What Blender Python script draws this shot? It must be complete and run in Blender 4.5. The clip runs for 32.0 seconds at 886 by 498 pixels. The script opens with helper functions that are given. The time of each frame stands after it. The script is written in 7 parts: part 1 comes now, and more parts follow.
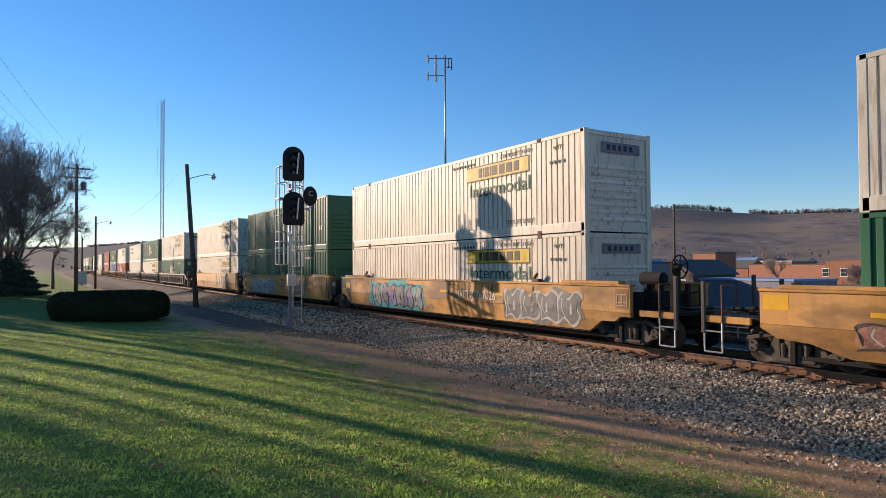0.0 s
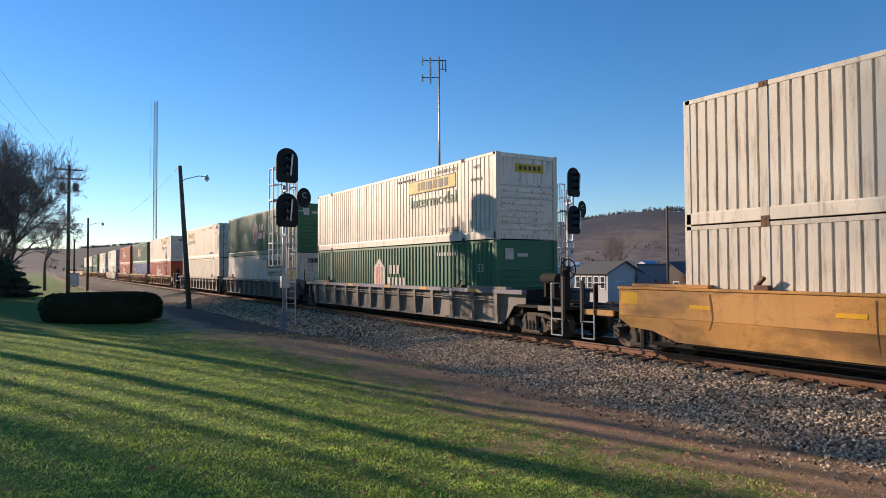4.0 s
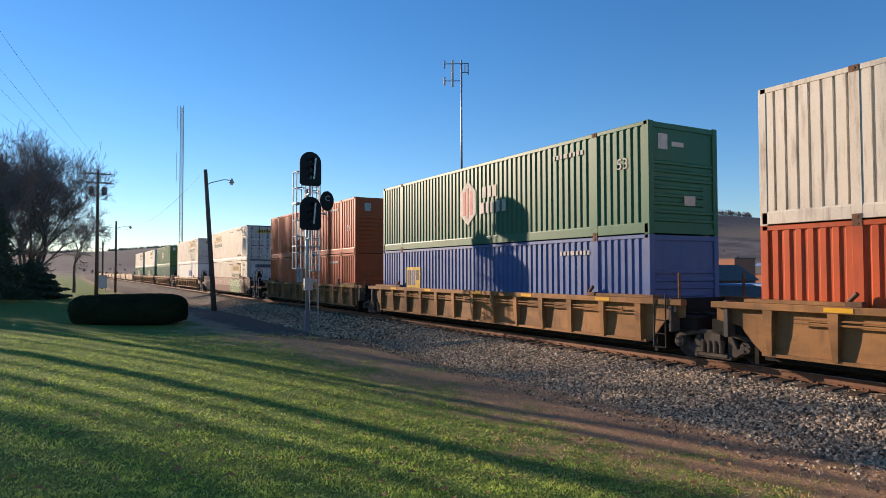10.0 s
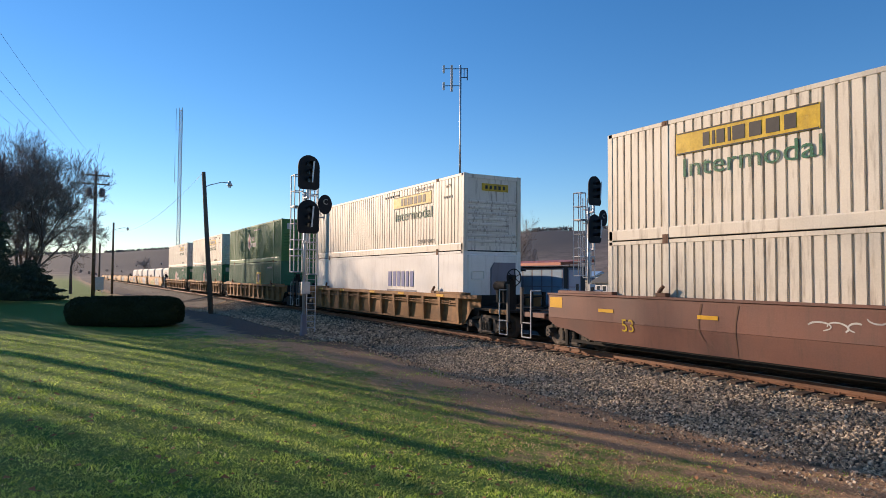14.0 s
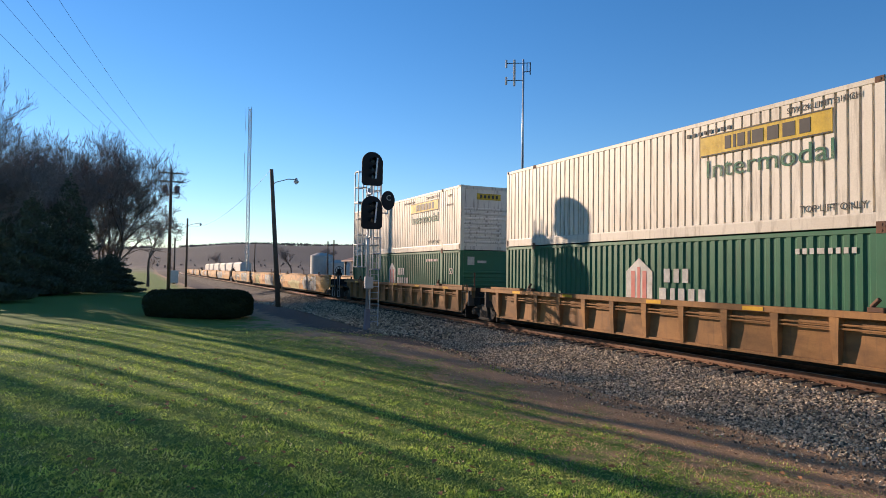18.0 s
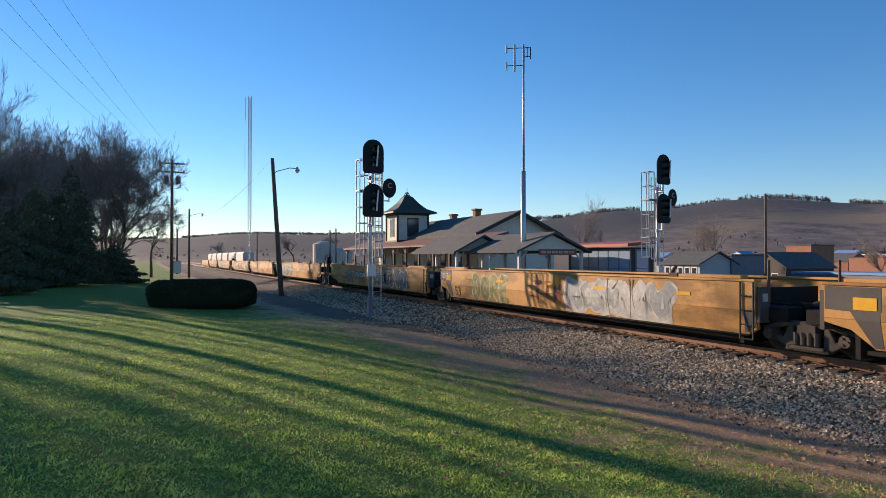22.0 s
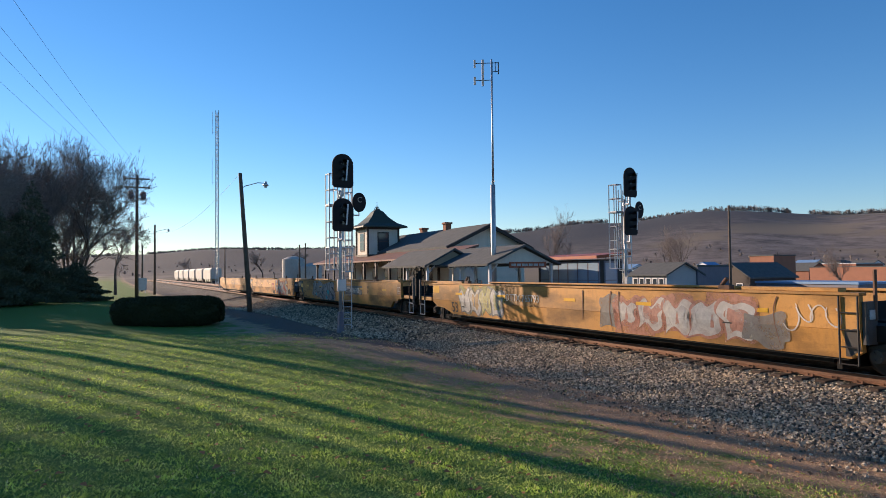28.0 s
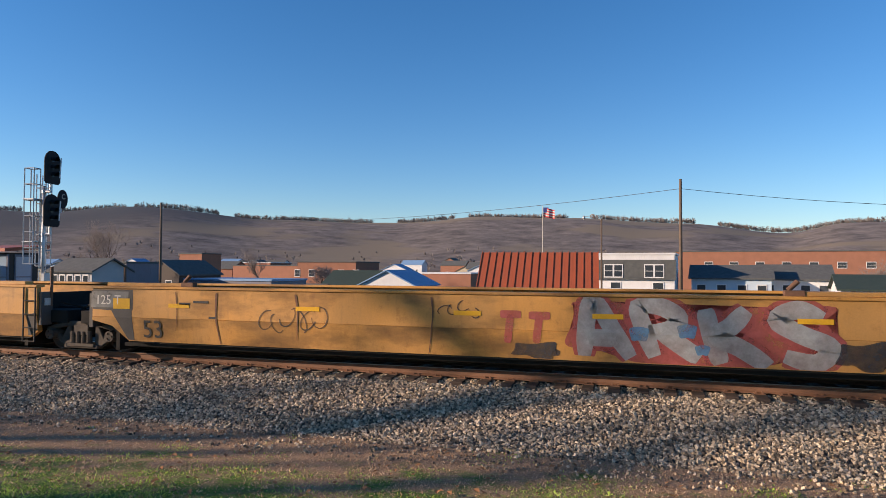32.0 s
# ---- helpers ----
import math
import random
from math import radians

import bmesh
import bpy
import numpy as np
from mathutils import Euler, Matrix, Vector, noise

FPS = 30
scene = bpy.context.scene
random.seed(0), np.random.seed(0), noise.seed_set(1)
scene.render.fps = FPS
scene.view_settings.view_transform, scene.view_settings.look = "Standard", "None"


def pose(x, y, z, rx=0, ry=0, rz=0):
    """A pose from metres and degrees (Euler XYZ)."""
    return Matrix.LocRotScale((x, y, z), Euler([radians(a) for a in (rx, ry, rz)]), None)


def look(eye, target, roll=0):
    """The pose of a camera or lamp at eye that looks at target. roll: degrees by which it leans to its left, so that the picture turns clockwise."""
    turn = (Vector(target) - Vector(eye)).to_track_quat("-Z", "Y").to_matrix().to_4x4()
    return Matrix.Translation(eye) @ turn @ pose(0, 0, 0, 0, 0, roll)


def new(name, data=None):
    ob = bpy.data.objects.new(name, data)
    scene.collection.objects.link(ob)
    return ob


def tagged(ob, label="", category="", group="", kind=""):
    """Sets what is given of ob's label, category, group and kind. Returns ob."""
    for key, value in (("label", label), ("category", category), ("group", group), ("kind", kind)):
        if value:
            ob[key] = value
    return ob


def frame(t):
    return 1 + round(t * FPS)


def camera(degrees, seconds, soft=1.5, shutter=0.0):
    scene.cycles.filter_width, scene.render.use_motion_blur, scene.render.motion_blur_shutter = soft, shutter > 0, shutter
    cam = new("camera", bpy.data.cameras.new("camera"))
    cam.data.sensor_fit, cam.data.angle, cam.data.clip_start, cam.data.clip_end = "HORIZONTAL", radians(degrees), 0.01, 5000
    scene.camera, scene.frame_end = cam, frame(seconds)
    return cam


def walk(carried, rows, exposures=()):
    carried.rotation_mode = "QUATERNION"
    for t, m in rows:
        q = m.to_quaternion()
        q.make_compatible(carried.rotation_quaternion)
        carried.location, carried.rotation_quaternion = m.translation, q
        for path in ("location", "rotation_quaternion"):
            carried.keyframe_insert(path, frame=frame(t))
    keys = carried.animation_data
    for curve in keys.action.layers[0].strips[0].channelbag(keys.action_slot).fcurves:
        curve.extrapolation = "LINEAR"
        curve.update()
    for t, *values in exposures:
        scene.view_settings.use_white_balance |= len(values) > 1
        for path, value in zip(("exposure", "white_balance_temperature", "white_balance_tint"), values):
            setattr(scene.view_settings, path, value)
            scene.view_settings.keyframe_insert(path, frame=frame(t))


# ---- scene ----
FOV = 67.61
EYE = Vector((0.0, 0.0, 2.4))
# seconds, turn to the left of +y, tilt up, lean (degrees)
VIEW = [
    (0, 59.085, 1.509, -0.293),
    (0.5, 59.096, 1.596, -0.445),
    (1, 59.000, 1.619, -0.297),
    (1.5, 59.062, 1.361, -0.517),
    (2, 59.005, 1.455, -0.249),
    (2.5, 58.180, 1.672, 0.027),
    (3, 58.250, 1.766, -0.189),
    (3.5, 58.388, 1.704, -0.293),
    (5.5, 59.204, 1.622, -0.233),
    (6, 59.318, 1.557, -0.449),
    (6.5, 59.527, 1.648, -0.402),
    (7, 59.877, 1.728, -0.337),
    (7.5, 60.013, 1.785, -0.370),
    (8, 60.103, 1.847, -0.427),
    (8.5, 60.198, 1.841, -0.651),
    (9, 60.314, 1.843, -0.506),
    (9.5, 60.396, 1.826, -0.337),
    (10, 60.476, 1.932, -0.148),
    (10.5, 60.596, 2.041, -0.389),
    (11, 60.863, 2.176, -0.527),
    (11.5, 61.090, 2.207, -0.387),
    (12, 61.284, 2.091, -0.157),
    (12.5, 61.257, 2.178, 0.030),
    (13, 60.985, 2.244, -0.008),
    (13.5, 60.591, 2.283, 0.250),
    (14, 60.274, 2.324, 0.350),
    (14.5, 60.086, 2.303, 0.420),
    (16.5, 59.166, 2.322, 0.575),
    (17, 60.627, 2.419, 0.785),
    (17.5, 63.304, 2.316, 0.915),
    (18, 65.625, 1.904, 0.744),
    (18.5, 66.371, 1.500, 0.289),
    (19, 66.359, 1.172, 0.041),
    (19.5, 66.229, 1.115, -0.732),
    (20, 66.108, 1.037, -0.557),
    (20.5, 65.577, 0.776, -0.281),
    (21, 65.599, 0.778, 0.155),
    (21.5, 65.800, 0.777, 0.070),
    (22, 65.803, 0.778, 0.006),
    (22.5, 65.817, 0.798, -0.064),
    (23, 65.721, 0.856, 0.073),
    (23.5, 65.456, 0.847, 0.152),
    (24, 65.151, 0.866, 0.271),
    (24.5, 64.669, 0.995, 0.249),
    (25, 64.165, 1.071, 0.265),
    (25.5, 63.919, 1.249, 0.051),
    (27.5, 63.195, 1.894, -0.491),
    (28, 63.248, 1.952, -0.629),
    (28.5, 63.024, 1.986, -0.519),
    (29, 61.970, 1.967, -0.596),
    (29.5, 60.237, 1.991, -0.495),
    (30, 56.390, 1.986, 0.196),
    (30.5, 49.225, 2.037, 0.530),
    (31, 37.695, 1.372, 0.343),
    (31.5, 26.227, 1.452, -0.216),
    (32, 16.678, 1.532, 0.247),
]


def view_pose(turn, tilt, lean):
    a, b = radians(turn), radians(tilt)
    way = Vector((-math.sin(a) * math.cos(b), math.cos(a) * math.cos(b), math.sin(b)))
    return look(EYE, EYE + way * 10, lean)


cam = camera(FOV, 32.0, soft=0.85)
walk(cam, [(t, view_pose(a, b, c)) for t, a, b, c in VIEW], [(0, 1.0, 6500, 20), (32, 1.0, 6500, 20)])

# ---------------------------------------------------------------- light
SUN_TURN, SUN_HIGH = 115.5, 15.0          # degrees to the left of +y, degrees above the horizon
to_sun = Vector((-math.sin(radians(SUN_TURN)) * math.cos(radians(SUN_HIGH)),
                 math.cos(radians(SUN_TURN)) * math.cos(radians(SUN_HIGH)), math.sin(radians(SUN_HIGH))))
world = bpy.data.worlds.new("sky")
scene.world = world
world.use_nodes = True
wn = world.node_tree.nodes
wl = world.node_tree.links
sky = wn.new("ShaderNodeTexSky")
sky.sky_type = "NISHITA"
sky.sun_disc = False
sky.sun_elevation = radians(SUN_HIGH)
sky.sun_rotation = radians(360 - SUN_TURN)
sky.air_density, sky.dust_density, sky.ozone_density = 1.0, 0.02, 4.0
hue = wn.new("ShaderNodeHueSaturation")
hue.inputs["Saturation"].default_value = 1.2
wl.new(sky.outputs[0], hue.inputs["Color"])
wl.new(hue.outputs[0], wn["Background"].inputs[0])
wn["Background"].inputs[1].default_value = 0.082
sun = new("sun", bpy.data.lights.new("sun", "SUN"))
sun.data.energy, sun.data.angle, sun.data.color = 4.0, radians(0.55), (1.0, 0.8, 0.57)
sun.matrix_world = look(to_sun * 100, (0, 0, 0))

# ---------------------------------------------------------------- materials


def ramp(nt, fac, stops):
    r = nt.nodes.new("ShaderNodeValToRGB")
    el = r.color_ramp.elements
    while len(el) < len(stops):
        el.new(0.5)
    for e, (p, c) in zip(el, stops):
        e.position, e.color = p, (*c, 1) if len(c) == 3 else c
    nt.links.new(fac, r.inputs[0])
    return r.outputs[0]


def noise_out(nt, co, scale, detail=4.0, rough=0.55, stretch=None):
    if stretch:
        m = nt.nodes.new("ShaderNodeMapping")
        m.inputs["Scale"].default_value = stretch
        nt.links.new(co, m.inputs[0])
        co = m.outputs[0]
    n = nt.nodes.new("ShaderNodeTexNoise")
    n.inputs["Scale"].default_value, n.inputs["Detail"].default_value, n.inputs["Roughness"].default_value = scale, detail, rough
    nt.links.new(co, n.inputs["Vector"])
    return n.outputs["Fac"]


def mix(nt, fac, a, b, kind="MIX"):
    m = nt.nodes.new("ShaderNodeMix")
    m.data_type, m.blend_type = "RGBA", kind
    for sock, v in ((m.inputs[0], fac), (m.inputs[6], a), (m.inputs[7], b)):
        if isinstance(v, (int, float)):
            sock.default_value = v
        elif isinstance(v, tuple):
            sock.default_value = (*v, 1)
        else:
            nt.links.new(v, sock)
    return m.outputs[2]


def fresh(name):
    m = bpy.data.materials.new(name)
    m.use_nodes = True
    nt = m.node_tree
    bsdf = nt.nodes["Principled BSDF"]
    co = nt.nodes.new("ShaderNodeTexCoord").outputs["Object"]
    # alike pieces share a mesh: each one takes its own stretch of the pattern
    own = nt.nodes.new("ShaderNodeObjectInfo").outputs["Random"]
    far = nt.nodes.new("ShaderNodeVectorMath")
    far.operation = "SCALE"
    far.inputs[0].default_value = (83, 41, 17)
    nt.links.new(own, far.inputs["Scale"])
    add = nt.nodes.new("ShaderNodeVectorMath")
    nt.links.new(co, add.inputs[0])
    nt.links.new(far.outputs[0], add.inputs[1])
    return m, nt, bsdf, add.outputs[0]


def surf(name, base, worn=None, scale=1.5, rough=0.6, metal=0.0, bump=0.15, fine=30.0, streak=0.0, amount=0.5, vary=0.1, grime=(0.08, 0.06, 0.045), flake=0.0, soot=0.0):
    """Painted or plain surface: base colour worn towards a second one in patches, streaks running down, fine relief."""
    m, nt, b, co = fresh(name)
    worn = worn or tuple(c * 0.7 for c in base)
    big = ramp(nt, noise_out(nt, co, scale), [(0.5 - amount * 0.45, (0, 0, 0)), (0.5 + 0.3, (1, 1, 1))])
    col = mix(nt, big, base, worn)
    if streak:
        s = ramp(nt, noise_out(nt, co, 2.2, 5, 0.65, (3.0, 3.0, 0.35)), [(0.52, (0, 0, 0)), (0.75, (streak, streak, streak))])
        col = mix(nt, s, col, grime)
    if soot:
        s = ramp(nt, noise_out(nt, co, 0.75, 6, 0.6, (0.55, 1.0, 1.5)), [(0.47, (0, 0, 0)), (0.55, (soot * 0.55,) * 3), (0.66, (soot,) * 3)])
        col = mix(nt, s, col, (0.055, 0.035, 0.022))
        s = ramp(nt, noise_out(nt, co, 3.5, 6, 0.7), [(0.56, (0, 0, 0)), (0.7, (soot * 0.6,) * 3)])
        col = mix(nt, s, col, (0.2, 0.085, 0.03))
    small = noise_out(nt, co, fine, 5, 0.6)
    col = mix(nt, 0.25, col, ramp(nt, small, [(0.3, (0.55, 0.55, 0.55)), (0.7, (1.0, 1.0, 1.0))]), "MULTIPLY")
    if vary:
        info = nt.nodes.new("ShaderNodeObjectInfo")
        col = mix(nt, vary, col, ramp(nt, info.outputs["Random"], [(0, (0.35, 0.35, 0.35)), (1, (1, 1, 1))]), "MULTIPLY")
    nt.links.new(col, b.inputs["Base Color"])
    b.inputs["Roughness"].default_value, b.inputs["Metallic"].default_value = rough, metal
    b.inputs["Specular IOR Level"].default_value = 0.25 if rough > 0.3 else 0.5
    if bump:
        bp = nt.nodes.new("ShaderNodeBump")
        bp.inputs["Strength"].default_value, bp.inputs["Distance"].default_value = bump, 0.02
        nt.links.new(small, bp.inputs["Height"])
        nt.links.new(bp.outputs[0], b.inputs["Normal"])
    if flake:
        bare = nt.nodes.new("ShaderNodeBsdfTransparent")
        both = nt.nodes.new("ShaderNodeMixShader")
        nt.links.new(ramp(nt, noise_out(nt, co, 2.6, 7, 0.68), [(0.3, (1, 1, 1)), (0.66, (1 - flake,) * 3)]), both.inputs[0])
        nt.links.new(bare.outputs[0], both.inputs[1])
        nt.links.new(b.outputs[0], both.inputs[2])
        nt.links.new(both.outputs[0], nt.nodes["Material Output"].inputs[0])
    return m


M_WHITE = surf("white_paint", (0.74, 0.68, 0.57), (0.62, 0.55, 0.44), 0.8, 0.5, streak=0.7, bump=0.08, grime=(0.2, 0.14, 0.09), vary=0.3)
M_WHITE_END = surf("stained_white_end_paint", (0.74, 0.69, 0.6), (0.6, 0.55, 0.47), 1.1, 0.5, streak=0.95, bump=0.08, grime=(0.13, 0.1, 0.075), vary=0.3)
M_GREEN = surf("dark_green_paint", (0.022, 0.135, 0.068), (0.035, 0.122, 0.062), 0.8, 0.45, streak=0.35, bump=0.08)
M_LIME = surf("bright_green_paint", (0.06, 0.19, 0.045), (0.075, 0.17, 0.05), 0.8, 0.45, streak=0.35, bump=0.08)
M_RED = surf("orange_red_paint", (0.52, 0.085, 0.02), (0.42, 0.08, 0.026), 0.8, 0.5, streak=0.35, bump=0.08)
M_BLUE = surf("blue_paint", (0.05, 0.105, 0.3), (0.1, 0.15, 0.3), 0.8, 0.5, streak=0.45, bump=0.08)
M_REEFER = surf("clean_white_paint", (0.8, 0.78, 0.74), (0.66, 0.63, 0.58), 0.7, 0.35, streak=0.3, bump=0.02, grime=(0.3, 0.26, 0.22))
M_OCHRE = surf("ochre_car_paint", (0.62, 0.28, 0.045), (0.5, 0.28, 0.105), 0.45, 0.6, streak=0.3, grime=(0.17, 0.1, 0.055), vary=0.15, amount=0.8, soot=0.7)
M_RUST = surf("rusty_brown_paint", (0.4, 0.2, 0.07), (0.24, 0.125, 0.055), 0.9, 0.75, streak=0.55, vary=0.2, soot=0.55)
M_MAROON = surf("maroon_car_paint", (0.21, 0.09, 0.06), (0.13, 0.075, 0.06), 0.6, 0.6, streak=0.4)
M_GREYCAR = surf("dusty_grey_car_paint", (0.24, 0.21, 0.17), (0.17, 0.15, 0.125), 0.7, 0.7, streak=0.5, soot=0.35)
M_SLATE = surf("slate_blue_chord_paint", (0.2, 0.2, 0.24), (0.16, 0.15, 0.17), 0.7, 0.6, streak=0.3)
M_BLACK = surf("black_steel", (0.025, 0.023, 0.022), (0.04, 0.035, 0.03), 3, 0.6, bump=0.1)
M_TRUCK = surf("dusty_cast_steel", (0.115, 0.092, 0.07), (0.045, 0.038, 0.032), 3, 0.8, bump=0.3)
M_SOOT = surf("soot_black_steel", (0.012, 0.011, 0.01), (0.022, 0.019, 0.016), 3, 0.85, bump=0.1)
M_WHEEL = surf("wheel_steel", (0.1, 0.075, 0.06), (0.05, 0.04, 0.035), 3, 0.6, 0.4)
M_CAST = surf("rusty_casting", (0.2, 0.1, 0.06), (0.1, 0.06, 0.04), 6, 0.8, bump=0.3)
M_GALV = surf("galvanised_steel", (0.56, 0.57, 0.58), (0.44, 0.45, 0.46), 4, 0.45, 0.6, bump=0.05)
M_SIGBLK = surf("matt_black_paint", (0.012, 0.012, 0.014), (0.018, 0.018, 0.02), 3, 0.7, bump=0.03)
M_YELLOW = surf("yellow_panel_paint", (0.75, 0.5, 0.03), (0.62, 0.42, 0.05), 2, 0.5, streak=0.3, bump=0.03, flake=0.55)
M_INK = surf("black_lettering", (0.03, 0.03, 0.03), (0.06, 0.055, 0.05), 4, 0.6, bump=0.0)
M_TEAL = surf("green_lettering", (0.02, 0.15, 0.08), (0.04, 0.17, 0.1), 4, 0.6, bump=0.0, flake=0.6)
M_LETTER = surf("white_lettering", (0.66, 0.63, 0.57), (0.5, 0.47, 0.41), 4, 0.6, bump=0.0, flake=0.4)
M_NUMBER = surf("white_stencil_paint", (0.68, 0.65, 0.58), (0.55, 0.52, 0.46), 4, 0.6, bump=0.0, vary=0)
M_NAVY = surf("navy_lettering", (0.03, 0.06, 0.25), (0.05, 0.08, 0.25), 4, 0.5, bump=0.0)
M_PINK = surf("faded_red_logo", (0.5, 0.1, 0.08), (0.5, 0.2, 0.16), 4, 0.6, bump=0.0)
M_REFLECT = surf("reflective_yellow_strip", (0.75, 0.4, 0.02), (0.65, 0.35, 0.03), 5, 0.4, bump=0.0)
M_WOODPOLE = surf("weathered_pole_wood", (0.17, 0.12, 0.085), (0.1, 0.075, 0.055), 3, 0.9, bump=0.4, streak=0.3)
M_TIE = surf("creosoted_tie_wood", (0.11, 0.075, 0.055), (0.065, 0.05, 0.04), 4, 0.95, bump=0.5, vary=0.4)
M_RAIL = surf("rusty_rail", (0.26, 0.13, 0.075), (0.17, 0.09, 0.055), 5, 0.75, bump=0.2)
M_RAILTOP = surf("worn_rail_head", (0.5, 0.45, 0.4), (0.4, 0.33, 0.27), 3, 0.35, 0.9, bump=0.0)
M_BARK = surf("grey_brown_bark", (0.17, 0.13, 0.105), (0.11, 0.085, 0.07), 3, 0.95, bump=0.5)
M_HILLWOOD = surf("leafless_hill_woods", (0.25, 0.215, 0.19), (0.19, 0.165, 0.147), 0.03, 0.95, bump=0.0, vary=0)
M_PATCH = surf("bare_tan_repair_panel", (0.62, 0.43, 0.2), (0.5, 0.3, 0.12), 1.2, 0.7, streak=0.7, grime=(0.3, 0.16, 0.06))
M_TWIG = surf("fine_twigs", (0.3, 0.25, 0.22), (0.22, 0.185, 0.165), 1, 0.95, bump=0.0)
M_NEEDLE = surf("dark_evergreen_needles", (0.11, 0.14, 0.1), (0.16, 0.18, 0.11), 2, 0.8, bump=0.0)
M_BOX = surf("clipped_hedge_leaves", (0.03, 0.042, 0.018), (0.05, 0.06, 0.025), 2, 0.8, bump=0.0)
M_CREAM = surf("cream_boards", (0.72, 0.66, 0.55), (0.62, 0.56, 0.46), 1, 0.7, streak=0.15)
M_SHINGLE = surf("grey_shingles", (0.12, 0.125, 0.12), (0.08, 0.085, 0.085), 2, 0.9, bump=0.5)
M_GREENROOF = surf("dark_green_tin_roof", (0.035, 0.055, 0.045), (0.05, 0.065, 0.05), 2, 0.6)
M_REDROOF = surf("red_tin_roof", (0.4, 0.1, 0.045), (0.33, 0.09, 0.045), 1.5, 0.5)
M_PORCH = surf("rusty_brown_porch_tin", (0.24, 0.115, 0.08), (0.16, 0.09, 0.07), 1.2, 0.7, streak=0.4)
# sky mirrored in the annex windows, put into the base colour as pale blue
M_SKYGLASS = surf("sky_reflection_tinted_glass", (0.3, 0.4, 0.5), (0.24, 0.33, 0.42), 0.8, 0.15, bump=0.0)
M_TRIM = surf("dark_trim_paint", (0.06, 0.045, 0.04), (0.045, 0.035, 0.03), 2, 0.6)
M_GLASS = surf("dark_window_glass", (0.03, 0.04, 0.05), (0.05, 0.06, 0.07), 1, 0.1, bump=0.0, vary=0)
M_BRICK = surf("red_brick", (0.36, 0.165, 0.105), (0.29, 0.14, 0.09), 0.7, 0.9, bump=0.3, vary=0.3)
M_SIDING = surf("white_siding", (0.75, 0.75, 0.74), (0.64, 0.64, 0.64), 0.6, 0.6, streak=0.1, vary=0.2)
M_GREYSIDE = surf("grey_siding", (0.46, 0.47, 0.47), (0.38, 0.39, 0.39), 0.6, 0.7)
M_BLUESIDE = surf("pale_blue_siding", (0.5, 0.6, 0.68), (0.44, 0.54, 0.62), 0.6, 0.6)
M_TAN = surf("tan_wall", (0.5, 0.42, 0.3), (0.42, 0.35, 0.25), 0.6, 0.8)
M_BLUEROOF = surf("blue_tin_roof", (0.2, 0.33, 0.5), (0.16, 0.28, 0.45), 0.6, 0.5)
M_TANK = surf("cream_tank_paint", (0.55, 0.52, 0.46), (0.45, 0.42, 0.37), 0.5, 0.6, streak=0.4)
M_FLAGR = surf("flag_red_cloth", (0.6, 0.08, 0.08), (0.5, 0.07, 0.07), 3, 0.8, bump=0.0)
M_FLAGB = surf("flag_blue_cloth", (0.06, 0.07, 0.25), (0.05, 0.06, 0.2), 3, 0.8, bump=0.0)
M_CABLE = surf("black_cable", (0.03, 0.03, 0.03), (0.04, 0.04, 0.04), 3, 0.6, bump=0.0, vary=0)

# ---------------------------------------------------------------- mesh helpers


def box(bm, x0, x1, y0, y1, z0, z1):
    v = [bm.verts.new((x, y, z)) for x in (x0, x1) for y in (y0, y1) for z in (z0, z1)]
    for f in ((0, 1, 3, 2), (4, 6, 7, 5), (0, 4, 5, 1), (2, 3, 7, 6), (0, 2, 6, 4), (1, 5, 7, 3)):
        bm.faces.new([v[i] for i in f])
    return v


def prism(bm, outline, a, b, axis="y"):
    """An outline of (u, v) drawn out between a and b along an axis: y takes (x, z), x takes (y, z), z takes (x, y)."""
    put = {"y": lambda u, v, w: (u, w, v), "x": lambda u, v, w: (w, u, v), "z": lambda u, v, w: (u, v, w)}[axis]
    lo = [bm.verts.new(put(u, v, a)) for u, v in outline]
    hi = [bm.verts.new(put(u, v, b)) for u, v in outline]
    n = len(outline)
    bm.faces.new(lo), bm.faces.new(hi[::-1])
    for i in range(n):
        bm.faces.new((lo[i], hi[i], hi[(i + 1) % n], lo[(i + 1) % n]))


def tube(bm, p, q, r0, r1=None, n=8):
    p, q = Vector(p), Vector(q)
    r1 = r0 if r1 is None else r1
    d = (q - p).normalized()
    u = d.orthogonal().normalized()
    w = d.cross(u)
    rings = []
    for c, r in ((p, r0), (q, r1)):
        rings.append([bm.verts.new(c + (u * math.cos(2 * math.pi * i / n) + w * math.sin(2 * math.pi * i / n)) * r) for i in range(n)])
    for i in range(n):
        bm.faces.new((rings[0][i], rings[0][(i + 1) % n], rings[1][(i + 1) % n], rings[1][i]))
    bm.faces.new(rings[0][::-1]), bm.faces.new(rings[1])


def tubes(bm, points, r, n=6):
    for a, b in zip(points, points[1:]):
        tube(bm, a, b, r, r, n)


def mesh_of(name, bm, smooth=False, bevel=0.0):
    bmesh.ops.recalc_face_normals(bm, faces=bm.faces)
    if bevel:
        bmesh.ops.bevel(bm, geom=[e for e in bm.edges if e.calc_face_angle(0) > 0.6], offset=bevel, segments=1, affect="EDGES")
    me = bpy.data.meshes.new(name)
    bm.to_mesh(me)
    bm.free()
    me.materials.append(None)
    if smooth:
        me.polygons.foreach_set("use_smooth", [True] * len(me.polygons))
    return me


def raw_mesh(name, verts, faces, smooth=False):
    me = bpy.data.meshes.new(name)
    me.from_pydata(verts, [], faces)
    me.materials.append(None)
    if smooth:
        me.polygons.foreach_set("use_smooth", [True] * len(me.polygons))
    me.update()
    return me


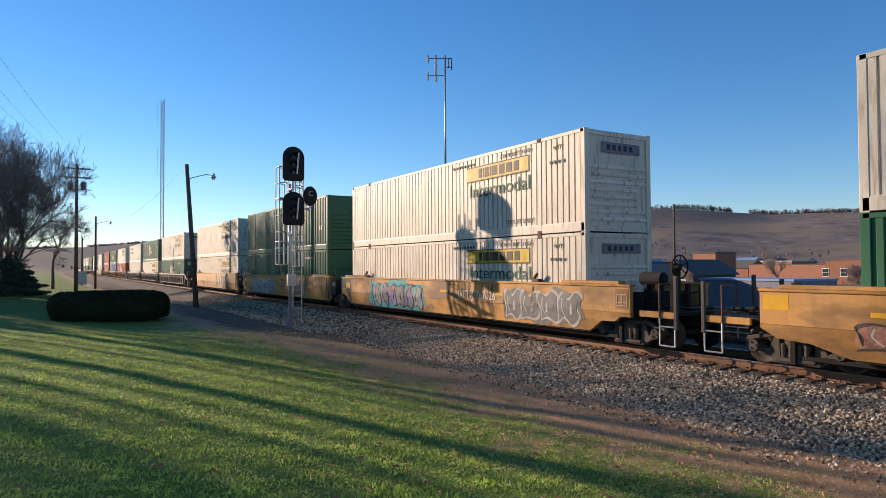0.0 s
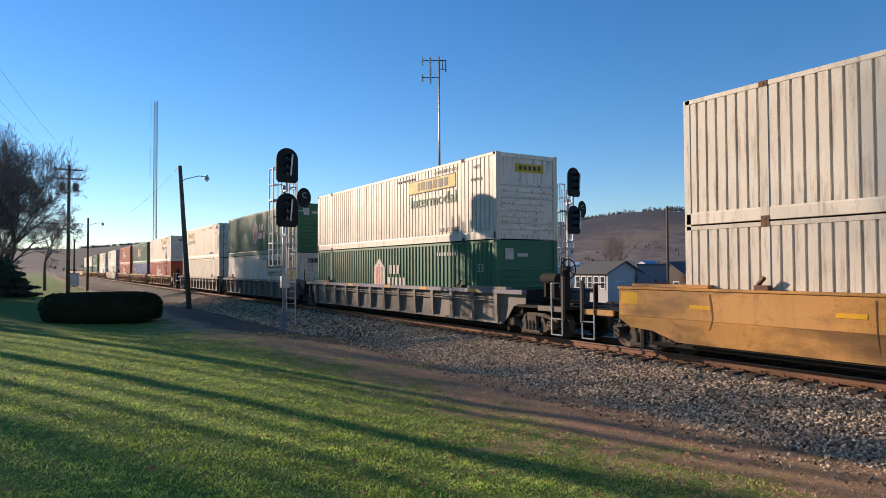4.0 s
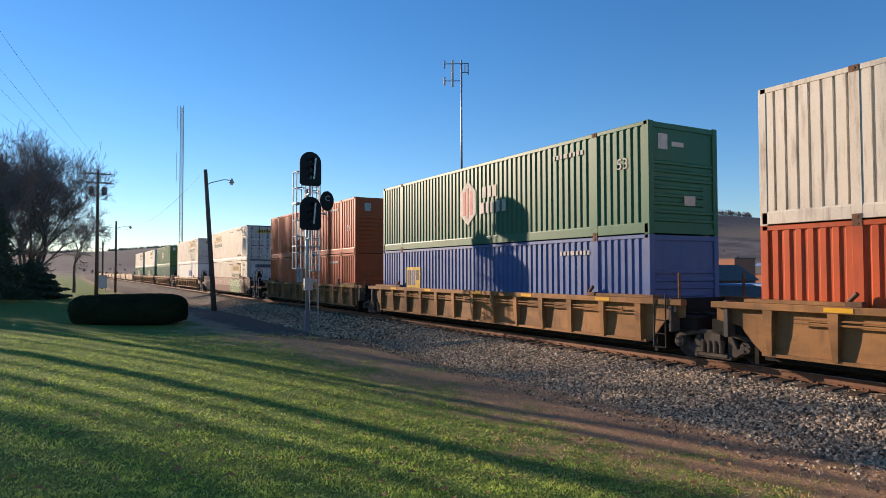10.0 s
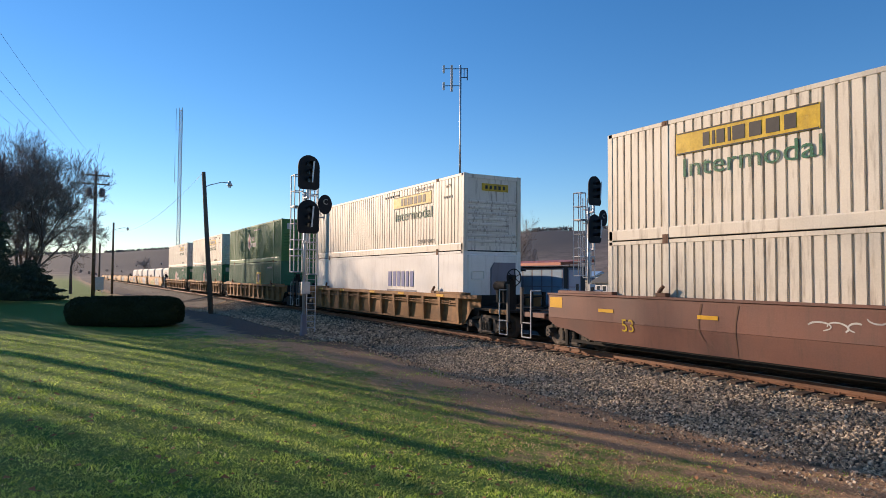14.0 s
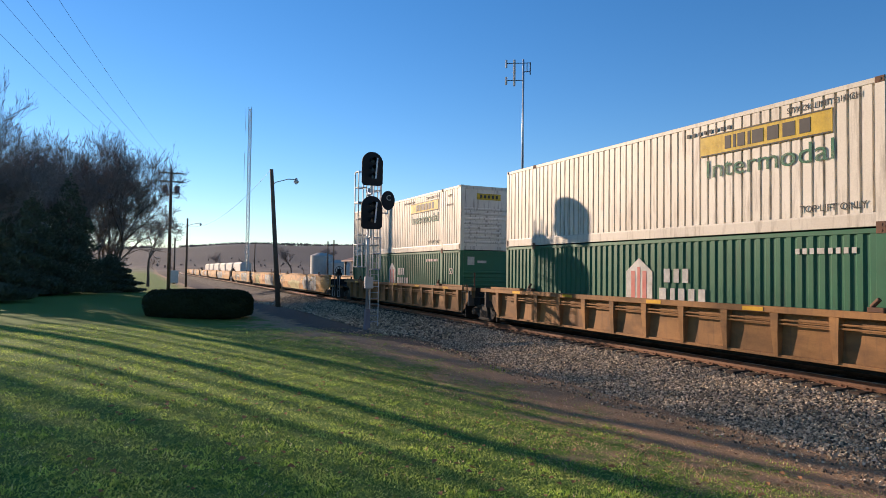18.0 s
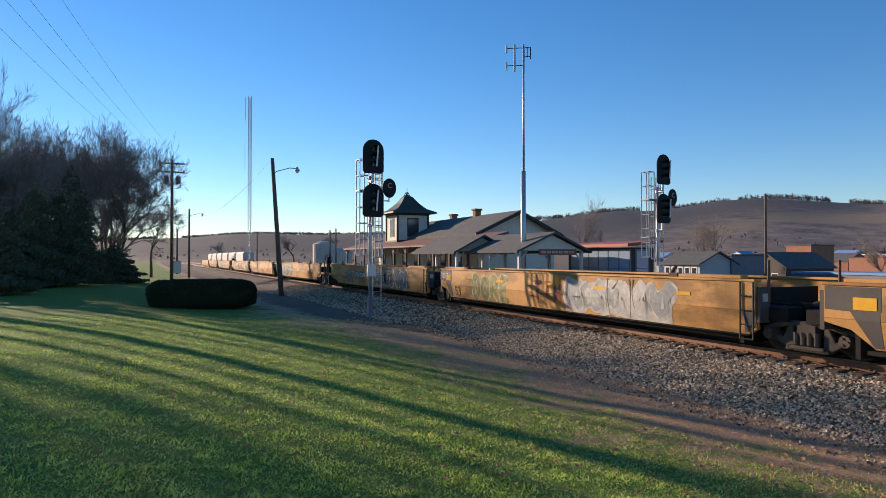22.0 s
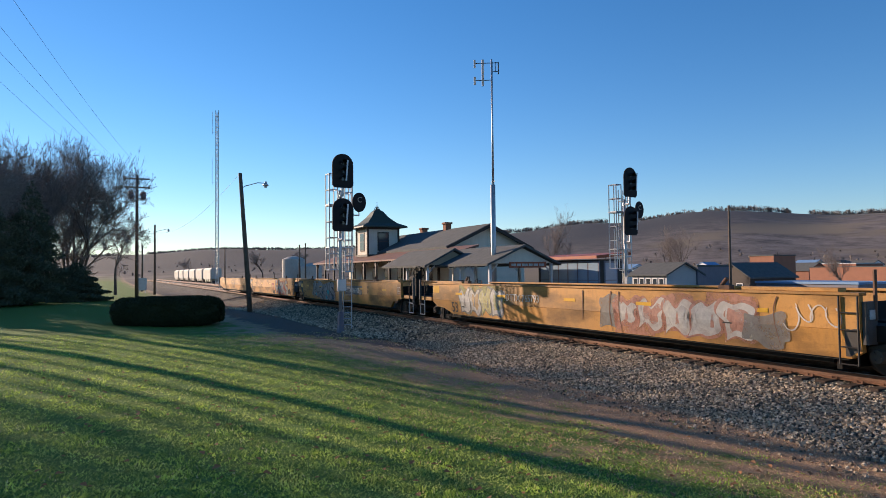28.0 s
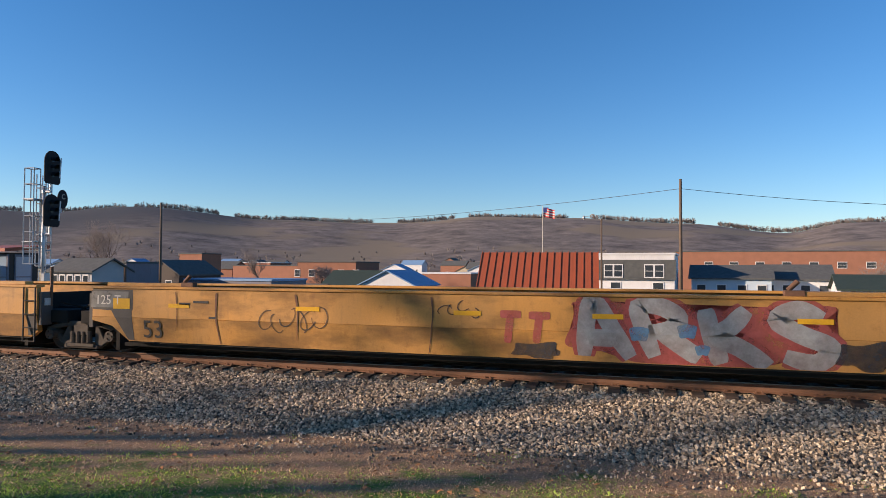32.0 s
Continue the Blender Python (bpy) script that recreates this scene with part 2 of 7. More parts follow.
def put(name, me, material, parent=None, at=(0, 0, 0), label="", turn=0.0, kind=""):
    """One mesh object; the material sits on the object, so that alike pieces share a mesh."""
    ob = new(name, me)
    ob.material_slots[0].link = "OBJECT"
    ob.material_slots[0].material = material
    ob.parent = parent
    ob.location = at
    ob.rotation_euler = (0, 0, turn)
    if label or kind:
        tagged(ob, label, kind=kind)
    return ob


def part(name, bm, material, parent, label="", at=(0, 0, 0), smooth=False, bevel=0.0):
    return put(name, mesh_of(name, bm, smooth, bevel), material, parent, at, label)


def thing(name, label, category, at=(0, 0, 0), turn=0.0, group="", kind=""):
    ob = new(name)
    ob.location, ob.rotation_euler = at, (0, 0, turn)
    return tagged(ob, label, category, group, kind)


MADE = {}


def shared(key, build, smooth=False, bevel=0.0):
    if key not in MADE:
        bm = bmesh.new()
        build(bm)
        MADE[key] = mesh_of(key, bm, smooth, bevel)
    return MADE[key]


def words(text, height, deep=0.006):
    """A mesh of lettering standing in the xz plane, facing -y, its lower left corner at the origin."""
    key = "lettering " + text + str(height)
    if key not in MADE:
        cu = bpy.data.curves.new("lettering", "FONT")
        cu.body, cu.size, cu.extrude, cu.resolution_u = text, height * 1.38, deep / 2, 3
        ob = bpy.data.objects.new("lettering", cu)
        scene.collection.objects.link(ob)
        dg = bpy.context.evaluated_depsgraph_get()
        me = bpy.data.meshes.new_from_object(ob.evaluated_get(dg))
        me.transform(Matrix.Rotation(radians(90), 4, "X"))
        me.materials.clear()
        me.materials.append(None)
        bpy.data.objects.remove(ob)
        MADE[key] = me
    return MADE[key]


TRAIN = []          # things that roll with the train: thing, x at 0 s, y, z
WHEELS = []
SPEED, TRACK_Y = 14.5, 14.0
# the train slows a little: seconds, metres ahead of an even run
SURGE = [(0, -0.05), (2, 0.2), (6, 0.1), (7, 0.2), (8, 0.0), (9, 0.07), (10, 0.04), (12, -0.14), (13, 0.0), (14, -0.3), (15.5, -0.4), (17, -0.45), (18, -0.36), (19, 0.0), (20, -0.25),
         (21, -0.4), (22, -0.55), (23, -1.3), (24, -1.74), (25, -2.27), (26.5, -3.1), (28, -3.91), (29, -4.45), (30, -4.7), (31, -5.6), (32, -6.8)]

# ---------------------------------------------------------------- ground


def smooth(a, b, v):
    t = min(1.0, max(0.0, (v - a) / (b - a)))
    return t * t * (3 - 2 * t)


# skyline of the hills: degrees to the left of +y, degrees above the eye's level
RIDGE = [(-40, 2.9), (-22, 3.2), (-14.8, 3.2), (-11, 2.6), (-3, 3.5), (6, 4.0), (13.5, 4.1), (21, 3.55), (31, 3.65), (40, 4.4), (50, 3.7),
         (58, 3.1), (66, 2.1), (75, 1.9), (82, 1.9), (88, 1.5), (94, 1.2), (105, 1.0), (120, 0.6), (160, 0.4), (320, 0.4)]


def skyline(deg):
    for (a, u), (b, v) in zip(RIDGE, RIDGE[1:]):
        if a <= deg <= b:
            return u + (v - u) * smooth(a, b, deg)
    return 0.4


def ground_z(x, y):
    r = math.hypot(x, y)
    deg = math.degrees(math.atan2(-x, y))
    if deg < -40:
        deg += 360
    # lawn on the near side rises from the ballast to where the camera stands
    rise = 1.25 * (1 - 0.42 * smooth(0, 32, abs(x))) * (1 - 0.35 * smooth(40, 120, abs(x)))
    z = -0.5 + rise * smooth(10.5, -3.0, y)
    # beyond the tracks the land falls to the town, then climbs into the hills
    far = smooth(30, 75, y) * (1 - smooth(66, 80, deg) if deg < 180 else 1)
    z -= 4.2 * far
    peak = 2.4 + 900 * math.tan(radians(skyline(deg))) if y > -200 or deg < 120 else 6
    climb = smooth(300, 900, r)
    if climb > 0:
        z = z * (1 - climb) + peak * (climb ** 0.85) * (1 - 0.25 * smooth(900, 3000, r))
        z += climb * 4.0 * noise.noise((x * 0.012, y * 0.012, 0.0)) * (1 - smooth(700, 900, r) * 0.6)
    # made-up ground along the line round the signal
    z += 0.36 * smooth(-14, -26, x) * smooth(2, 8, y) * (1 - smooth(9.5, 10.6, y)) * (1 - smooth(-40, -60, x))
    z += 0.03 * noise.noise((x * 0.5, y * 0.5, 3.0)) * smooth(2, 6, r) * (1 - smooth(10.6, 12, y) * (1 - smooth(24, 30, y)))
    return z


def ground_material():
    m, nt, b, co = fresh("lawn_dirt_and_far_land")
    co = nt.nodes.new("ShaderNodeNewGeometry").outputs["Position"]
    sep = nt.nodes.new("ShaderNodeSeparateXYZ")
    nt.links.new(co, sep.inputs[0])

    def math_(op, a, bb):
        n = nt.nodes.new("ShaderNodeMath")
        n.operation = op
        for s, v in zip(n.inputs, (a, bb)):
            if isinstance(v, (int, float)):
                s.default_value = v
            else:
                nt.links.new(v, s)
        return n.outputs[0]

    def rng(v, a, bb):
        n = nt.nodes.new("ShaderNodeMapRange")
        n.interpolation_type = "SMOOTHSTEP"
        n.inputs["From Min"].default_value, n.inputs["From Max"].default_value = a, bb
        nt.links.new(v, n.inputs["Value"])
        return n.outputs["Result"]

    n_fine = noise_out(nt, co, 28, 6, 0.7)
    n_mid = noise_out(nt, co, 2.2, 5, 0.6)
    n_big = noise_out(nt, co, 0.35, 4, 0.55)
    grass = ramp(nt, n_fine, [(0.28, (0.035, 0.07, 0.015)), (0.5, (0.11, 0.2, 0.035)), (0.72, (0.25, 0.36, 0.075))])
    grass = mix(nt, ramp(nt, n_mid, [(0.45, (0, 0, 0)), (0.7, (0.5, 0.5, 0.5))]), grass, (0.15, 0.165, 0.045))
    dead = ramp(nt, n_fine, [(0.25, (0.17, 0.11, 0.065)), (0.55, (0.42, 0.275, 0.165)), (0.8, (0.6, 0.43, 0.28))])
    dirt = ramp(nt, n_fine, [(0.2, (0.04, 0.033, 0.027)), (0.5, (0.11, 0.09, 0.072)), (0.8, (0.26, 0.215, 0.17))])
    # the edge between lawn, dead strip and dark gravel wanders with x
    yy = math_("ADD", sep.outputs["Y"], math_("MULTIPLY", math_("SUBTRACT", n_mid, 0.5), 2.0))
    yy = math_("ADD", yy, math_("MULTIPLY", math_("SUBTRACT", n_big, 0.5), 2.0))
    shift = math_("SUBTRACT", math_("MULTIPLY", rng(sep.outputs["X"], -17, -26), 2.2), math_("MULTIPLY", rng(sep.outputs["X"], -6, -2), 0.9))
    yy = math_("ADD", yy, shift)
    tuft = noise_out(nt, co, 1.1, 6, 0.7)
    turf = math_("ADD", yy, math_("MULTIPLY", math_("SUBTRACT", tuft, 0.5), 8.0))
    col = mix(nt, rng(turf, 5.8, 8.4), grass, dead)
    yd = math_("ADD", yy, math_("MULTIPLY", rng(sep.outputs["X"], -18, -28), 1.9))
    col = mix(nt, rng(yd, 10.1, 10.7), col, dirt)
    # far side: dry winter grass and gravel
    yard = mix(nt, rng(n_big, 0.4, 0.6), (0.1, 0.088, 0.075), (0.1, 0.092, 0.05))
    col = mix(nt, rng(sep.outputs["Y"], 16, 22), col, yard)
    ln = nt.nodes.new("ShaderNodeVectorMath")
    ln.operation = "LENGTH"
    nt.links.new(co, ln.inputs[0])
    r = ln.outputs["Value"]
    wood = ramp(nt, noise_out(nt, co, 0.05, 8, 0.75), [(0.36, (0.1, 0.085, 0.075)), (0.5, (0.175, 0.148, 0.128)), (0.64, (0.26, 0.215, 0.18))])
    field = ramp(nt, noise_out(nt, co, 0.008, 3, 0.5), [(0.52, (0, 0, 0)), (0.58, (1, 1, 1))])
    wood = mix(nt, field, wood, (0.23, 0.185, 0.13))
    strip = math_("MULTIPLY", rng(math_("ADD", r, math_("MULTIPLY", n_big, 30.0)), 800, 815), rng(r, 872, 864))
    wood = mix(nt, strip, wood, (0.27, 0.215, 0.15))
    # far-left hills darkened in the colour, to match trees standing against the sun
    wood = mix(nt, rng(sep.outputs["X"], -330, -480), wood, (0.07, 0.073, 0.078))
    col = mix(nt, rng(r, 260, 420), col, wood)
    nt.links.new(col, b.inputs["Base Color"])
    b.inputs["Roughness"].default_value = 0.95
    b.inputs["Specular IOR Level"].default_value = 0.15
    bp = nt.nodes.new("ShaderNodeBump")
    bp.inputs["Strength"].default_value, bp.inputs["Distance"].default_value = 0.8, 0.05
    nt.links.new(n_fine, bp.inputs["Height"])
    nt.links.new(bp.outputs[0], b.inputs["Normal"])
    return m


def build_ground():
    rings = [0.0] + [1.5 * 1.075 ** i for i in range(112)]
    n = 400
    verts, faces = [(0, 0, ground_z(0, 0))], []
    for r in rings[1:]:
        for i in range(n):
            a = 2 * math.pi * i / n
            x, y = r * math.sin(a), r * math.cos(a)
            verts.append((x, y, ground_z(x, y)))
    for i in range(n):
        faces.append((0, 1 + (i + 1) % n, 1 + i))
    for k in range(len(rings) - 2):
        s = 1 + k * n
        for i in range(n):
            j = (i + 1) % n
            faces.append((s + i, s + j, s + n + j, s + n + i))
    me = raw_mesh("ground", verts, faces, True)
    put("ground", me, ground_material(), kind="structure", label="lawn with dry edge, gravel and wooded hills beyond")


build_ground()


# ---------------------------------------------------------------- tracks


def ballast_material():
    m, nt, b, co = fresh("crushed_stone_bed")
    v = nt.nodes.new("ShaderNodeTexVoronoi")
    v.inputs["Scale"].default_value = 17
    nt.links.new(co, v.inputs["Vector"])
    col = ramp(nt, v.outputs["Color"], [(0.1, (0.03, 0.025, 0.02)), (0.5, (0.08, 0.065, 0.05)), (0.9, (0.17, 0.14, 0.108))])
    # cell edges darkened in the colour, as shade between the stones
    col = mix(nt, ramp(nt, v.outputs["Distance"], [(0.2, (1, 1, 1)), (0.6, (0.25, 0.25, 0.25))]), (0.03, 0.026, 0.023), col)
    col = mix(nt, ramp(nt, noise_out(nt, co, 0.5, 3), [(0.4, (0, 0, 0)), (0.7, (0.5, 0.5, 0.5))]), col, (0.1, 0.075, 0.055))
    nt.links.new(col, b.inputs["Base Color"])
    b.inputs["Roughness"].default_value = 0.95
    bp = nt.nodes.new("ShaderNodeBump")
    bp.invert = True
    bp.inputs["Strength"].default_value, bp.inputs["Distance"].default_value = 1.0, 0.05
    nt.links.new(v.outputs["Distance"], bp.inputs["Height"])
    nt.links.new(bp.outputs[0], b.inputs["Normal"])
    return m


M_BED = ballast_material()
LIFT = 0.3         # height of the rail heads
BED = [(-3.75, -0.56), (-2.9, -0.32), (-1.75, -0.02), (-1.15, 0.07), (1.7, 0.09), (4.2, 0.0), (6.8, -0.1), (8.6, -0.4), (9.6, -0.56)]


def bed_z(y):
    d = y - TRACK_Y
    for (a, u), (b, v) in zip(BED, BED[1:]):
        if a <= d <= b:
            return u + (v - u) * (d - a) / (b - a)
    return -0.6


def build_bed():
    xs = [-420 + i * 2.0 for i in range(310)]
    verts = [(x, TRACK_Y + d + (0.12 * noise.noise((x * 0.7, d, 0)) if i in (0, 1) else 0), z + 0.02 * noise.noise((x, d * 3, 5)))
             for x in xs for i, (d, z) in enumerate(BED)]
    k = len(BED)
    faces = [(i * k + j, i * k + k + j, i * k + k + j + 1, i * k + j + 1) for i in range(len(xs) - 1) for j in range(k - 1)]
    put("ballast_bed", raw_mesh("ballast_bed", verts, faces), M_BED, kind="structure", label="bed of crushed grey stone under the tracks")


def stones(count, x0, x1, y0, y1, size, seed):
    rnd = random.Random(seed)
    corners = [Vector(v) for v in ((-1, -1, -1), (1, -1, -1), (1, 1, -1), (-1, 1, -1), (-1, -1, 1), (1, -1, 1), (1, 1, 1), (-1, 1, 1))]
    quads = ((0, 3, 2, 1), (4, 5, 6, 7), (0, 1, 5, 4), (1, 2, 6, 5), (2, 3, 7, 6), (3, 0, 4, 7))
    verts, faces = [], []
    for _ in range(count):
        x, y = rnd.uniform(x0, x1), rnd.uniform(y0, y1)
        s = size * rnd.uniform(0.55, 1.25)
        turn = Euler((rnd.uniform(0, 6), rnd.uniform(0, 6), rnd.uniform(0, 6))).to_matrix()
        z = (bed_z(y) if y > TRACK_Y - 3.75 else ground_z(x, y)) + s * 0.25
        base = len(verts)
        for c in corners:
            p = turn @ Vector([k * rnd.uniform(0.55, 1.0) for k in c]) * s * 0.5
            verts.append((x + p.x, y + p.y, z + p.z))
        faces += [tuple(base + i for i in f) for f in quads]
    return verts, faces


def island_stone():
    m, nt, b, co = fresh("loose_ballast_stone")
    g = nt.nodes.new("ShaderNodeNewGeometry")
    col = ramp(nt, g.outputs["Random Per Island"], [(0, (0.055, 0.043, 0.03)), (0.35, (0.28, 0.21, 0.135)), (0.75, (0.55, 0.42, 0.27)), (1, (0.85, 0.68, 0.47))])
    col = mix(nt, 0.5, col, ramp(nt, noise_out(nt, co, 40, 4), [(0.3, (0.5, 0.5, 0.5)), (0.7, (1, 1, 1))]), "MULTIPLY")
    nt.links.new(col, b.inputs["Base Color"])
    b.inputs["Roughness"].default_value = 0.9
    return m


def build_track():
    build_bed()
    rock = island_stone()
    v, f = stones(84000, -24, 7, 10.2, 13.2, 0.051, 5)
    put("ballast_stones", raw_mesh("ballast_stones", v, f), rock, kind="stuff", label="loose crushed grey and tan ballast stones")
    v, f = stones(22000, -60, -24, 8.6, 13.2, 0.085, 6)
    put("far_ballast_stones", raw_mesh("far_ballast_stones", v, f), rock, kind="stuff", label="loose crushed ballast stones further along")
    v, f = stones(2200, -34, 5, 9.2, 10.4, 0.045, 7)
    put("scattered_stones", raw_mesh("scattered_stones", v, f), rock, kind="stuff", label="scattered stones at the foot of the ballast")

    def rail_outline(y):
        pts = [(-0.07, -0.17), (0.07, -0.17), (0.07, -0.155), (0.015, -0.13), (0.01, -0.045), (0.037, -0.03), (0.037, -0.004), (-0.037, -0.004),
               (-0.037, -0.03), (-0.01, -0.045), (-0.015, -0.13), (-0.07, -0.155)]
        return [(y + a, b) for a, b in pts]
    for k, ty in enumerate((TRACK_Y, TRACK_Y + 5.2)):
        tr = thing("railway_track", "rusty steel rails on dark wooden ties" + (" under the passing train" if k == 0 else " of the second line"), "railway track", (0, 0, LIFT), kind="structure")
        for side in (-0.755, 0.755):
            bm = bmesh.new()
            prism(bm, rail_outline(ty + side), -420, 200, "x")
            rail = part("rail", bm, M_RAIL, tr)
            bm = bmesh.new()
            box(bm, -420, 200, ty + side - 0.034, ty + side + 0.034, -0.006, 0.0)
            part("rail_head", bm, M_RAILTOP, rail, "worn bright running surface")
        tie = shared("tie", lambda bm: box(bm, -0.115, 0.115, -1.3, 1.3, -0.34, -0.165), bevel=0.012)
        plate = shared("tie_plate", lambda bm: (box(bm, -0.09, 0.09, -0.17, 0.17, -0.168, -0.152), box(bm, -0.07, -0.04, 0.075, 0.12, -0.152, -0.12), box(bm, 0.04, 0.07, 0.075, 0.12, -0.152, -0.12),
                                                box(bm, -0.07, -0.04, -0.12, -0.075, -0.152, -0.12), box(bm, 0.04, 0.07, -0.12, -0.075, -0.152, -0.12)))
        rnd = random.Random(3 + k)
        n = 150 if k == 0 else 0
        for i in range(n):
            x = -66 + i * 0.5 + rnd.uniform(-0.03, 0.03)
            o = put("tie", tie, M_TIE, tr, (x, ty + rnd.uniform(-0.06, 0.06), rnd.uniform(-0.01, 0.005)), turn=rnd.uniform(-0.02, 0.02))
            put("tie_plate", plate, M_RAIL, o, (0, -0.755, 0))
        bm = bmesh.new()
        for i in range(500):
            x = -66.5 - i * 0.5 if k == 0 else -200 + i * 0.5
            box(bm, x - 0.115, x + 0.115, ty - 1.3, ty + 1.3, -0.34, -0.17)
        tagged(part("far_ties", bm, M_TIE, tr), kind="stuff")


build_track()

# ---------------------------------------------------------------- containers: 16.15 m long, 2.6 m wide, 2.9 m high
CL, CW, CH = 8.077, 1.3, 2.9


def corrugated_side(bm):
    """One long side facing -y: upright corrugations between the posts."""
    pitch, deep = 0.262, 0.034
    line = []
    for a, b in ((-CL + 0.14, -6.2), (-6.0, 6.0), (6.2, CL - 0.14)):
        n = max(1, round((b - a) / pitch))
        w = (b - a) / n
        for i in range(n):
            x = a + i * w
            line += [(x, 0.0), (x + 0.13 * w, deep), (x + 0.42 * w, deep), (x + 0.55 * w, 0.0)]
        line += [(b, 0.0)]
    lo = [bm.verts.new((x, -CW + 0.012 + d, 0.3)) for x, d in line]
    hi = [bm.verts.new((x, -CW + 0.012 + d, CH - 0.1)) for x, d in line]
    for i in range(len(line) - 1):
        bm.faces.new((lo[i], lo[i + 1], hi[i + 1], hi[i]))


def grooved_side(bm):
    """Long side facing -y: broad flat sheets with a narrow groove between them."""
    line = []
    for a, b in ((-CL + 0.14, -6.2), (-6.0, 6.0), (6.2, CL - 0.14)):
        n = max(1, round((b - a) / 0.255))
        w = (b - a) / n
        for i in range(n):
            x = a + i * w
            line += [(x, 0.0), (x + 0.76 * w, 0.0), (x + 0.8 * w, 0.045), (x + 0.93 * w, 0.045)]
        line += [(b, 0.0)]
    lo = [bm.verts.new((x, -CW + 0.012 + d, 0.3)) for x, d in line]
    hi = [bm.verts.new((x, -CW + 0.012 + d, CH - 0.1)) for x, d in line]
    for i in range(len(line) - 1):
        bm.faces.new((lo[i], lo[i + 1], hi[i + 1], hi[i]))


def plain_side(bm):
    box(bm, -CL + 0.1, CL - 0.1, -CW + 0.01, -CW + 0.05, 0.17, CH - 0.1)
    for x in (-6.1, 6.1):
        box(bm, x - 0.1, x + 0.1, -CW - 0.004, -CW + 0.05, 0.1, CH - 0.06)


def bottom_rail(bm):
    prism(bm, [(-CW, 0.03), (-CW + 0.07, 0.03), (-CW + 0.07, 0.31), (-CW + 0.014, 0.31), (-CW, 0.27)], -CL + 0.05, CL - 0.05, "x")


def top_rail(bm):
    box(bm, -CL + 0.05, CL - 0.05, -CW, -CW + 0.06, CH - 0.11, CH - 0.005)


def corner_post(bm):
    box(bm, -0.09, 0.09, -0.09, 0.09, 0.0, CH)


def mid_post(bm):
    box(bm, -0.1, 0.1, -CW - 0.003, -CW + 0.06, 0.03, CH - 0.02)


def casting(bm):
    box(bm, -0.09, 0.09, -0.012, 0.16, -0.06, 0.06)
    tube(bm, (0, -0.02, 0), (0, 0.02, 0), 0.035, n=8)


def roof_panel(bm):
    box(bm, -CL + 0.06, CL - 0.06, -CW + 0.06, CW - 0.06, CH - 0.05, CH - 0.012)
    for i in range(40):
        x = -CL + 0.4 + i * (2 * CL - 0.8) / 39
        box(bm, x - 0.07, x + 0.07, -CW + 0.12, CW - 0.12, CH - 0.012, CH + 0.004)


def front_wall(bm):
    """End at +x: a smooth head panel over pressed level ribs."""
    box(bm, CL - 0.09, CL - 0.05, -CW + 0.09, CW - 0.09, 0.05, CH - 0.04)


def end_header(bm):
    box(bm, CL - 0.05, CL - 0.015, -CW + 0.09, CW - 0.09, CH - 0.16, CH - 0.03)


def end_sill(bm):
    box(bm, CL - 0.05, CL - 0.015, -CW + 0.09, CW - 0.09, 0.03, 0.2)


def end_rib(bm):
    prism(bm, [(CL - 0.052, -0.06), (CL - 0.02, -0.03), (CL - 0.02, 0.03), (CL - 0.052, 0.06)], -CW + 0.16, CW - 0.16, "y")


def short_end_rib(bm):
    prism(bm, [(CL - 0.052, -0.06), (CL - 0.02, -0.03), (CL - 0.02, 0.03), (CL - 0.052, 0.06)], -CW + 0.16, CW - 0.55, "y")


def smooth_front(bm):
    box(bm, CL - 0.09, CL - 0.04, -CW + 0.09, CW - 0.09, 0.03, CH - 0.03)


def door_leaf(bm):
    box(bm, CL - 0.07, CL - 0.03, 0.0, 1.19, 0.08, CH - 0.1)


def door_rib(bm):
    box(bm, CL - 0.032, CL - 0.012, 0.06, 1.13, -0.05, 0.05)


def lock_rod(bm):
    tube(bm, (CL - 0.005, 0, 0.06), (CL - 0.005, 0, CH - 0.06), 0.018, n=6)
    for z in (0.3, 1.0, 1.9, 2.6):
        box(bm, CL - 0.03, CL + 0.012, -0.05, 0.05, z - 0.03, z + 0.03)
    box(bm, CL - 0.01, CL + 0.02, -0.02, 0.4, 1.2, 1.24)


def floor_slab(bm):
    box(bm, -CL + 0.06, CL - 0.06, -CW + 0.05, CW - 0.05, 0.04, 0.16)


def back_wall(bm):
    box(bm, -CL + 0.04, -CL + 0.09, -CW + 0.09, CW - 0.09, 0.03, CH - 0.03)
    for i in range(4):
        box(bm, -CL + 0.02, -CL + 0.04, -CW + 0.25 + i * 0.6, -CW + 0.29 + i * 0.6, 0.08, CH - 0.1)


def lock_plate(parent, x, z, w, h, material, name, label="", out=0.006):
    key = "%s %.2f %.2f" % (name, w, h)
    me = shared(key, lambda bm: box(bm, -w / 2, w / 2, -0.004, 0.003, -h / 2, h / 2))
    return put(name, me, material, parent, (x, -CW - out, z), label)


def end_plate(parent, y, z, w, h, material, name, label="", x=None):
    key = "end %s %.2f %.2f" % (name, w, h)
    me = shared(key, lambda bm: box(bm, -0.003, 0.004, -w / 2, w / 2, -h / 2, h / 2))
    return put(name, me, material, parent, (CL if x is None else x, y, z), label)


def bars_of_writing(parent, x, z, widths, h, gap, material, name="writing_bar", out=0.008):
    for w in widths:
        lock_plate(parent, x + w * 0.4, z, w * 0.8, h, material, name, out=out)
        x += w + gap


def hexagon(bm, r):
    prism(bm, [(r * 0.87 * math.sin(math.pi * i / 3) * 1.0, r * 1.15 * math.cos(math.pi * i / 3)) for i in range(6)], -0.004, 0.003, "y")


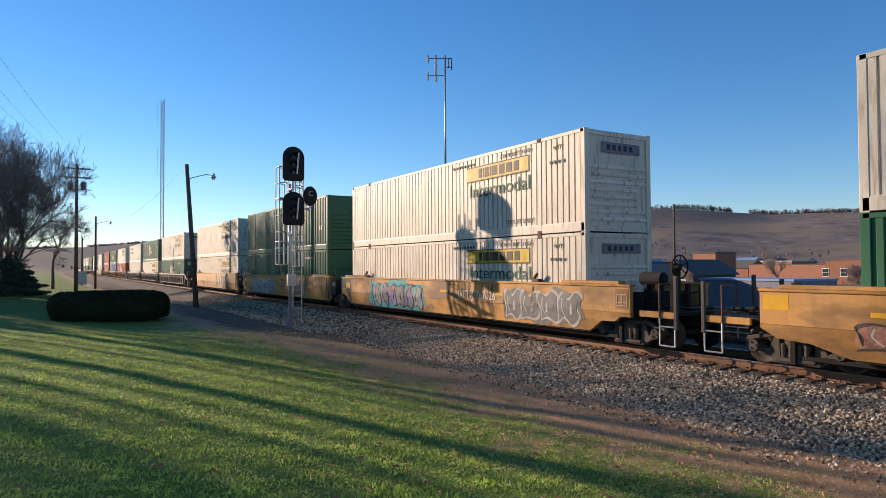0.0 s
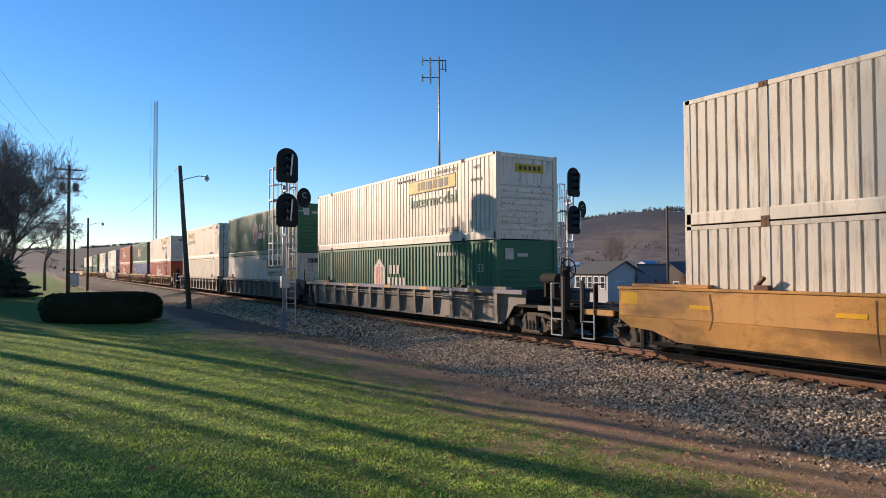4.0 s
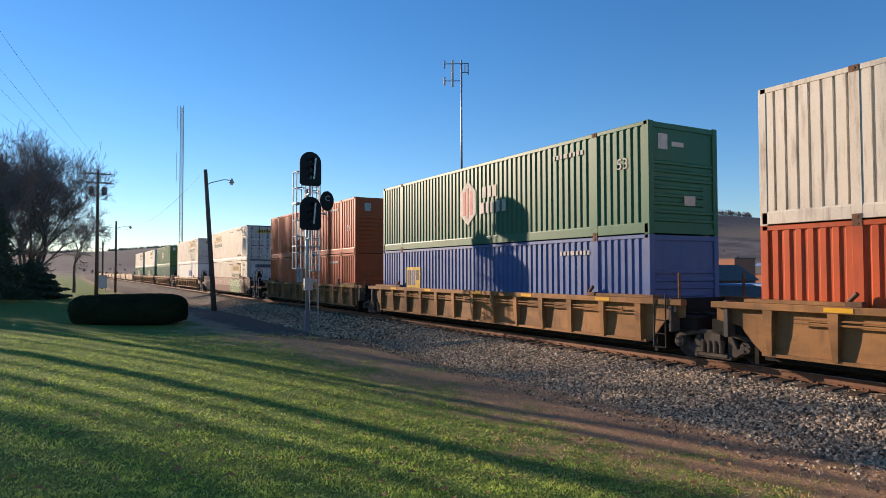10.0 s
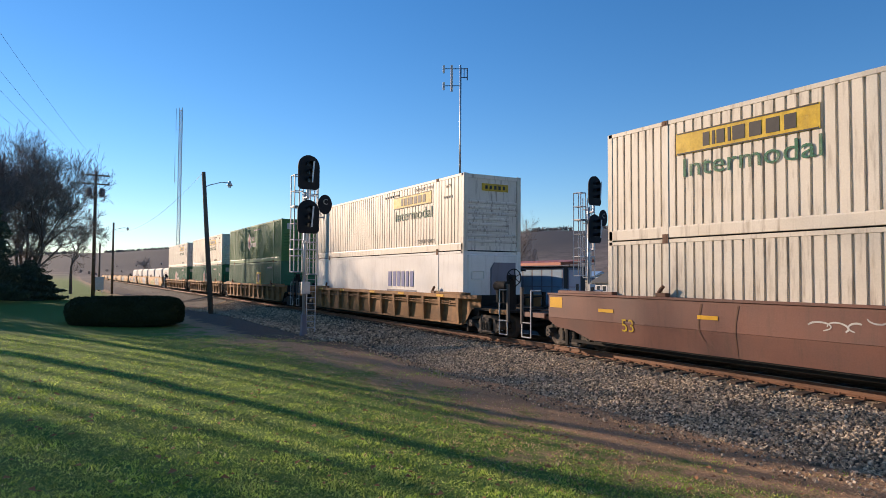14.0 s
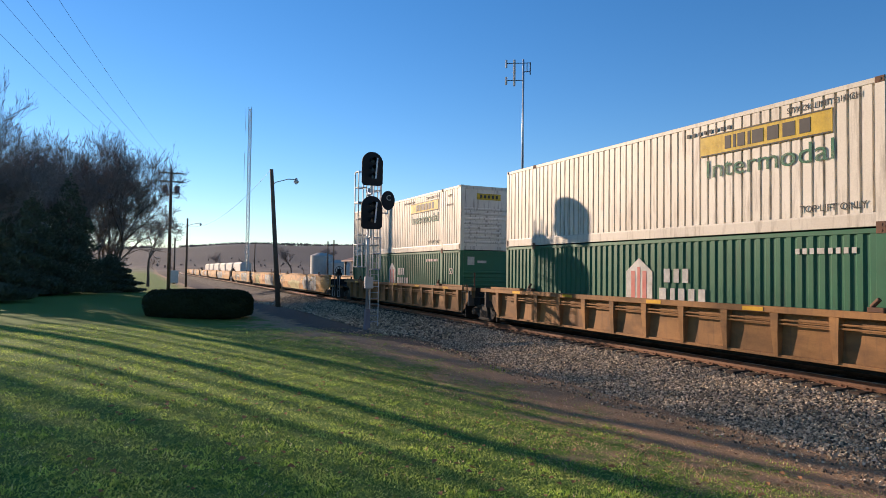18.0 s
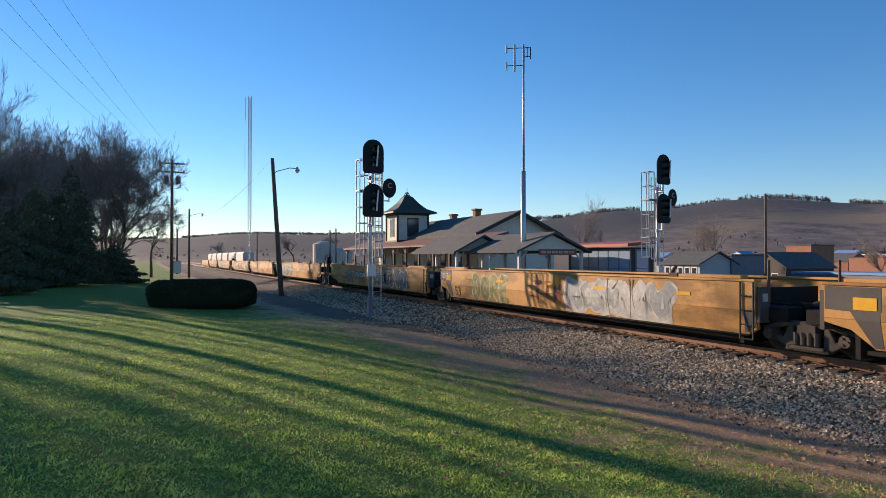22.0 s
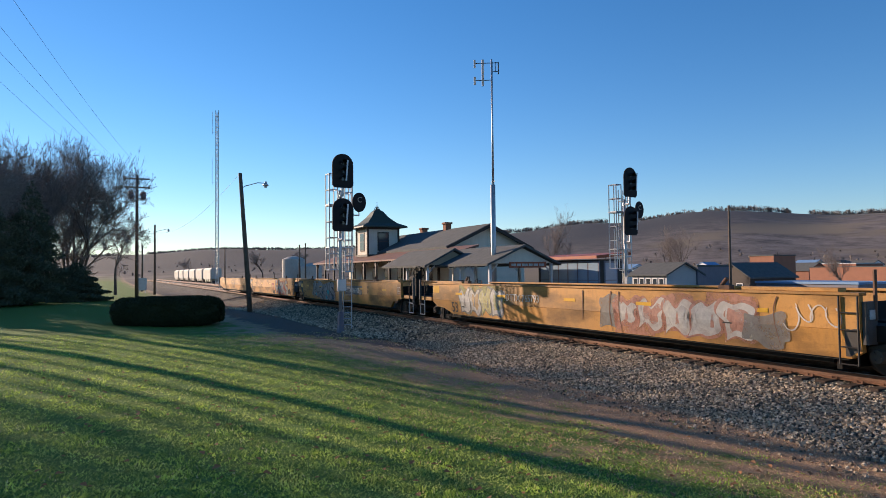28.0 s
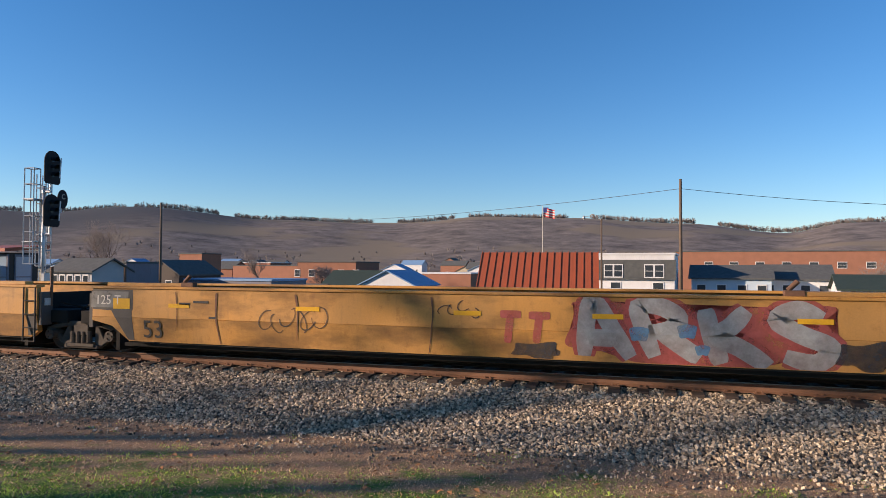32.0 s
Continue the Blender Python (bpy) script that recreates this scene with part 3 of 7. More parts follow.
def logo_yellow(c, x=3.85, z=None, size=1.0, faded=False):
    z = 2.25 if z is None else z
    p = lock_plate(c, x, z, 3.5 * size, 0.52 * size, M_YELLOW, "logo_panel", "yellow logo panel")
    for dz in (-0.24, 0.24):
        lock_plate(c, x, z + dz * size, 3.44 * size, 0.03, M_INK, "panel_border", out=0.012)
    bars_of_writing(c, x - 0.98 * size, z, [0.22 * size, 0.09, 0.26 * size, 0.09, 0.38 * size, 0.36 * size, 0.38 * size, 0.32 * size], 0.31 * size, 0.03 * size, M_INK, "logo_bar", 0.012)
    if not faded:
        put("lettering", words("Intermodal", 0.46 * size), M_TEAL, c, (x - 1.6 * size, -CW - 0.01, z - 0.8 * size), "green word on the side").scale = (1.22, 1, 1)
    put("lettering", words("TOP LIFT ONLY", 0.15), M_INK, c, (4.4, -CW - 0.008, 0.4), "black stencilled words")
    put("lettering", words("STACK LIMIT 3 HIGH", 0.13), M_INK, c, (4.1, -CW - 0.008, CH - 0.32), "black stencilled words")
    put("lettering", words("WTP", 0.14), M_INK, c, (6.75, -CW - 0.008, CH - 0.45), "black stencilled letters")
    bars_of_writing(c, 1.2, CH - 0.3, [0.12, 0.14, 0.12, 0.1, 0.13, 0.12, 0.14, 0.12], 0.09, 0.06, M_INK)
    bars_of_writing(c, 6.6, CH - 0.8, [0.1, 0.12, 0.1, 0.14], 0.09, 0.07, M_INK)
    return p


def logo_hex(c, x, z, size=1.0, word=True):
    me = shared("hexagon_%.2f" % size, lambda bm: hexagon(bm, 0.62 * size))
    put("logo_hexagon", me, M_LETTER, c, (x, -CW - 0.006, z), "white six-sided logo")
    for dx in (-0.2, 0.2):
        lock_plate(c, x + dx * size, z, 0.14 * size, 0.75 * size, M_PINK, "logo_bar", out=0.012)
    lock_plate(c, x, z, 0.1 * size, 0.95 * size, M_PINK, "logo_bar", out=0.012)
    if word:
        bars_of_writing(c, x + 0.85 * size, z + 0.26 * size, [0.24 * size, 0.2 * size, 0.22 * size], 0.34 * size, 0.07 * size, M_LETTER, "logo_bar")
        bars_of_writing(c, x + 0.7 * size, z - 0.22 * size, [0.28 * size, 0.18 * size, 0.24 * size, 0.22 * size, 0.24 * size], 0.34 * size, 0.07 * size, M_LETTER, "logo_bar")


def logo_square(c, x, z, back, ink):
    lock_plate(c, x - 0.1, z, 1.26, 0.95, back, "logo_panel", "square logo panel")
    for k, dx in enumerate((-0.58, -0.42, -0.2, -0.02, 0.2, 0.36)):
        lock_plate(c, x + dx, z + (0.12 if k > 3 else 0), 0.13, 0.45 if k > 3 else 0.68, M_NAVY if k in (2, 3) else ink, "logo_bar", out=0.012)


def diamond(c, x, z, r=0.28):
    me = shared("placard%.2f" % r, lambda bm: prism(bm, [(0, -r), (r, 0), (0, r), (-r, 0)], -0.004, 0.003, "y"))
    put("placard", me, M_LETTER, c, (x, -CW - 0.008, z), "white diamond placard")


COLOURS = {"white": (M_WHITE, "dirty off-white"), "green": (M_GREEN, "dark green"), "lime": (M_LIME, "bright green"), "red": (M_RED, "orange-red"),
           "blue": (M_BLUE, "faded blue"), "reefer": (M_REEFER, "clean white refrigerated")}


def container(colour, s, level, end="front", marks=()):
    mat, word = COLOURS[colour]
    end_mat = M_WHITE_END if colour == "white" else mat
    z0 = 0.64 if level == 0 else 3.33
    where = "stacked on another" if level else "sitting in a rail car's well"
    c = thing("shipping_container", "%s %s freight container %s" % (word, "smooth-sided" if colour == "reefer" else "corrugated metal", where), "container",
              (s, TRACK_Y, z0), group="containers on the train")
    c.scale = (1, 1, 0.928) if level == 0 else (1, 1, 1)          # the lower one sits a little lower in height
    TRAIN.append((c, s, TRACK_Y, z0))
    side = shared("plain_side", plain_side) if colour == "reefer" else shared("grooved_side", grooved_side) if colour == "white" else shared("corrugated_side", corrugated_side)
    for turn in (0, math.pi):
        put("side_panel", side, mat, c, turn=turn)
        put("bottom_rail", shared("bottom_rail", bottom_rail, bevel=0.008), mat, c, turn=turn)
        put("top_rail", shared("top_rail", top_rail, bevel=0.008), mat, c, turn=turn)
        for x in (-6.1, 6.1):
            if colour != "reefer":
                put("post", shared("mid_post", mid_post, bevel=0.006), mat, c, (x if turn == 0 else -x, 0, 0), turn=turn)
            for z in (0.06, CH - 0.06):
                put("corner_casting", shared("casting", casting), M_CAST, c, (x, -CW if turn == 0 else CW, z), "rusty lifting casting", turn=turn)
        for x in (-1, 1):
            put("corner_post", shared("corner_post", corner_post, bevel=0.012), mat, c, (x * (CL - 0.09), (CW - 0.09) * (-1 if turn == 0 else 1), 0))
    put("roof", shared("roof_panel", roof_panel), mat, c)
    put("floor", shared("floor_slab", floor_slab), M_BLACK, c)
    put("back_wall", shared("back_wall", back_wall), mat, c)
    if end == "door":
        for y in (0.0, -1.19):
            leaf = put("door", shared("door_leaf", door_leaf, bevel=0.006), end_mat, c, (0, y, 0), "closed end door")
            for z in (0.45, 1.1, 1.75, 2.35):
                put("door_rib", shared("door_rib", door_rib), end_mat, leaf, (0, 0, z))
        for y in (-0.95, -0.35, 0.3, 0.9):
            put("lock_rod", shared("lock_rod", lock_rod), M_BLACK, c, (0.012, y, 0), "dark steel locking rod")
    elif end == "front":
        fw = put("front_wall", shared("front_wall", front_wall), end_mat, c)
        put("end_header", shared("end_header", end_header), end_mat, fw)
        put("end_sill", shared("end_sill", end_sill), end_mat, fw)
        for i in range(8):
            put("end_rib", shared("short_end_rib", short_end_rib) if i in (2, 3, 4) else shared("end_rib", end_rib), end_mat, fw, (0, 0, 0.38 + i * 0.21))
    else:
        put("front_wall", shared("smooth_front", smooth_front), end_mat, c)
    for mark in marks:
        mark(c)
    return c

# ---------------------------------------------------------------- rail cars
SIDE_Y = 1.5        # half width of a car over its sides


def truck_side(bm):
    """Cast side frame facing -y, of a truck with axles 1.78 m apart."""
    prism(bm, [(-1.12, 0.58), (-0.5, 0.74), (0.5, 0.74), (1.12, 0.58), (1.12, 0.48), (0.46, 0.62), (-0.46, 0.62), (-1.12, 0.48)], -1.14, -1.0, "y")
    for s in (-1, 1):
        prism(bm, [(s * 0.34, 0.14), (s * 0.52, 0.14), (s * 1.0, 0.42), (s * 1.0, 0.54), (s * 0.62, 0.36), (s * 0.47, 0.64), (s * 0.36, 0.64)], -1.13, -1.01, "y")
    box(bm, -0.5, 0.5, -1.2, -1.0, 0.1, 0.19)


def truck_bolster(bm):
    box(bm, -0.22, 0.22, -1.2, 1.2, 0.42, 0.66)
    for y in (-1.17, 1.17):
        box(bm, -0.42, 0.42, y - 0.06, y + 0.06, 0.14, 0.22)


def springs(bm):
    for x in (-0.24, -0.08, 0.08, 0.24):
        for k in range(6):
            z = 0.24 + k * 0.045
            tube(bm, (x, -1.17, z), (x, -1.17, z + 0.028), 0.068, 0.068, 8)
            tube(bm, (x, -1.17, z + 0.028), (x, -1.17, z + 0.045), 0.05, 0.05, 8)


def bearing_cap(bm):
    tube(bm, (0, -1.26, 0), (0, -1.0, 0), 0.13, 0.15, 10)
    for i in range(3):
        a = 2.1 * i
        tube(bm, (0.075 * math.cos(a), -1.285, 0.075 * math.sin(a)), (0.075 * math.cos(a), -1.25, 0.075 * math.sin(a)), 0.026, n=6)


def wheel_pair(bm):
    n = 28
    prof = [(0.14, -0.83), (0.17, -0.8), (0.32, -0.76), (0.36, -0.82), (0.418, -0.82), (0.42, -0.69), (0.445, -0.68), (0.445, -0.65), (0.32, -0.66), (0.15, -0.68)]
    for s in (1, -1):
        rings = [[bm.verts.new((r * math.cos(2 * math.pi * i / n), y * s, r * math.sin(2 * math.pi * i / n))) for i in range(n)] for r, y in prof]
        for a, b in zip(rings, rings[1:] + rings[:1]):
            for i in range(n):
                bm.faces.new((a[i], a[(i + 1) % n], b[(i + 1) % n], b[i]))
    tube(bm, (0, -1.2, 0), (0, 1.2, 0), 0.085, n=10)
    for i in range(5):
        a = 2 * math.pi * i / 5
        for s in (1, -1):
            tube(bm, (0.24 * math.cos(a), -0.8 * s, 0.24 * math.sin(a)), (0.24 * math.cos(a), -0.775 * s, 0.24 * math.sin(a)), 0.022, n=6)


def truck(car, x):
    t = put("truck", shared("truck_bolster", truck_bolster, bevel=0.015), M_TRUCK, car, (x, 0, LIFT), "dusty cast-steel four-wheel truck")
    for turn in (0, math.pi):
        put("side_frame", shared("truck_side", truck_side, bevel=0.02), M_TRUCK, t, turn=turn)
        put("spring_nest", shared("springs", springs), M_TRUCK, t, turn=turn)
        for a in (-0.89, 0.89):
            put("bearing_cap", shared("bearing_cap", bearing_cap), M_TRUCK, t, (a, 0, 0.42), turn=turn)
    for a in (-0.89, 0.89):
        w = put("wheelset", shared("wheel_pair", wheel_pair, True), M_WHEEL, t, (a, 0, 0.42), "rusty steel wheels on an axle")
        WHEELS.append((w, a, 0.42))
    return t


def plate_on(car, x, z, w, h, material, name, label="", y=-SIDE_Y, out=0.006):
    key = "car %s %.2f %.2f" % (name, w, h)
    me = shared(key, lambda bm: box(bm, -w / 2, w / 2, -0.004, 0.003, -h / 2, h / 2))
    return put(name, me, material, car, (x, y - out, z), label)


def ladder(car, x, y, z0, z1, material, w=0.42, steps=4, name="ladder"):
    bm = bmesh.new()
    for dx in (-w / 2, w / 2):
        tube(bm, (x + dx, y, z0), (x + dx, y, z1), 0.02, n=6)
    for i in range(steps):
        z = z0 + (i + 0.03) * (z1 - z0) / steps
        tube(bm, (x - w / 2, y, z), (x + w / 2, y, z), 0.016, n=6)
    return part(name, bm, material, car, "steel grab-iron ladder")


def curve_through(points, n=5):
    """Points along a smooth line through the given ones."""
    p = [points[0]] + list(points) + [points[-1]]
    out = []
    for a, b, c, d in zip(p, p[1:], p[2:], p[3:]):
        for k in range(n):
            t = k / n
            out.append(tuple(0.5 * (2 * b[i] + (c[i] - a[i]) * t + (2 * a[i] - 5 * b[i] + 4 * c[i] - d[i]) * t * t + (3 * b[i] - a[i] - 3 * c[i] + d[i]) * t ** 3) for i in (0, 1)))
    return out + [tuple(points[-1])]


LAYER = [0]
FOLD, TUCK = 1.2, 0.14          # below this height the smooth car sides lean inwards, so much for each metre


def tucked(bm):
    """Bends a flat mark on a car's side to the fold of the sheet."""
    bmesh.ops.bisect_plane(bm, geom=bm.verts[:] + bm.edges[:] + bm.faces[:], plane_co=(0, 0, FOLD), plane_no=(0, 0, 1))
    for v in bm.verts:
        if v.co.z < FOLD:
            v.co.y += (FOLD - v.co.z) * TUCK
    return bm


def brush(parent, points, width, material, name, label="", taper=0.0):
    """A flat painted stroke on a car's side along a smooth line of (x, z); each stroke lies a hair over the one before."""
    LAYER[0] += 1
    pts = [Vector(q) for q in curve_through(points)]
    bm = bmesh.new()
    left, right = [], []
    for i, p in enumerate(pts):
        d = pts[min(i + 1, len(pts) - 1)] - pts[max(i - 1, 0)]
        d = d.normalized() if d.length > 0 else Vector((1, 0))
        e = min(i, len(pts) - 1 - i) / max(1, len(pts) - 1)
        n = Vector((-d.y, d.x)) * width * 0.5 * (0.72 + 0.28 * min(1, e * 8)) * (1 - taper * i / len(pts))
        left.append(bm.verts.new((p.x + n.x, 0, min(1.85, max(0.67, p.y + n.y)))))
        right.append(bm.verts.new((p.x - n.x, 0, min(1.85, max(0.67, p.y - n.y)))))
    for i in range(len(pts) - 1):
        bm.faces.new((left[i], left[i + 1], right[i + 1], right[i]))
    me = mesh_of(name, tucked(bm))
    return put(name, me, material, parent, (0, -SIDE_Y - 0.004 - 0.00015 * LAYER[0], 0), label)


def graffiti(car, x0, x1, colours, seed, z0=0.6, z1=1.75, letters=4, back=None, outline=None, fat=0.24):
    """Spray-painted piece: a faded cloud under fat, slanting, overlapping shapes with dark rims; it spells nothing."""
    rnd = random.Random(seed)
    zc, zh = (z0 + z1) / 2, (z1 - z0) / 2

    def shape(pts, material, name):
        LAYER[0] += 1
        bm = bmesh.new()
        ring = curve_through(pts + pts[:1], 5)[:-1]
        bm.faces.new([bm.verts.new((x, 0, min(1.85, max(0.67, z)))) for x, z in ring])
        bmesh.ops.triangulate(bm, faces=bm.faces)
        put(name, mesh_of(name, tucked(bm)), material, car, (0, -SIDE_Y - 0.004 - 0.00015 * LAYER[0], 0))

    def cloud(cx, cz, rx, rz, material, name):
        ph, n = rnd.uniform(0, 6), 16
        pts = []
        for i in range(n):
            a = 2 * math.pi * i / n
            k = 0.86 + 0.15 * math.sin(5 * a + ph) + 0.09 * math.sin(3 * a + 2 * ph)
            pts.append((cx + rx * k * math.copysign(abs(math.cos(a)) ** 0.6, math.cos(a)), cz + rz * k * math.copysign(abs(math.sin(a)) ** 0.65, math.sin(a))))
        shape(pts, material, name)
    if letters == 1:
        cloud((x0 + x1) / 2, zc, (x1 - x0) / 2, zh, back or colours[0], "spray_ground")
        return
    for k in range(3):
        cloud(x0 + (x1 - x0) * (k + 0.5) / 3, zc + rnd.uniform(-0.16, 0.16), (x1 - x0) / 4.4, zh, back or rnd.choice(colours), "spray_ground")
    w = (x1 - x0) / letters
    for i in range(letters):
        a = x0 + (i + 0.5) * w
        slant = rnd.uniform(-0.25, 0.35) * w
        base = [(-0.5, -0.9), (-0.15, -0.6 + rnd.uniform(-0.2, 0.2)), (0.2, -0.95), (0.52, -0.5), (0.42, 0.1), (0.6, 0.6), (0.25, 0.95), (-0.05, 0.55 + rnd.uniform(-0.2, 0.2)), (-0.35, 0.9), (-0.62, 0.4), (-0.4, -0.2)]
        pts = [(a + u * w * rnd.uniform(0.85, 1.15) + v * slant * 0.5, zc + v * zh * rnd.uniform(0.75, 0.95)) for u, v in base]
        cx, cz = sum(p[0] for p in pts) / len(pts), sum(p[1] for p in pts) / len(pts)
        grow = lambda k, d: [(cx + (x - cx) * k + math.copysign(d, x - cx), cz + (z - cz) * k + math.copysign(d, z - cz)) for x, z in pts]
        shape(grow(1.0, 0.05), outline or SP_BLACK, "spray_outline")
        shape(grow(0.97, 0.0), rnd.choice(colours), "spray_fill")
        shape(grow(0.62, 0.0), rnd.choice(colours), "spray_fill")
        u = rnd.uniform(-0.2, 0.2) * w
        shape([(cx + u - 0.06 * w, cz - 0.35 * zh), (cx + u + 0.07 * w, cz - 0.3 * zh), (cx + u + 0.03 * w, cz + 0.25 * zh)], outline or SP_BLACK, "spray_patch")
        brush(car, [(cx - 0.3 * w, cz + 0.5 * zh), (cx - 0.34 * w, cz), (cx - 0.2 * w, cz - 0.5 * zh)], 0.05, SP_WHITE, "spray_band", taper=0.5)


def scrawl(car, x0, x1, z0, z1, material, seed, turns=6, thick=0.04):
    """Loose overlapping curls of a spray line."""
    rnd = random.Random(seed)
    for i in range(turns):
        cx = x0 + (x1 - x0) * (i + 0.5) / turns
        cz = (z0 + z1) / 2 + rnd.uniform(-0.1, 0.1)
        rx, rz = (x1 - x0) / turns * rnd.uniform(0.4, 0.75), (z1 - z0) / 2 * rnd.uniform(0.6, 1.0)
        a0, da, lean = rnd.uniform(0, 6.3), rnd.choice((-1, 1)) * rnd.uniform(3.2, 5.2), rnd.uniform(-0.4, 0.6)
        pts = [(cx + rx * math.cos(a0 + da * k / 6) + lean * rz * math.sin(a0 + da * k / 6), cz + rz * math.sin(a0 + da * k / 6)) for k in range(7)]
        brush(car, pts, min(thick, 0.05), material, "spray_line", taper=0.4)


def scribbled(*a, **k):
    return lambda car: scrawl(car, *a, **k)


def stained(seed, n=4):
    """Rubbed and dusty patches with ragged outlines along the side."""
    def mark(car):
        rnd = random.Random(seed)
        for _ in range(n):
            x = rnd.uniform(-7.5, 7.5)
            brush(car, [(x, 1.8), (x + rnd.uniform(-0.1, 0.1), rnd.uniform(1.2, 1.5)), (x + rnd.uniform(-0.1, 0.1), rnd.uniform(0.6, 1.0))], rnd.uniform(0.03, 0.07), M_CAST, "rust_run", taper=0.8)
        for k in range(3):
            plate_on(car, rnd.uniform(-7, 7), rnd.uniform(1.0, 1.6), rnd.uniform(0.15, 0.4), 0.05, M_INK, "stencil_bar")
    return mark


M_CHARCOAL = surf("charcoal_end_paint", (0.1, 0.09, 0.08), (0.07, 0.065, 0.06), 2, 0.7, streak=0.4)
SP_SILVER = surf("silver_spray", (0.42, 0.43, 0.42), (0.3, 0.31, 0.3), 3, 0.5, bump=0.0, flake=0.5, vary=0)
SP_RED = surf("red_spray", (0.42, 0.1, 0.09), (0.34, 0.09, 0.08), 3, 0.6, bump=0.0, flake=0.5, vary=0)
SP_BLUE = surf("blue_spray", (0.1, 0.22, 0.4), (0.12, 0.3, 0.42), 3, 0.6, bump=0.0, flake=0.75, vary=0)
SP_TEAL = surf("teal_spray", (0.03, 0.44, 0.48), (0.05, 0.36, 0.42), 3, 0.6, bump=0.0, flake=0.15, vary=0)
SP_LILAC = surf("lilac_spray", (0.36, 0.24, 0.46), (0.3, 0.21, 0.4), 3, 0.6, bump=0.0, flake=0.2, vary=0)
SP_OLIVE = surf("olive_spray", (0.3, 0.3, 0.12), (0.24, 0.25, 0.1), 3, 0.6, bump=0.0, flake=0.75, vary=0)
SP_GREY = surf("grey_spray", (0.25, 0.24, 0.22), (0.18, 0.18, 0.17), 3, 0.6, bump=0.0, flake=0.5, vary=0)
SP_BLACK = surf("black_spray", (0.04, 0.04, 0.045), (0.06, 0.06, 0.06), 3, 0.6, bump=0.0, flake=0.5, vary=0)
SP_WHITE = surf("white_spray", (0.62, 0.6, 0.55), (0.5, 0.48, 0.44), 3, 0.6, bump=0.0, flake=0.5, vary=0)
SP_MINT = surf("pale_mint_spray", (0.42, 0.55, 0.34), (0.34, 0.47, 0.28), 3, 0.6, bump=0.0, flake=0.45, vary=0)
SP_STRAW = surf("straw_yellow_spray", (0.6, 0.55, 0.28), (0.5, 0.46, 0.22), 3, 0.6, bump=0.0, flake=0.6, vary=0)
SP_PATCH = surf("tan_cover_paint", (0.55, 0.38, 0.19), (0.46, 0.3, 0.13), 2, 0.6, bump=0.0, flake=0.6, vary=0)
SP_PINK = surf("salmon_spray", (0.5, 0.25, 0.18), (0.45, 0.22, 0.16), 3, 0.6, bump=0.0, flake=0.75, vary=0)

CAR_LOOK = {"ochre": (M_OCHRE, "ochre-yellow smooth-sided"), "rust": (M_RUST, "rusty brown ribbed"), "maroon": (M_MAROON, "dull maroon smooth-sided"), "grey": (M_GREYCAR, "dusty grey ribbed")}


def wedge_rib(bm):
    """Side stake, broad and deep at the top, thin at the foot; it stands out towards +y from the recessed panel."""
    rings = []
    for z, w, d in ((1.58, 0.105, 0.0), (1.2, 0.085, -0.01), (0.66, 0.05, -0.06)):
        rings.append([bm.verts.new(p) for p in ((-w, -0.185, z), (w, -0.185, z), (w, d, z), (-w, d, z))])
    for a, b in zip(rings, rings[1:]):
        for i in range(4):
            bm.faces.new((a[i], a[(i + 1) % 4], b[(i + 1) % 4], b[i]))
    bm.faces.new(rings[0]), bm.faces.new(rings[-1][::-1])


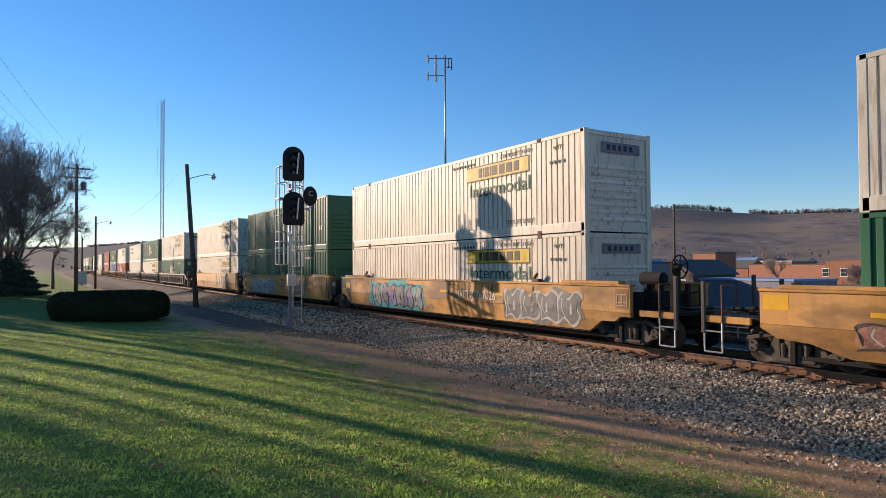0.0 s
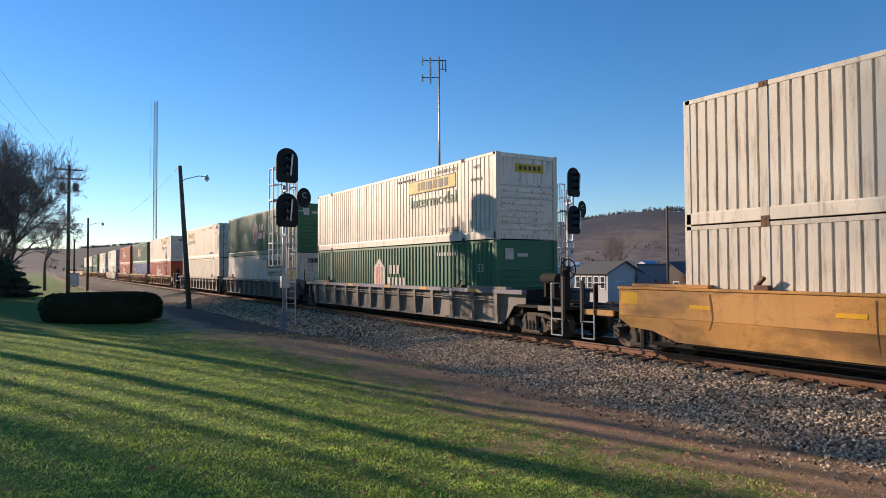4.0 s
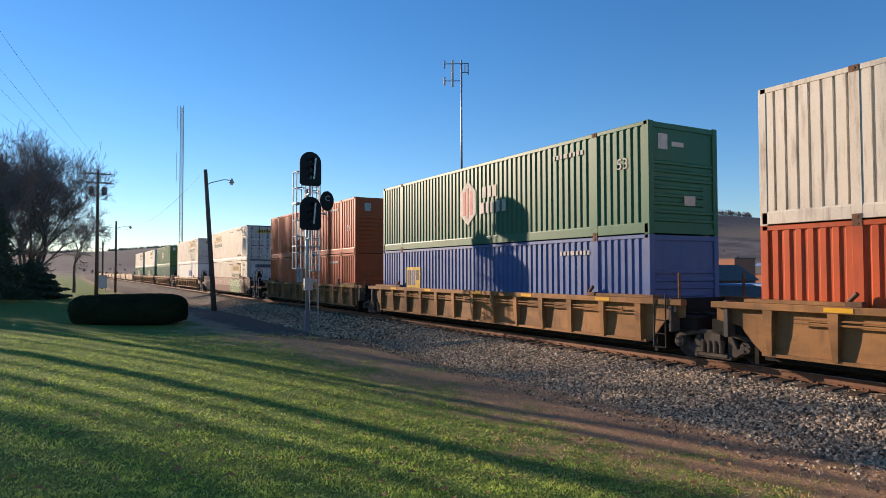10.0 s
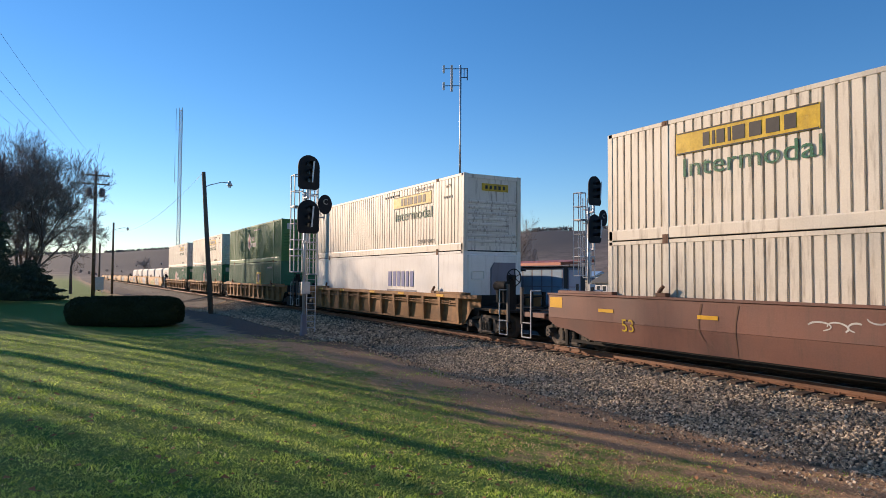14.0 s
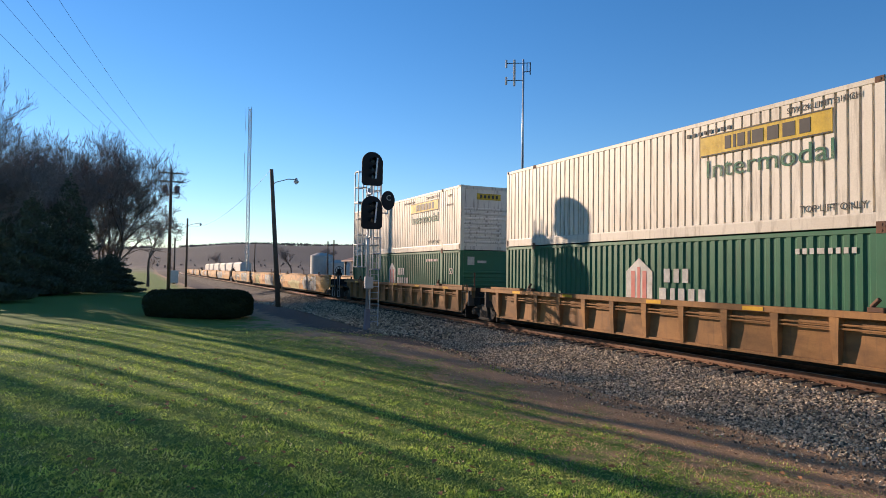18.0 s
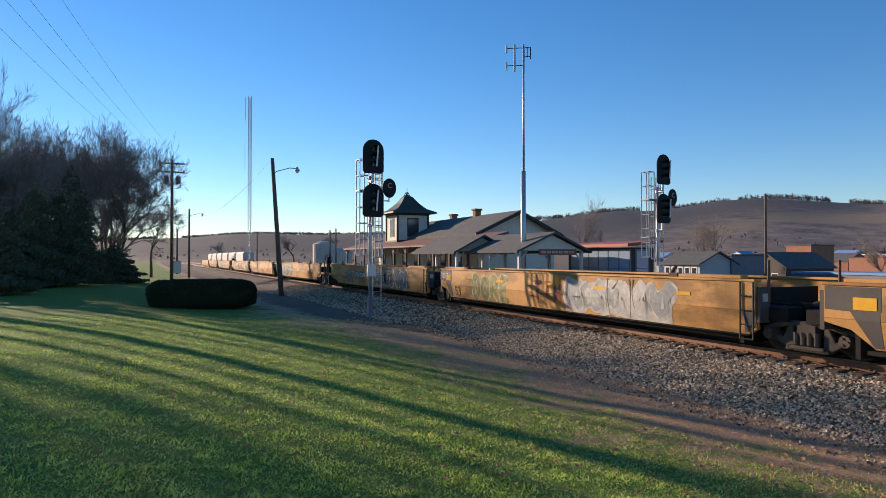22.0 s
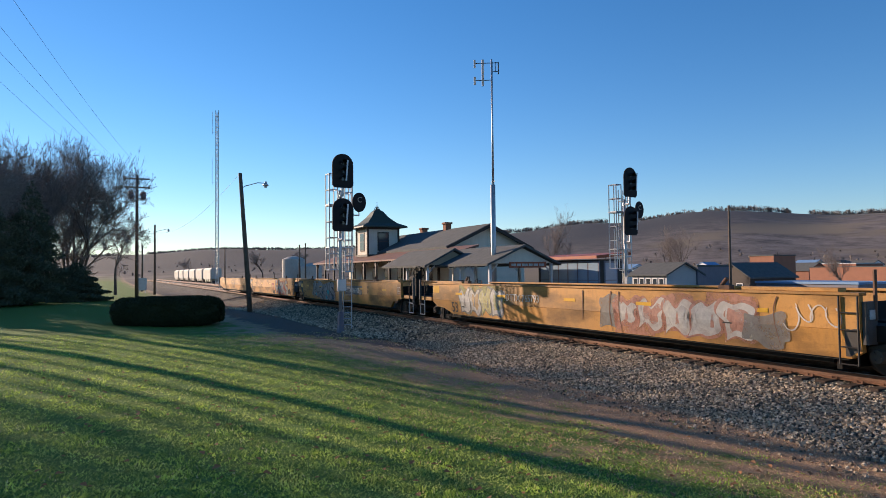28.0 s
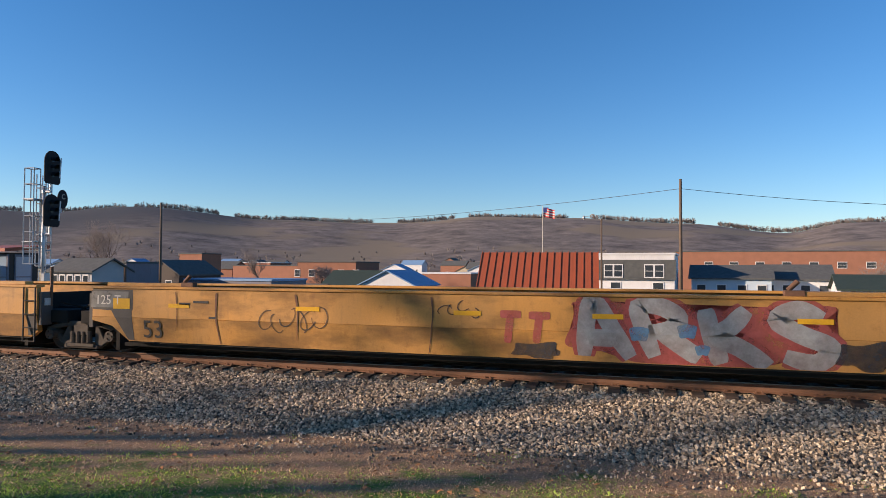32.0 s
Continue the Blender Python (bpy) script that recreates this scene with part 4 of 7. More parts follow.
def well_car(c, xr, xl, right, left, look_, loaded, extra=()):
    """One unit of a well car. xr, xl: where its couplings lie; right, left: 'c' coupled or 'a' jointed over a shared truck."""
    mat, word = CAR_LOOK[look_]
    LAYER[0] = 0
    car = thing("well_car", "%s well car unit, %s" % (word, "carrying two stacked containers" if loaded else "empty, with graffiti on its side"), "rail car",
                (c, TRACK_Y, 0), group="well cars of the train")
    TRAIN.append((car, c, TRACK_Y, 0.0))
    ribbed = look_ in ("rust", "grey")
    reach = 2.6 if ribbed else 1.75
    er = xr - c - (0.83 if right == "a" else reach)          # ends of the side walls
    el = xl - c + (0.83 if left == "a" else reach)
    for sgn in (-1, 1):
        bm = bmesh.new()
        lo, hi = sgn * SIDE_Y, sgn * (SIDE_Y - 0.12)
        if ribbed:
            prism(bm, [(el + 0.72, 0.66), (er - 0.72, 0.66), (er - 0.5, 0.85), (er - 0.2, 1.2), (er + 0.4, 1.3), (er + 0.4, 1.62), (el - 0.4, 1.62), (el - 0.4, 1.3), (el + 0.2, 1.2), (el + 0.5, 0.85)],
                  sgn * (SIDE_Y - 0.198), sgn * (SIDE_Y - 0.175), "y")
        else:
            foot_r = [(er - 1.5, 0.66), (er - 1.05, 0.95), (er - 0.55, 0.97), (er - 0.35, 1.1), (er, 1.1)] if right == "c" else [(er - 0.22, 0.66), (er, 0.8)]
            foot_l = [(el, 1.12), (el + 0.35, 0.93), (el + 1.0, 0.88), (el + 1.75, 0.66)] if left == "c" else [(el, 1.12), (el + 0.55, 1.0), (el + 1.0, 0.66)]
            prism(bm, foot_l + foot_r + [(er, FOLD), (el, FOLD)], lo, hi, "y")
            for v in bm.verts:
                v.co.y -= sgn * (FOLD - v.co.z) * TUCK
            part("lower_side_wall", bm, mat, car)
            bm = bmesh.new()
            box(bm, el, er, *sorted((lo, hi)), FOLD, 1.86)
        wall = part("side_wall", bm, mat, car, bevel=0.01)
        bm = bmesh.new()
        if ribbed:
            box(bm, el - 0.42, er + 0.42, *sorted((sgn * SIDE_Y, sgn * (SIDE_Y - 0.2))), 1.58, 1.72)
            chord_mat = M_SLATE if look_ == "grey" else mat
        else:
            y0, y1 = sorted((sgn * (SIDE_Y + 0.03), sgn * (SIDE_Y - 0.2)))
            box(bm, el - 0.02, er + 0.02, y0, y1, 1.86, 1.92)
            chord_mat = mat
        part("top_chord", bm, chord_mat, car, bevel=0.01)
        if ribbed:
            n = 13
            rib = shared("side_rib", wedge_rib)
            for i in range(n):
                x = el + 0.95 + i * (er - el - 1.9) / (n - 1)
                put("side_rib", rib, mat, car, (x, sgn * SIDE_Y if sgn < 0 else SIDE_Y, 0), turn=0 if sgn > 0 else math.pi)
            bm = bmesh.new()
            y0, y1 = sorted((sgn * (SIDE_Y - 0.09), sgn * (SIDE_Y - 0.2)))
            box(bm, el + 0.75, er - 0.75, y0, y1, 0.62, 0.69)
            part("bottom_sill", bm, mat, car, bevel=0.008)
            bm = bmesh.new()
            y0, y1 = sorted((sgn * (SIDE_Y - 0.02), sgn * (SIDE_Y - 0.1)))
            for z in (1.36, 1.44):
                tube(bm, (el + 1.5, sgn * (SIDE_Y - 0.05), z), (er - 1.5, sgn * (SIDE_Y - 0.05), z), 0.022, n=6)
            part("pipe", bm, mat, car)
        else:
            bm = bmesh.new()
            y0, y1 = sorted((sgn * (SIDE_Y - 0.005), sgn * (SIDE_Y - 0.2)))
            box(bm, el + 1.8, er - (0.3 if right == "a" else 1.55), y0 + 0.12 * (sgn < 0), y1 - 0.12 * (sgn > 0), 0.62, 0.66)
            part("bottom_sill", bm, M_BLACK, car)
    bm = bmesh.new()
    box(bm, el + 0.7, er - 0.7, -SIDE_Y + 0.27, SIDE_Y - 0.27, 0.52, 0.6)
    part("well_floor", bm, M_SOOT, car)
    for e, s, gap in ((er, 1, right), (el, -1, left)):
        bm = bmesh.new()
        x0, x1 = sorted((e - s * 1.2, e + s * (0.75 if gap == "a" else reach - 0.75)))
        box(bm, x0, x1, -0.42, 0.42, 0.9, 1.34)
        part("centre_sill", bm, M_SOOT, car, bevel=0.02)
        bm = bmesh.new()
        x0, x1 = sorted((e - s * 0.55, e + s * (0.62 if gap == "a" else 0.1)))
        box(bm, x0, x1, -SIDE_Y + 0.3, SIDE_Y - 0.3, 1.0, 1.3)
        x0, x1 = sorted((e - s * 0.6, e - s * 0.5))
        box(bm, x0, x1, -SIDE_Y + 0.22, SIDE_Y - 0.22, 0.42, 1.7)
        part("end_bulkhead", bm, M_SOOT, car)
        if gap == "c":
            k = reach - 1.75           # the ends of ribbed sides lie further back
            b = e + s * k
            bm = bmesh.new()
            box(bm, *sorted((e, b + s * 1.3)), -SIDE_Y + 0.15, SIDE_Y - 0.15, 1.2, 1.28)
            part("end_platform", bm, M_SOOT, car, "black walkway over the coupling")
            for y in (-1, 1):
                bm = bmesh.new()
                box(bm, *sorted((b + s * 0.25, b + s * 1.35)), *sorted((y * (SIDE_Y - 0.05), y * (SIDE_Y - 0.13))), 1.14, 1.29)
                part("end_beam", bm, mat, car, bevel=0.01)
                bm = bmesh.new()
                yy = y * (SIDE_Y - 0.03)
                tubes(bm, [(b + s * 0.9, yy, 1.14), (b + s * 0.9, yy, 0.5), (b + s * 1.35, yy, 0.5), (b + s * 1.35, yy, 1.14)], 0.02)
                tube(bm, (b + s * 0.9, yy, 0.95), (b + s * 1.35, yy, 0.95), 0.018, n=6)
                part("stirrup", bm, M_GALV, car, "bent steel tube step")
                bm = bmesh.new()
                box(bm, *sorted((b + s * 1.33, b + s * 1.42)), *sorted((yy - 0.03, yy + 0.05)), 0.9, 2.15 if s > 0 else 2.05)
                part("end_post", bm, M_CHARCOAL, car, "dark upright end post", bevel=0.01)
                bm = bmesh.new()
                tubes(bm, [(b + s * 0.9, yy, 1.14), (b + s * 0.9, yy, 1.95), (b + s * 0.9, yy * 0.75, 1.95)], 0.022)
                part("handrail", bm, M_GALV if look_ != "ochre" else M_CAST, car, "bent tube handrail")
            bm = bmesh.new()
            for yy in (-0.8, -0.2, 0.35, 0.9):
                box(bm, *sorted((b + s * 0.2, b + s * 0.3)), yy - 0.05, yy + 0.05, 1.28, 1.85 + 0.1 * math.sin(yy * 7))
            tube(bm, (b + s * 0.25, -0.9, 1.62), (b + s * 0.25, 0.95, 1.7), 0.03, n=6)
            tube(bm, (b, -1.1, 1.5), (b + s * 1.2, -0.7, 1.42), 0.035, n=6)
            part("brake_rigging", bm, M_SOOT, car, "black brake rods and brackets")
            if s > 0:
                bm = bmesh.new()
                tube(bm, (b - 0.15, -0.85, 2.06), (b + 0.5, -0.85, 2.06), 0.17, 0.17, 14)
                tube(bm, (b - 0.22, -0.85, 2.06), (b - 0.15, -0.85, 2.06), 0.09, 0.17, 14)
                tube(bm, (b + 0.5, -0.85, 2.06), (b + 0.57, -0.85, 2.06), 0.17, 0.09, 14)
                box(bm, b - 0.05, b + 0.05, -0.95, -0.75, 1.28, 1.95)
                box(bm, b + 0.32, b + 0.42, -0.95, -0.75, 1.28, 1.95)
                part("air_tank", bm, M_SOOT, car, "black brake air tank")
                bm = bmesh.new()
                box(bm, b + 0.98, b + 1.1, -1.2, -0.95, 1.28, 2.45)
                for q in range(16):
                    a0, a1 = 2 * math.pi * q / 16, 2 * math.pi * (q + 1) / 16
                    tube(bm, (b + 1.2, -1.1 + 0.28 * math.cos(a0), 2.36 + 0.28 * math.sin(a0)), (b + 1.2, -1.1 + 0.28 * math.cos(a1), 2.36 + 0.28 * math.sin(a1)), 0.02, n=5)
                for a0 in (0.4, 1.45, 2.5):
                    tube(bm, (b + 1.2, -1.1 + 0.28 * math.cos(a0), 2.36 + 0.28 * math.sin(a0)), (b + 1.2, -1.1 - 0.28 * math.cos(a0), 2.36 - 0.28 * math.sin(a0)), 0.014, n=5)
                tube(bm, (b + 1.1, -1.1, 2.36), (b + 1.22, -1.1, 2.36), 0.1, 0.08, 10)
                part("brake_wheel", bm, M_SOOT, car, "black hand-brake wheel on its post")
            bm = bmesh.new()
            x0, x1 = sorted((b + s * 1.0, b + s * 1.7))
            box(bm, x0, x1, -0.12, 0.12, 1.02, 1.24)
            box(bm, *sorted((b + s * 1.45, b + s * 1.76)), -0.2, 0.14, 0.96, 1.3)
            part("coupler", bm, M_CAST, car, "rusty knuckle coupler", bevel=0.02)
        else:
            if s > 0:
                ladder(car, e - s * 0.2 if s > 0 else e + 0.2, -SIDE_Y - 0.03, 0.55, 1.85, M_BLACK, 0.36, 4)
            bm = bmesh.new()
            tube(bm, (e + s * 0.3, -1.1, 1.5), (e + s * 0.9, -0.9, 1.35), 0.03, n=6)
            tube(bm, (e + s * 0.3, -0.7, 1.4), (e + s * 0.9, -0.6, 1.2), 0.025, n=6)
            part("brake_hose", bm, M_SOOT, car)
            for y in ((-1.2, 1.2) if s > 0 else ()):
                bm = bmesh.new()
                tube(bm, (e + 0.12, y, 1.4), (e + 0.12, y, 2.35), 0.035, n=6)
                part("guide_post", bm, M_CAST, car, "rusty upright guide post")
            bm = bmesh.new()
            box(bm, *sorted((e + s * 0.02, e + s * 0.12)), -SIDE_Y + 0.04, -SIDE_Y + 0.34, 0.95, 1.75)
            bracket = part("end_plate", bm, M_CHARCOAL, car, "charcoal end plate")
            bm = bmesh.new()
            box(bm, *sorted((e + s * 0.12, e + s * 0.13)), -SIDE_Y + 0.1, -SIDE_Y + 0.28, 1.42, 1.6)
            part("decal", bm, M_LETTER, bracket, "small white square decal")
    truck(car, (xr - c) + (0.2 if right == "a" else -2.1))
    if left == "c":
        truck(car, (xl - c) + 2.3)
    # reflective strips and stencilled panels along the side
    for k, x in enumerate((el + 2.4, el + 5.6, (el + er) / 2 + 0.4, er - 5.6, er - 2.2)):
        plate_on(car, x, 1.5 if not ribbed else 1.65, 0.55, 0.09, M_REFLECT, "reflector_strip", "yellow reflective strip", out=0.006 if ribbed else 0.006)
    if not ribbed:
        bm = bmesh.new()
        if left == "c":
            prism(bm, [(el + 0.08, 1.5), (el + 0.62, 1.5), (el + 0.62, 1.8), (el + 0.08, 1.8)], -SIDE_Y - 0.004, -SIDE_Y + 0.002, "y")
        else:
            prism(bm, [(el + 0.02, 1.84), (el + 0.02, 1.38), (el + 0.55, 1.36), (el + 0.98, 0.69), (el + 1.15, 0.69), (el + 1.12, 1.36), (el + 1.15, 1.4), (el + 1.15, 1.84)], -SIDE_Y - 0.004, -SIDE_Y + 0.002, "y")
        part("end_patch", tucked(bm), M_REFLECT if left == "c" else M_CHARCOAL, car, "painted end patch")
        if left == "a":
            plate_on(car, el + 0.84, 1.52, 0.46, 0.24, M_REFLECT, "stencil_panel", "orange panel", out=0.009)
        bm = bmesh.new()
        prism(bm, [(er - 0.02, 0.85), (er - 0.02, 1.25), (er - 0.3, 1.2), (er - 0.32, 0.7), (er - 0.24, 0.7)] if right == "a" else [(er - 0.5, 1.3), (er - 0.05, 1.3), (er - 0.05, 1.8), (er - 0.5, 1.8)], -SIDE_Y - 0.004, -SIDE_Y + 0.002, "y")
        part("end_patch", tucked(bm), M_CHARCOAL if right == "a" else M_RUST, car, "painted end patch")
        if right == "c":
            for dx, dz, w, h in ((0, 0.14, 0.34, 0.015), (0, -0.14, 0.34, 0.015), (-0.165, 0, 0.015, 0.28), (0.165, 0, 0.015, 0.28), (0, 0.02, 0.015, 0.2), (0, -0.06, 0.3, 0.015)):
                plate_on(car, er - 0.27 + dx, 1.52 + dz, w, h, M_LETTER, "stencil_line", out=0.009)
    for e, s in ((er, 1), (el, -1)):
        bm = bmesh.new()
        box(bm, *sorted((e - s * 0.4, e - s * 2.6)), -SIDE_Y + 0.02, -SIDE_Y + 0.26, 1.92 if not ribbed else 1.72, 2.0 if not ribbed else 1.8)
        part("hatch_plate", bm, mat, car, bevel=0.01)
    for x in (-6.1, 6.1):
        bm = bmesh.new()
        z = 1.92 if not ribbed else 1.72
        box(bm, x - 0.16, x + 0.16, -SIDE_Y + 0.0, -SIDE_Y + 0.16, z, z + 0.1)
        tube(bm, (x - 0.1, -SIDE_Y + 0.05, z + 0.1), (x + 0.06, -SIDE_Y + 0.05, z + 0.26), 0.05, n=6)
        part("lock_bracket", bm, M_CAST, car, "container locking bracket", bevel=0.01)
    for mark in extra:
        mark(car)
    return car


def lettered(text, x, z, h, material, back=None, wide=0.0):
    def mark(car):
        if back:
            LAYER[0] += 1
            bm = bmesh.new()
            x0, x1, z0, z1 = x - 0.12, x - 0.12 + wide, z - h * 0.35, z + h * 1.35
            bm.faces.new([bm.verts.new(v) for v in ((x0, 0, z0), (x1, 0, z0), (x1, 0, z1), (x0, 0, z1))])
            put("number_panel", mesh_of("number_panel", tucked(bm)), back, car, (0, -SIDE_Y - 0.004 - 0.00015 * LAYER[0], 0), "painted number panel")
        low = z + h / 2 < FOLD
        ob = put("lettering", words(text, h, 0.003), material, car, (x, -SIDE_Y - 0.009 - 0.00015 * LAYER[0] + (FOLD - z if low else 0) * TUCK, z))
        ob.rotation_euler = (math.atan(TUCK) if low else 0, 0, 0)
    return mark


def panel_word(text, x, z, h):
    """White stencil on the recessed panel of a ribbed side."""
    return lambda car: put("lettering", words(text, h), M_NUMBER, car, (x, -SIDE_Y + 0.17, z), "white stencilled letters")


GLYPHS = {"A": [[(0, 0), (0.2, 0.5), (0.45, 1), (0.62, 1), (0.8, 0.5), (1, 0)], [(0.22, 0.36), (0.8, 0.36)]],
          "C": [[(0.95, 0.85), (0.5, 1), (0.08, 0.7), (0.08, 0.3), (0.5, 0), (0.95, 0.2)]],
          "D": [[(0.12, 0), (0.1, 0.5), (0.12, 1), (0.6, 0.95), (0.95, 0.6), (0.9, 0.3), (0.5, 0.02), (0.12, 0)]],
          "E": [[(0.95, 1), (0.5, 0.98), (0.12, 1), (0.1, 0.5), (0.12, 0), (0.5, 0.02), (1, 0)], [(0.12, 0.5), (0.75, 0.52)]],
          "I": [[(0.5, 0), (0.52, 0.5), (0.5, 1)]],
          "K": [[(0.12, 0), (0.1, 0.5), (0.14, 1)], [(0.95, 1), (0.55, 0.7), (0.2, 0.5), (0.6, 0.3), (1.05, -0.02)]],
          "O": [[(0.5, 1), (0.12, 0.8), (0.08, 0.3), (0.5, 0), (0.9, 0.25), (0.92, 0.75), (0.5, 1)]],
          "R": [[(0.14, 0), (0.1, 0.5), (0.14, 1), (0.6, 1), (0.9, 0.78), (0.6, 0.54), (0.18, 0.5)], [(0.45, 0.5), (0.7, 0.28), (1.05, 0)]],
          "S": [[(0.95, 0.84), (0.55, 1), (0.1, 0.8), (0.45, 0.54), (0.92, 0.3), (0.55, 0), (0.02, 0.12)]],
          "T": [[(0, 1), (0.5, 1), (1, 1)], [(0.5, 1), (0.5, 0.5), (0.5, 0)]],
          "X": [[(0, 1), (0.5, 0.5), (1, 0)], [(1, 1), (0.5, 0.5), (0, 0)]],
          "Z": [[(0.05, 1), (0.5, 0.97), (0.95, 1), (0.5, 0.5), (0.05, 0), (0.5, 0.03), (1.05, 0)]]}


def sprayed(text, x0, x1, fill, rim=None, z0=0.78, z1=1.72, fat=0.26, edge=0.07, back=None, slant=0.12, dots=()):
    """Fat sprayed letters, each stroke rimmed in a second colour, over a loose ground."""
    def mark(car):
        if back:
            graffiti(car, x0 - 0.35, x1 + 0.35, [back], len(text) * 7 + int(x0 * 3), 0.6, 1.86, 1, back=back)
        w = (x1 - x0) / len(text)
        for i, letter in enumerate(text):
            wave = 0.05 * math.sin(i * 2.3)
            lines = [[(x0 + w * (i + 0.5 + (u - 0.5) * 0.74) + slant * (v - 0.5) * w, z0 + (z1 - z0) * (v * (1 - 0.06 * (i % 2)) + wave)) for u, v in line] for line in GLYPHS[letter]]
            if rim:
                for line in lines:
                    brush(car, line, fat + 2 * edge, rim, "spray_rim")
            for line in lines:
                brush(car, line, fat, fill[i % len(fill)] if isinstance(fill, tuple) else fill, "spray_stroke")
        rnd = random.Random(int(x0 * 10) + 50)
        for m in dots:
            for _ in range(3):
                x, z, r = rnd.uniform(x0, x1), rnd.uniform(0.75, 1.6), rnd.uniform(0.1, 0.2)
                brush(car, [(x - r, z), (x, z + 0.03), (x + r, z)], r * 1.6, m, "spray_dot")
    return mark


def blobs(material, spots):
    """Loose round spots of spray paint."""
    def mark(car):
        for x, z, r in spots:
            brush(car, [(x - r * 0.5, z), (x, z + 0.01), (x + r * 0.5, z)], r * 1.8, material, "spray_dot")
    return mark


def painted(*a, **k):
    return lambda car: graffiti(car, *a, **k)


jb = lambda c: logo_yellow(c, 3.85)
jb_mid = lambda c: logo_yellow(c, -4.0)
jb_back = lambda c: logo_yellow(c, -3.7, 2.3)
jb_fore = lambda c: logo_yellow(c, 3.4)
jb_low = lambda c: logo_yellow(c, 3.85, 2.24)


def hub_small(c):
    logo_hex(c, -0.87, 1.6, 0.95)
    bars_of_writing(c, 0.6, 2.5, [0.14, 0.16, 0.15, 0.3, 0.14, 0.16, 0.14, 0.15], 0.11, 0.07, M_LETTER)
    end_plate(c, -0.75, 2.4, 0.34, 0.4, M_LETTER, "end_logo", "white end logo", CL - 0.04)


def hub(c):
    logo_hex(c, -0.6, 1.55, 1.15)
    bars_of_writing(c, 4.3, 2.45, [0.12, 0.12, 0.12, 0.2, 0.12, 0.12, 0.12, 0.12], 0.13, 0.045, M_LETTER)
    put("lettering", words("53", 0.3), M_LETTER, c, (6.95, -CW - 0.006, 1.75), "white size number")
    end_plate(c, 0.0 - 0.75, 2.4, 0.34, 0.4, M_LETTER, "end_logo", "white end logo", CL - 0.04)
    end_plate(c, -0.2, 2.36, 0.45, 0.12, M_LETTER, "end_logo", "white end logo", CL - 0.04)
    end_plate(c, 0.2, 0.9, 0.42, 0.26, M_LETTER, "end_label", "white label", CL - 0.01)


def hub_plain(c):
    me = shared("plain_hexagon", lambda bm: hexagon(bm, 0.66))
    put("logo_hexagon", me, M_LETTER, c, (-1.55, -CW - 0.006, 1.75), "white six-sided logo")
    for dx in (-0.28, 0.0, 0.28):
        lock_plate(c, -1.55 + dx, 1.7, 0.09, 0.85 if dx else 1.1, M_PINK, "logo_bar", out=0.012)
    bars_of_writing(c, -0.68, 1.85, [0.26, 0.22, 0.22], 0.34, 0.08, M_LETTER, "logo_bar")
    bars_of_writing(c, -0.78, 1.4, [0.28, 0.2, 0.24, 0.24, 0.26, 0.1, 0.12, 0.24, 0.22], 0.34, 0.07, M_LETTER, "logo_bar")
    bars_of_writing(c, 4.3, 2.45, [0.12, 0.12, 0.12, 0.2, 0.12, 0.12, 0.12, 0.12], 0.13, 0.045, M_LETTER)
    end_plate(c, -0.6, 2.4, 0.34, 0.4, M_LETTER, "end_logo", "white end logo", CL - 0.04)
    put("lettering", words("53", 0.3), M_LETTER, c, (6.95, -CW - 0.006, 1.2), "white size number")


def emp_at(x):
    def mark(c):
        logo_square(c, x, 1.62, M_YELLOW, M_INK)
        put("lettering", words("53", 0.3), M_LETTER, c, (6.95, -CW - 0.006, 0.35), "white size number")
        bars_of_writing(c, 4.6, 2.45, [0.11, 0.12, 0.11, 0.18, 0.12, 0.11, 0.11, 0.12], 0.13, 0.045, M_LETTER)
    return mark


emp = emp_at(2.3)


def emp_up(c):
    logo_square(c, 2.93, 2.05, M_YELLOW, M_INK)
    diamond(c, 4.25, 1.9)
    bars_of_writing(c, 4.6, 2.5, [0.11, 0.12, 0.11, 0.2, 0.12, 0.11, 0.12, 0.11], 0.13, 0.045, M_LETTER)
    bars_of_writing(c, 6.9, 1.2, [0.16, 0.16], 0.24, 0.1, M_LETTER)


def red_logo(c):
    me = shared("tower_logo", lambda bm: (prism(bm, [(-0.7, -0.55), (-0.7, 0.25), (-0.45, 0.5), (-0.45, -0.55)], -0.004, 0.003, "y"), prism(bm, [(-0.38, -0.55), (-0.38, 0.55), (-0.15, 0.75), (-0.15, -0.55)], -0.004, 0.003, "y"),
                                          prism(bm, [(-0.08, -0.55), (-0.08, 0.75), (0.15, 0.5), (0.15, -0.55)], -0.004, 0.003, "y"), prism(bm, [(0.22, -0.55), (0.22, 0.4), (0.5, 0.2), (0.5, -0.55)], -0.004, 0.003, "y")))
    put("tower_logo", me, M_LETTER, c, (-1.1, -CW - 0.006, 1.75), "white logo of pointed bars")
    bars_of_writing(c, 0.0, 1.75, [0.3, 0.24, 0.26], 0.36, 0.08, M_LETTER, "logo_bar")
    bars_of_writing(c, -0.3, 1.25, [0.32, 0.2, 0.26, 0.24, 0.26, 0.1, 0.14, 0.26, 0.24], 0.3, 0.07, M_LETTER, "logo_bar")
    bars_of_writing(c, 4.3, 2.45, [0.12, 0.12, 0.12, 0.2, 0.12, 0.12, 0.12, 0.12], 0.13, 0.045, M_LETTER)


def repair_panel(c):
    me = shared("repair_strip", lambda bm: box(bm, 0, 0.16, -CW - 0.004, -CW + 0.012, 0.19, CH - 0.12))
    for i in range(8):
        put("repair_strip", me, M_PATCH, c, (6.24 + i * 0.21, 0, 0), "bare tan replacement panel with brown stains")


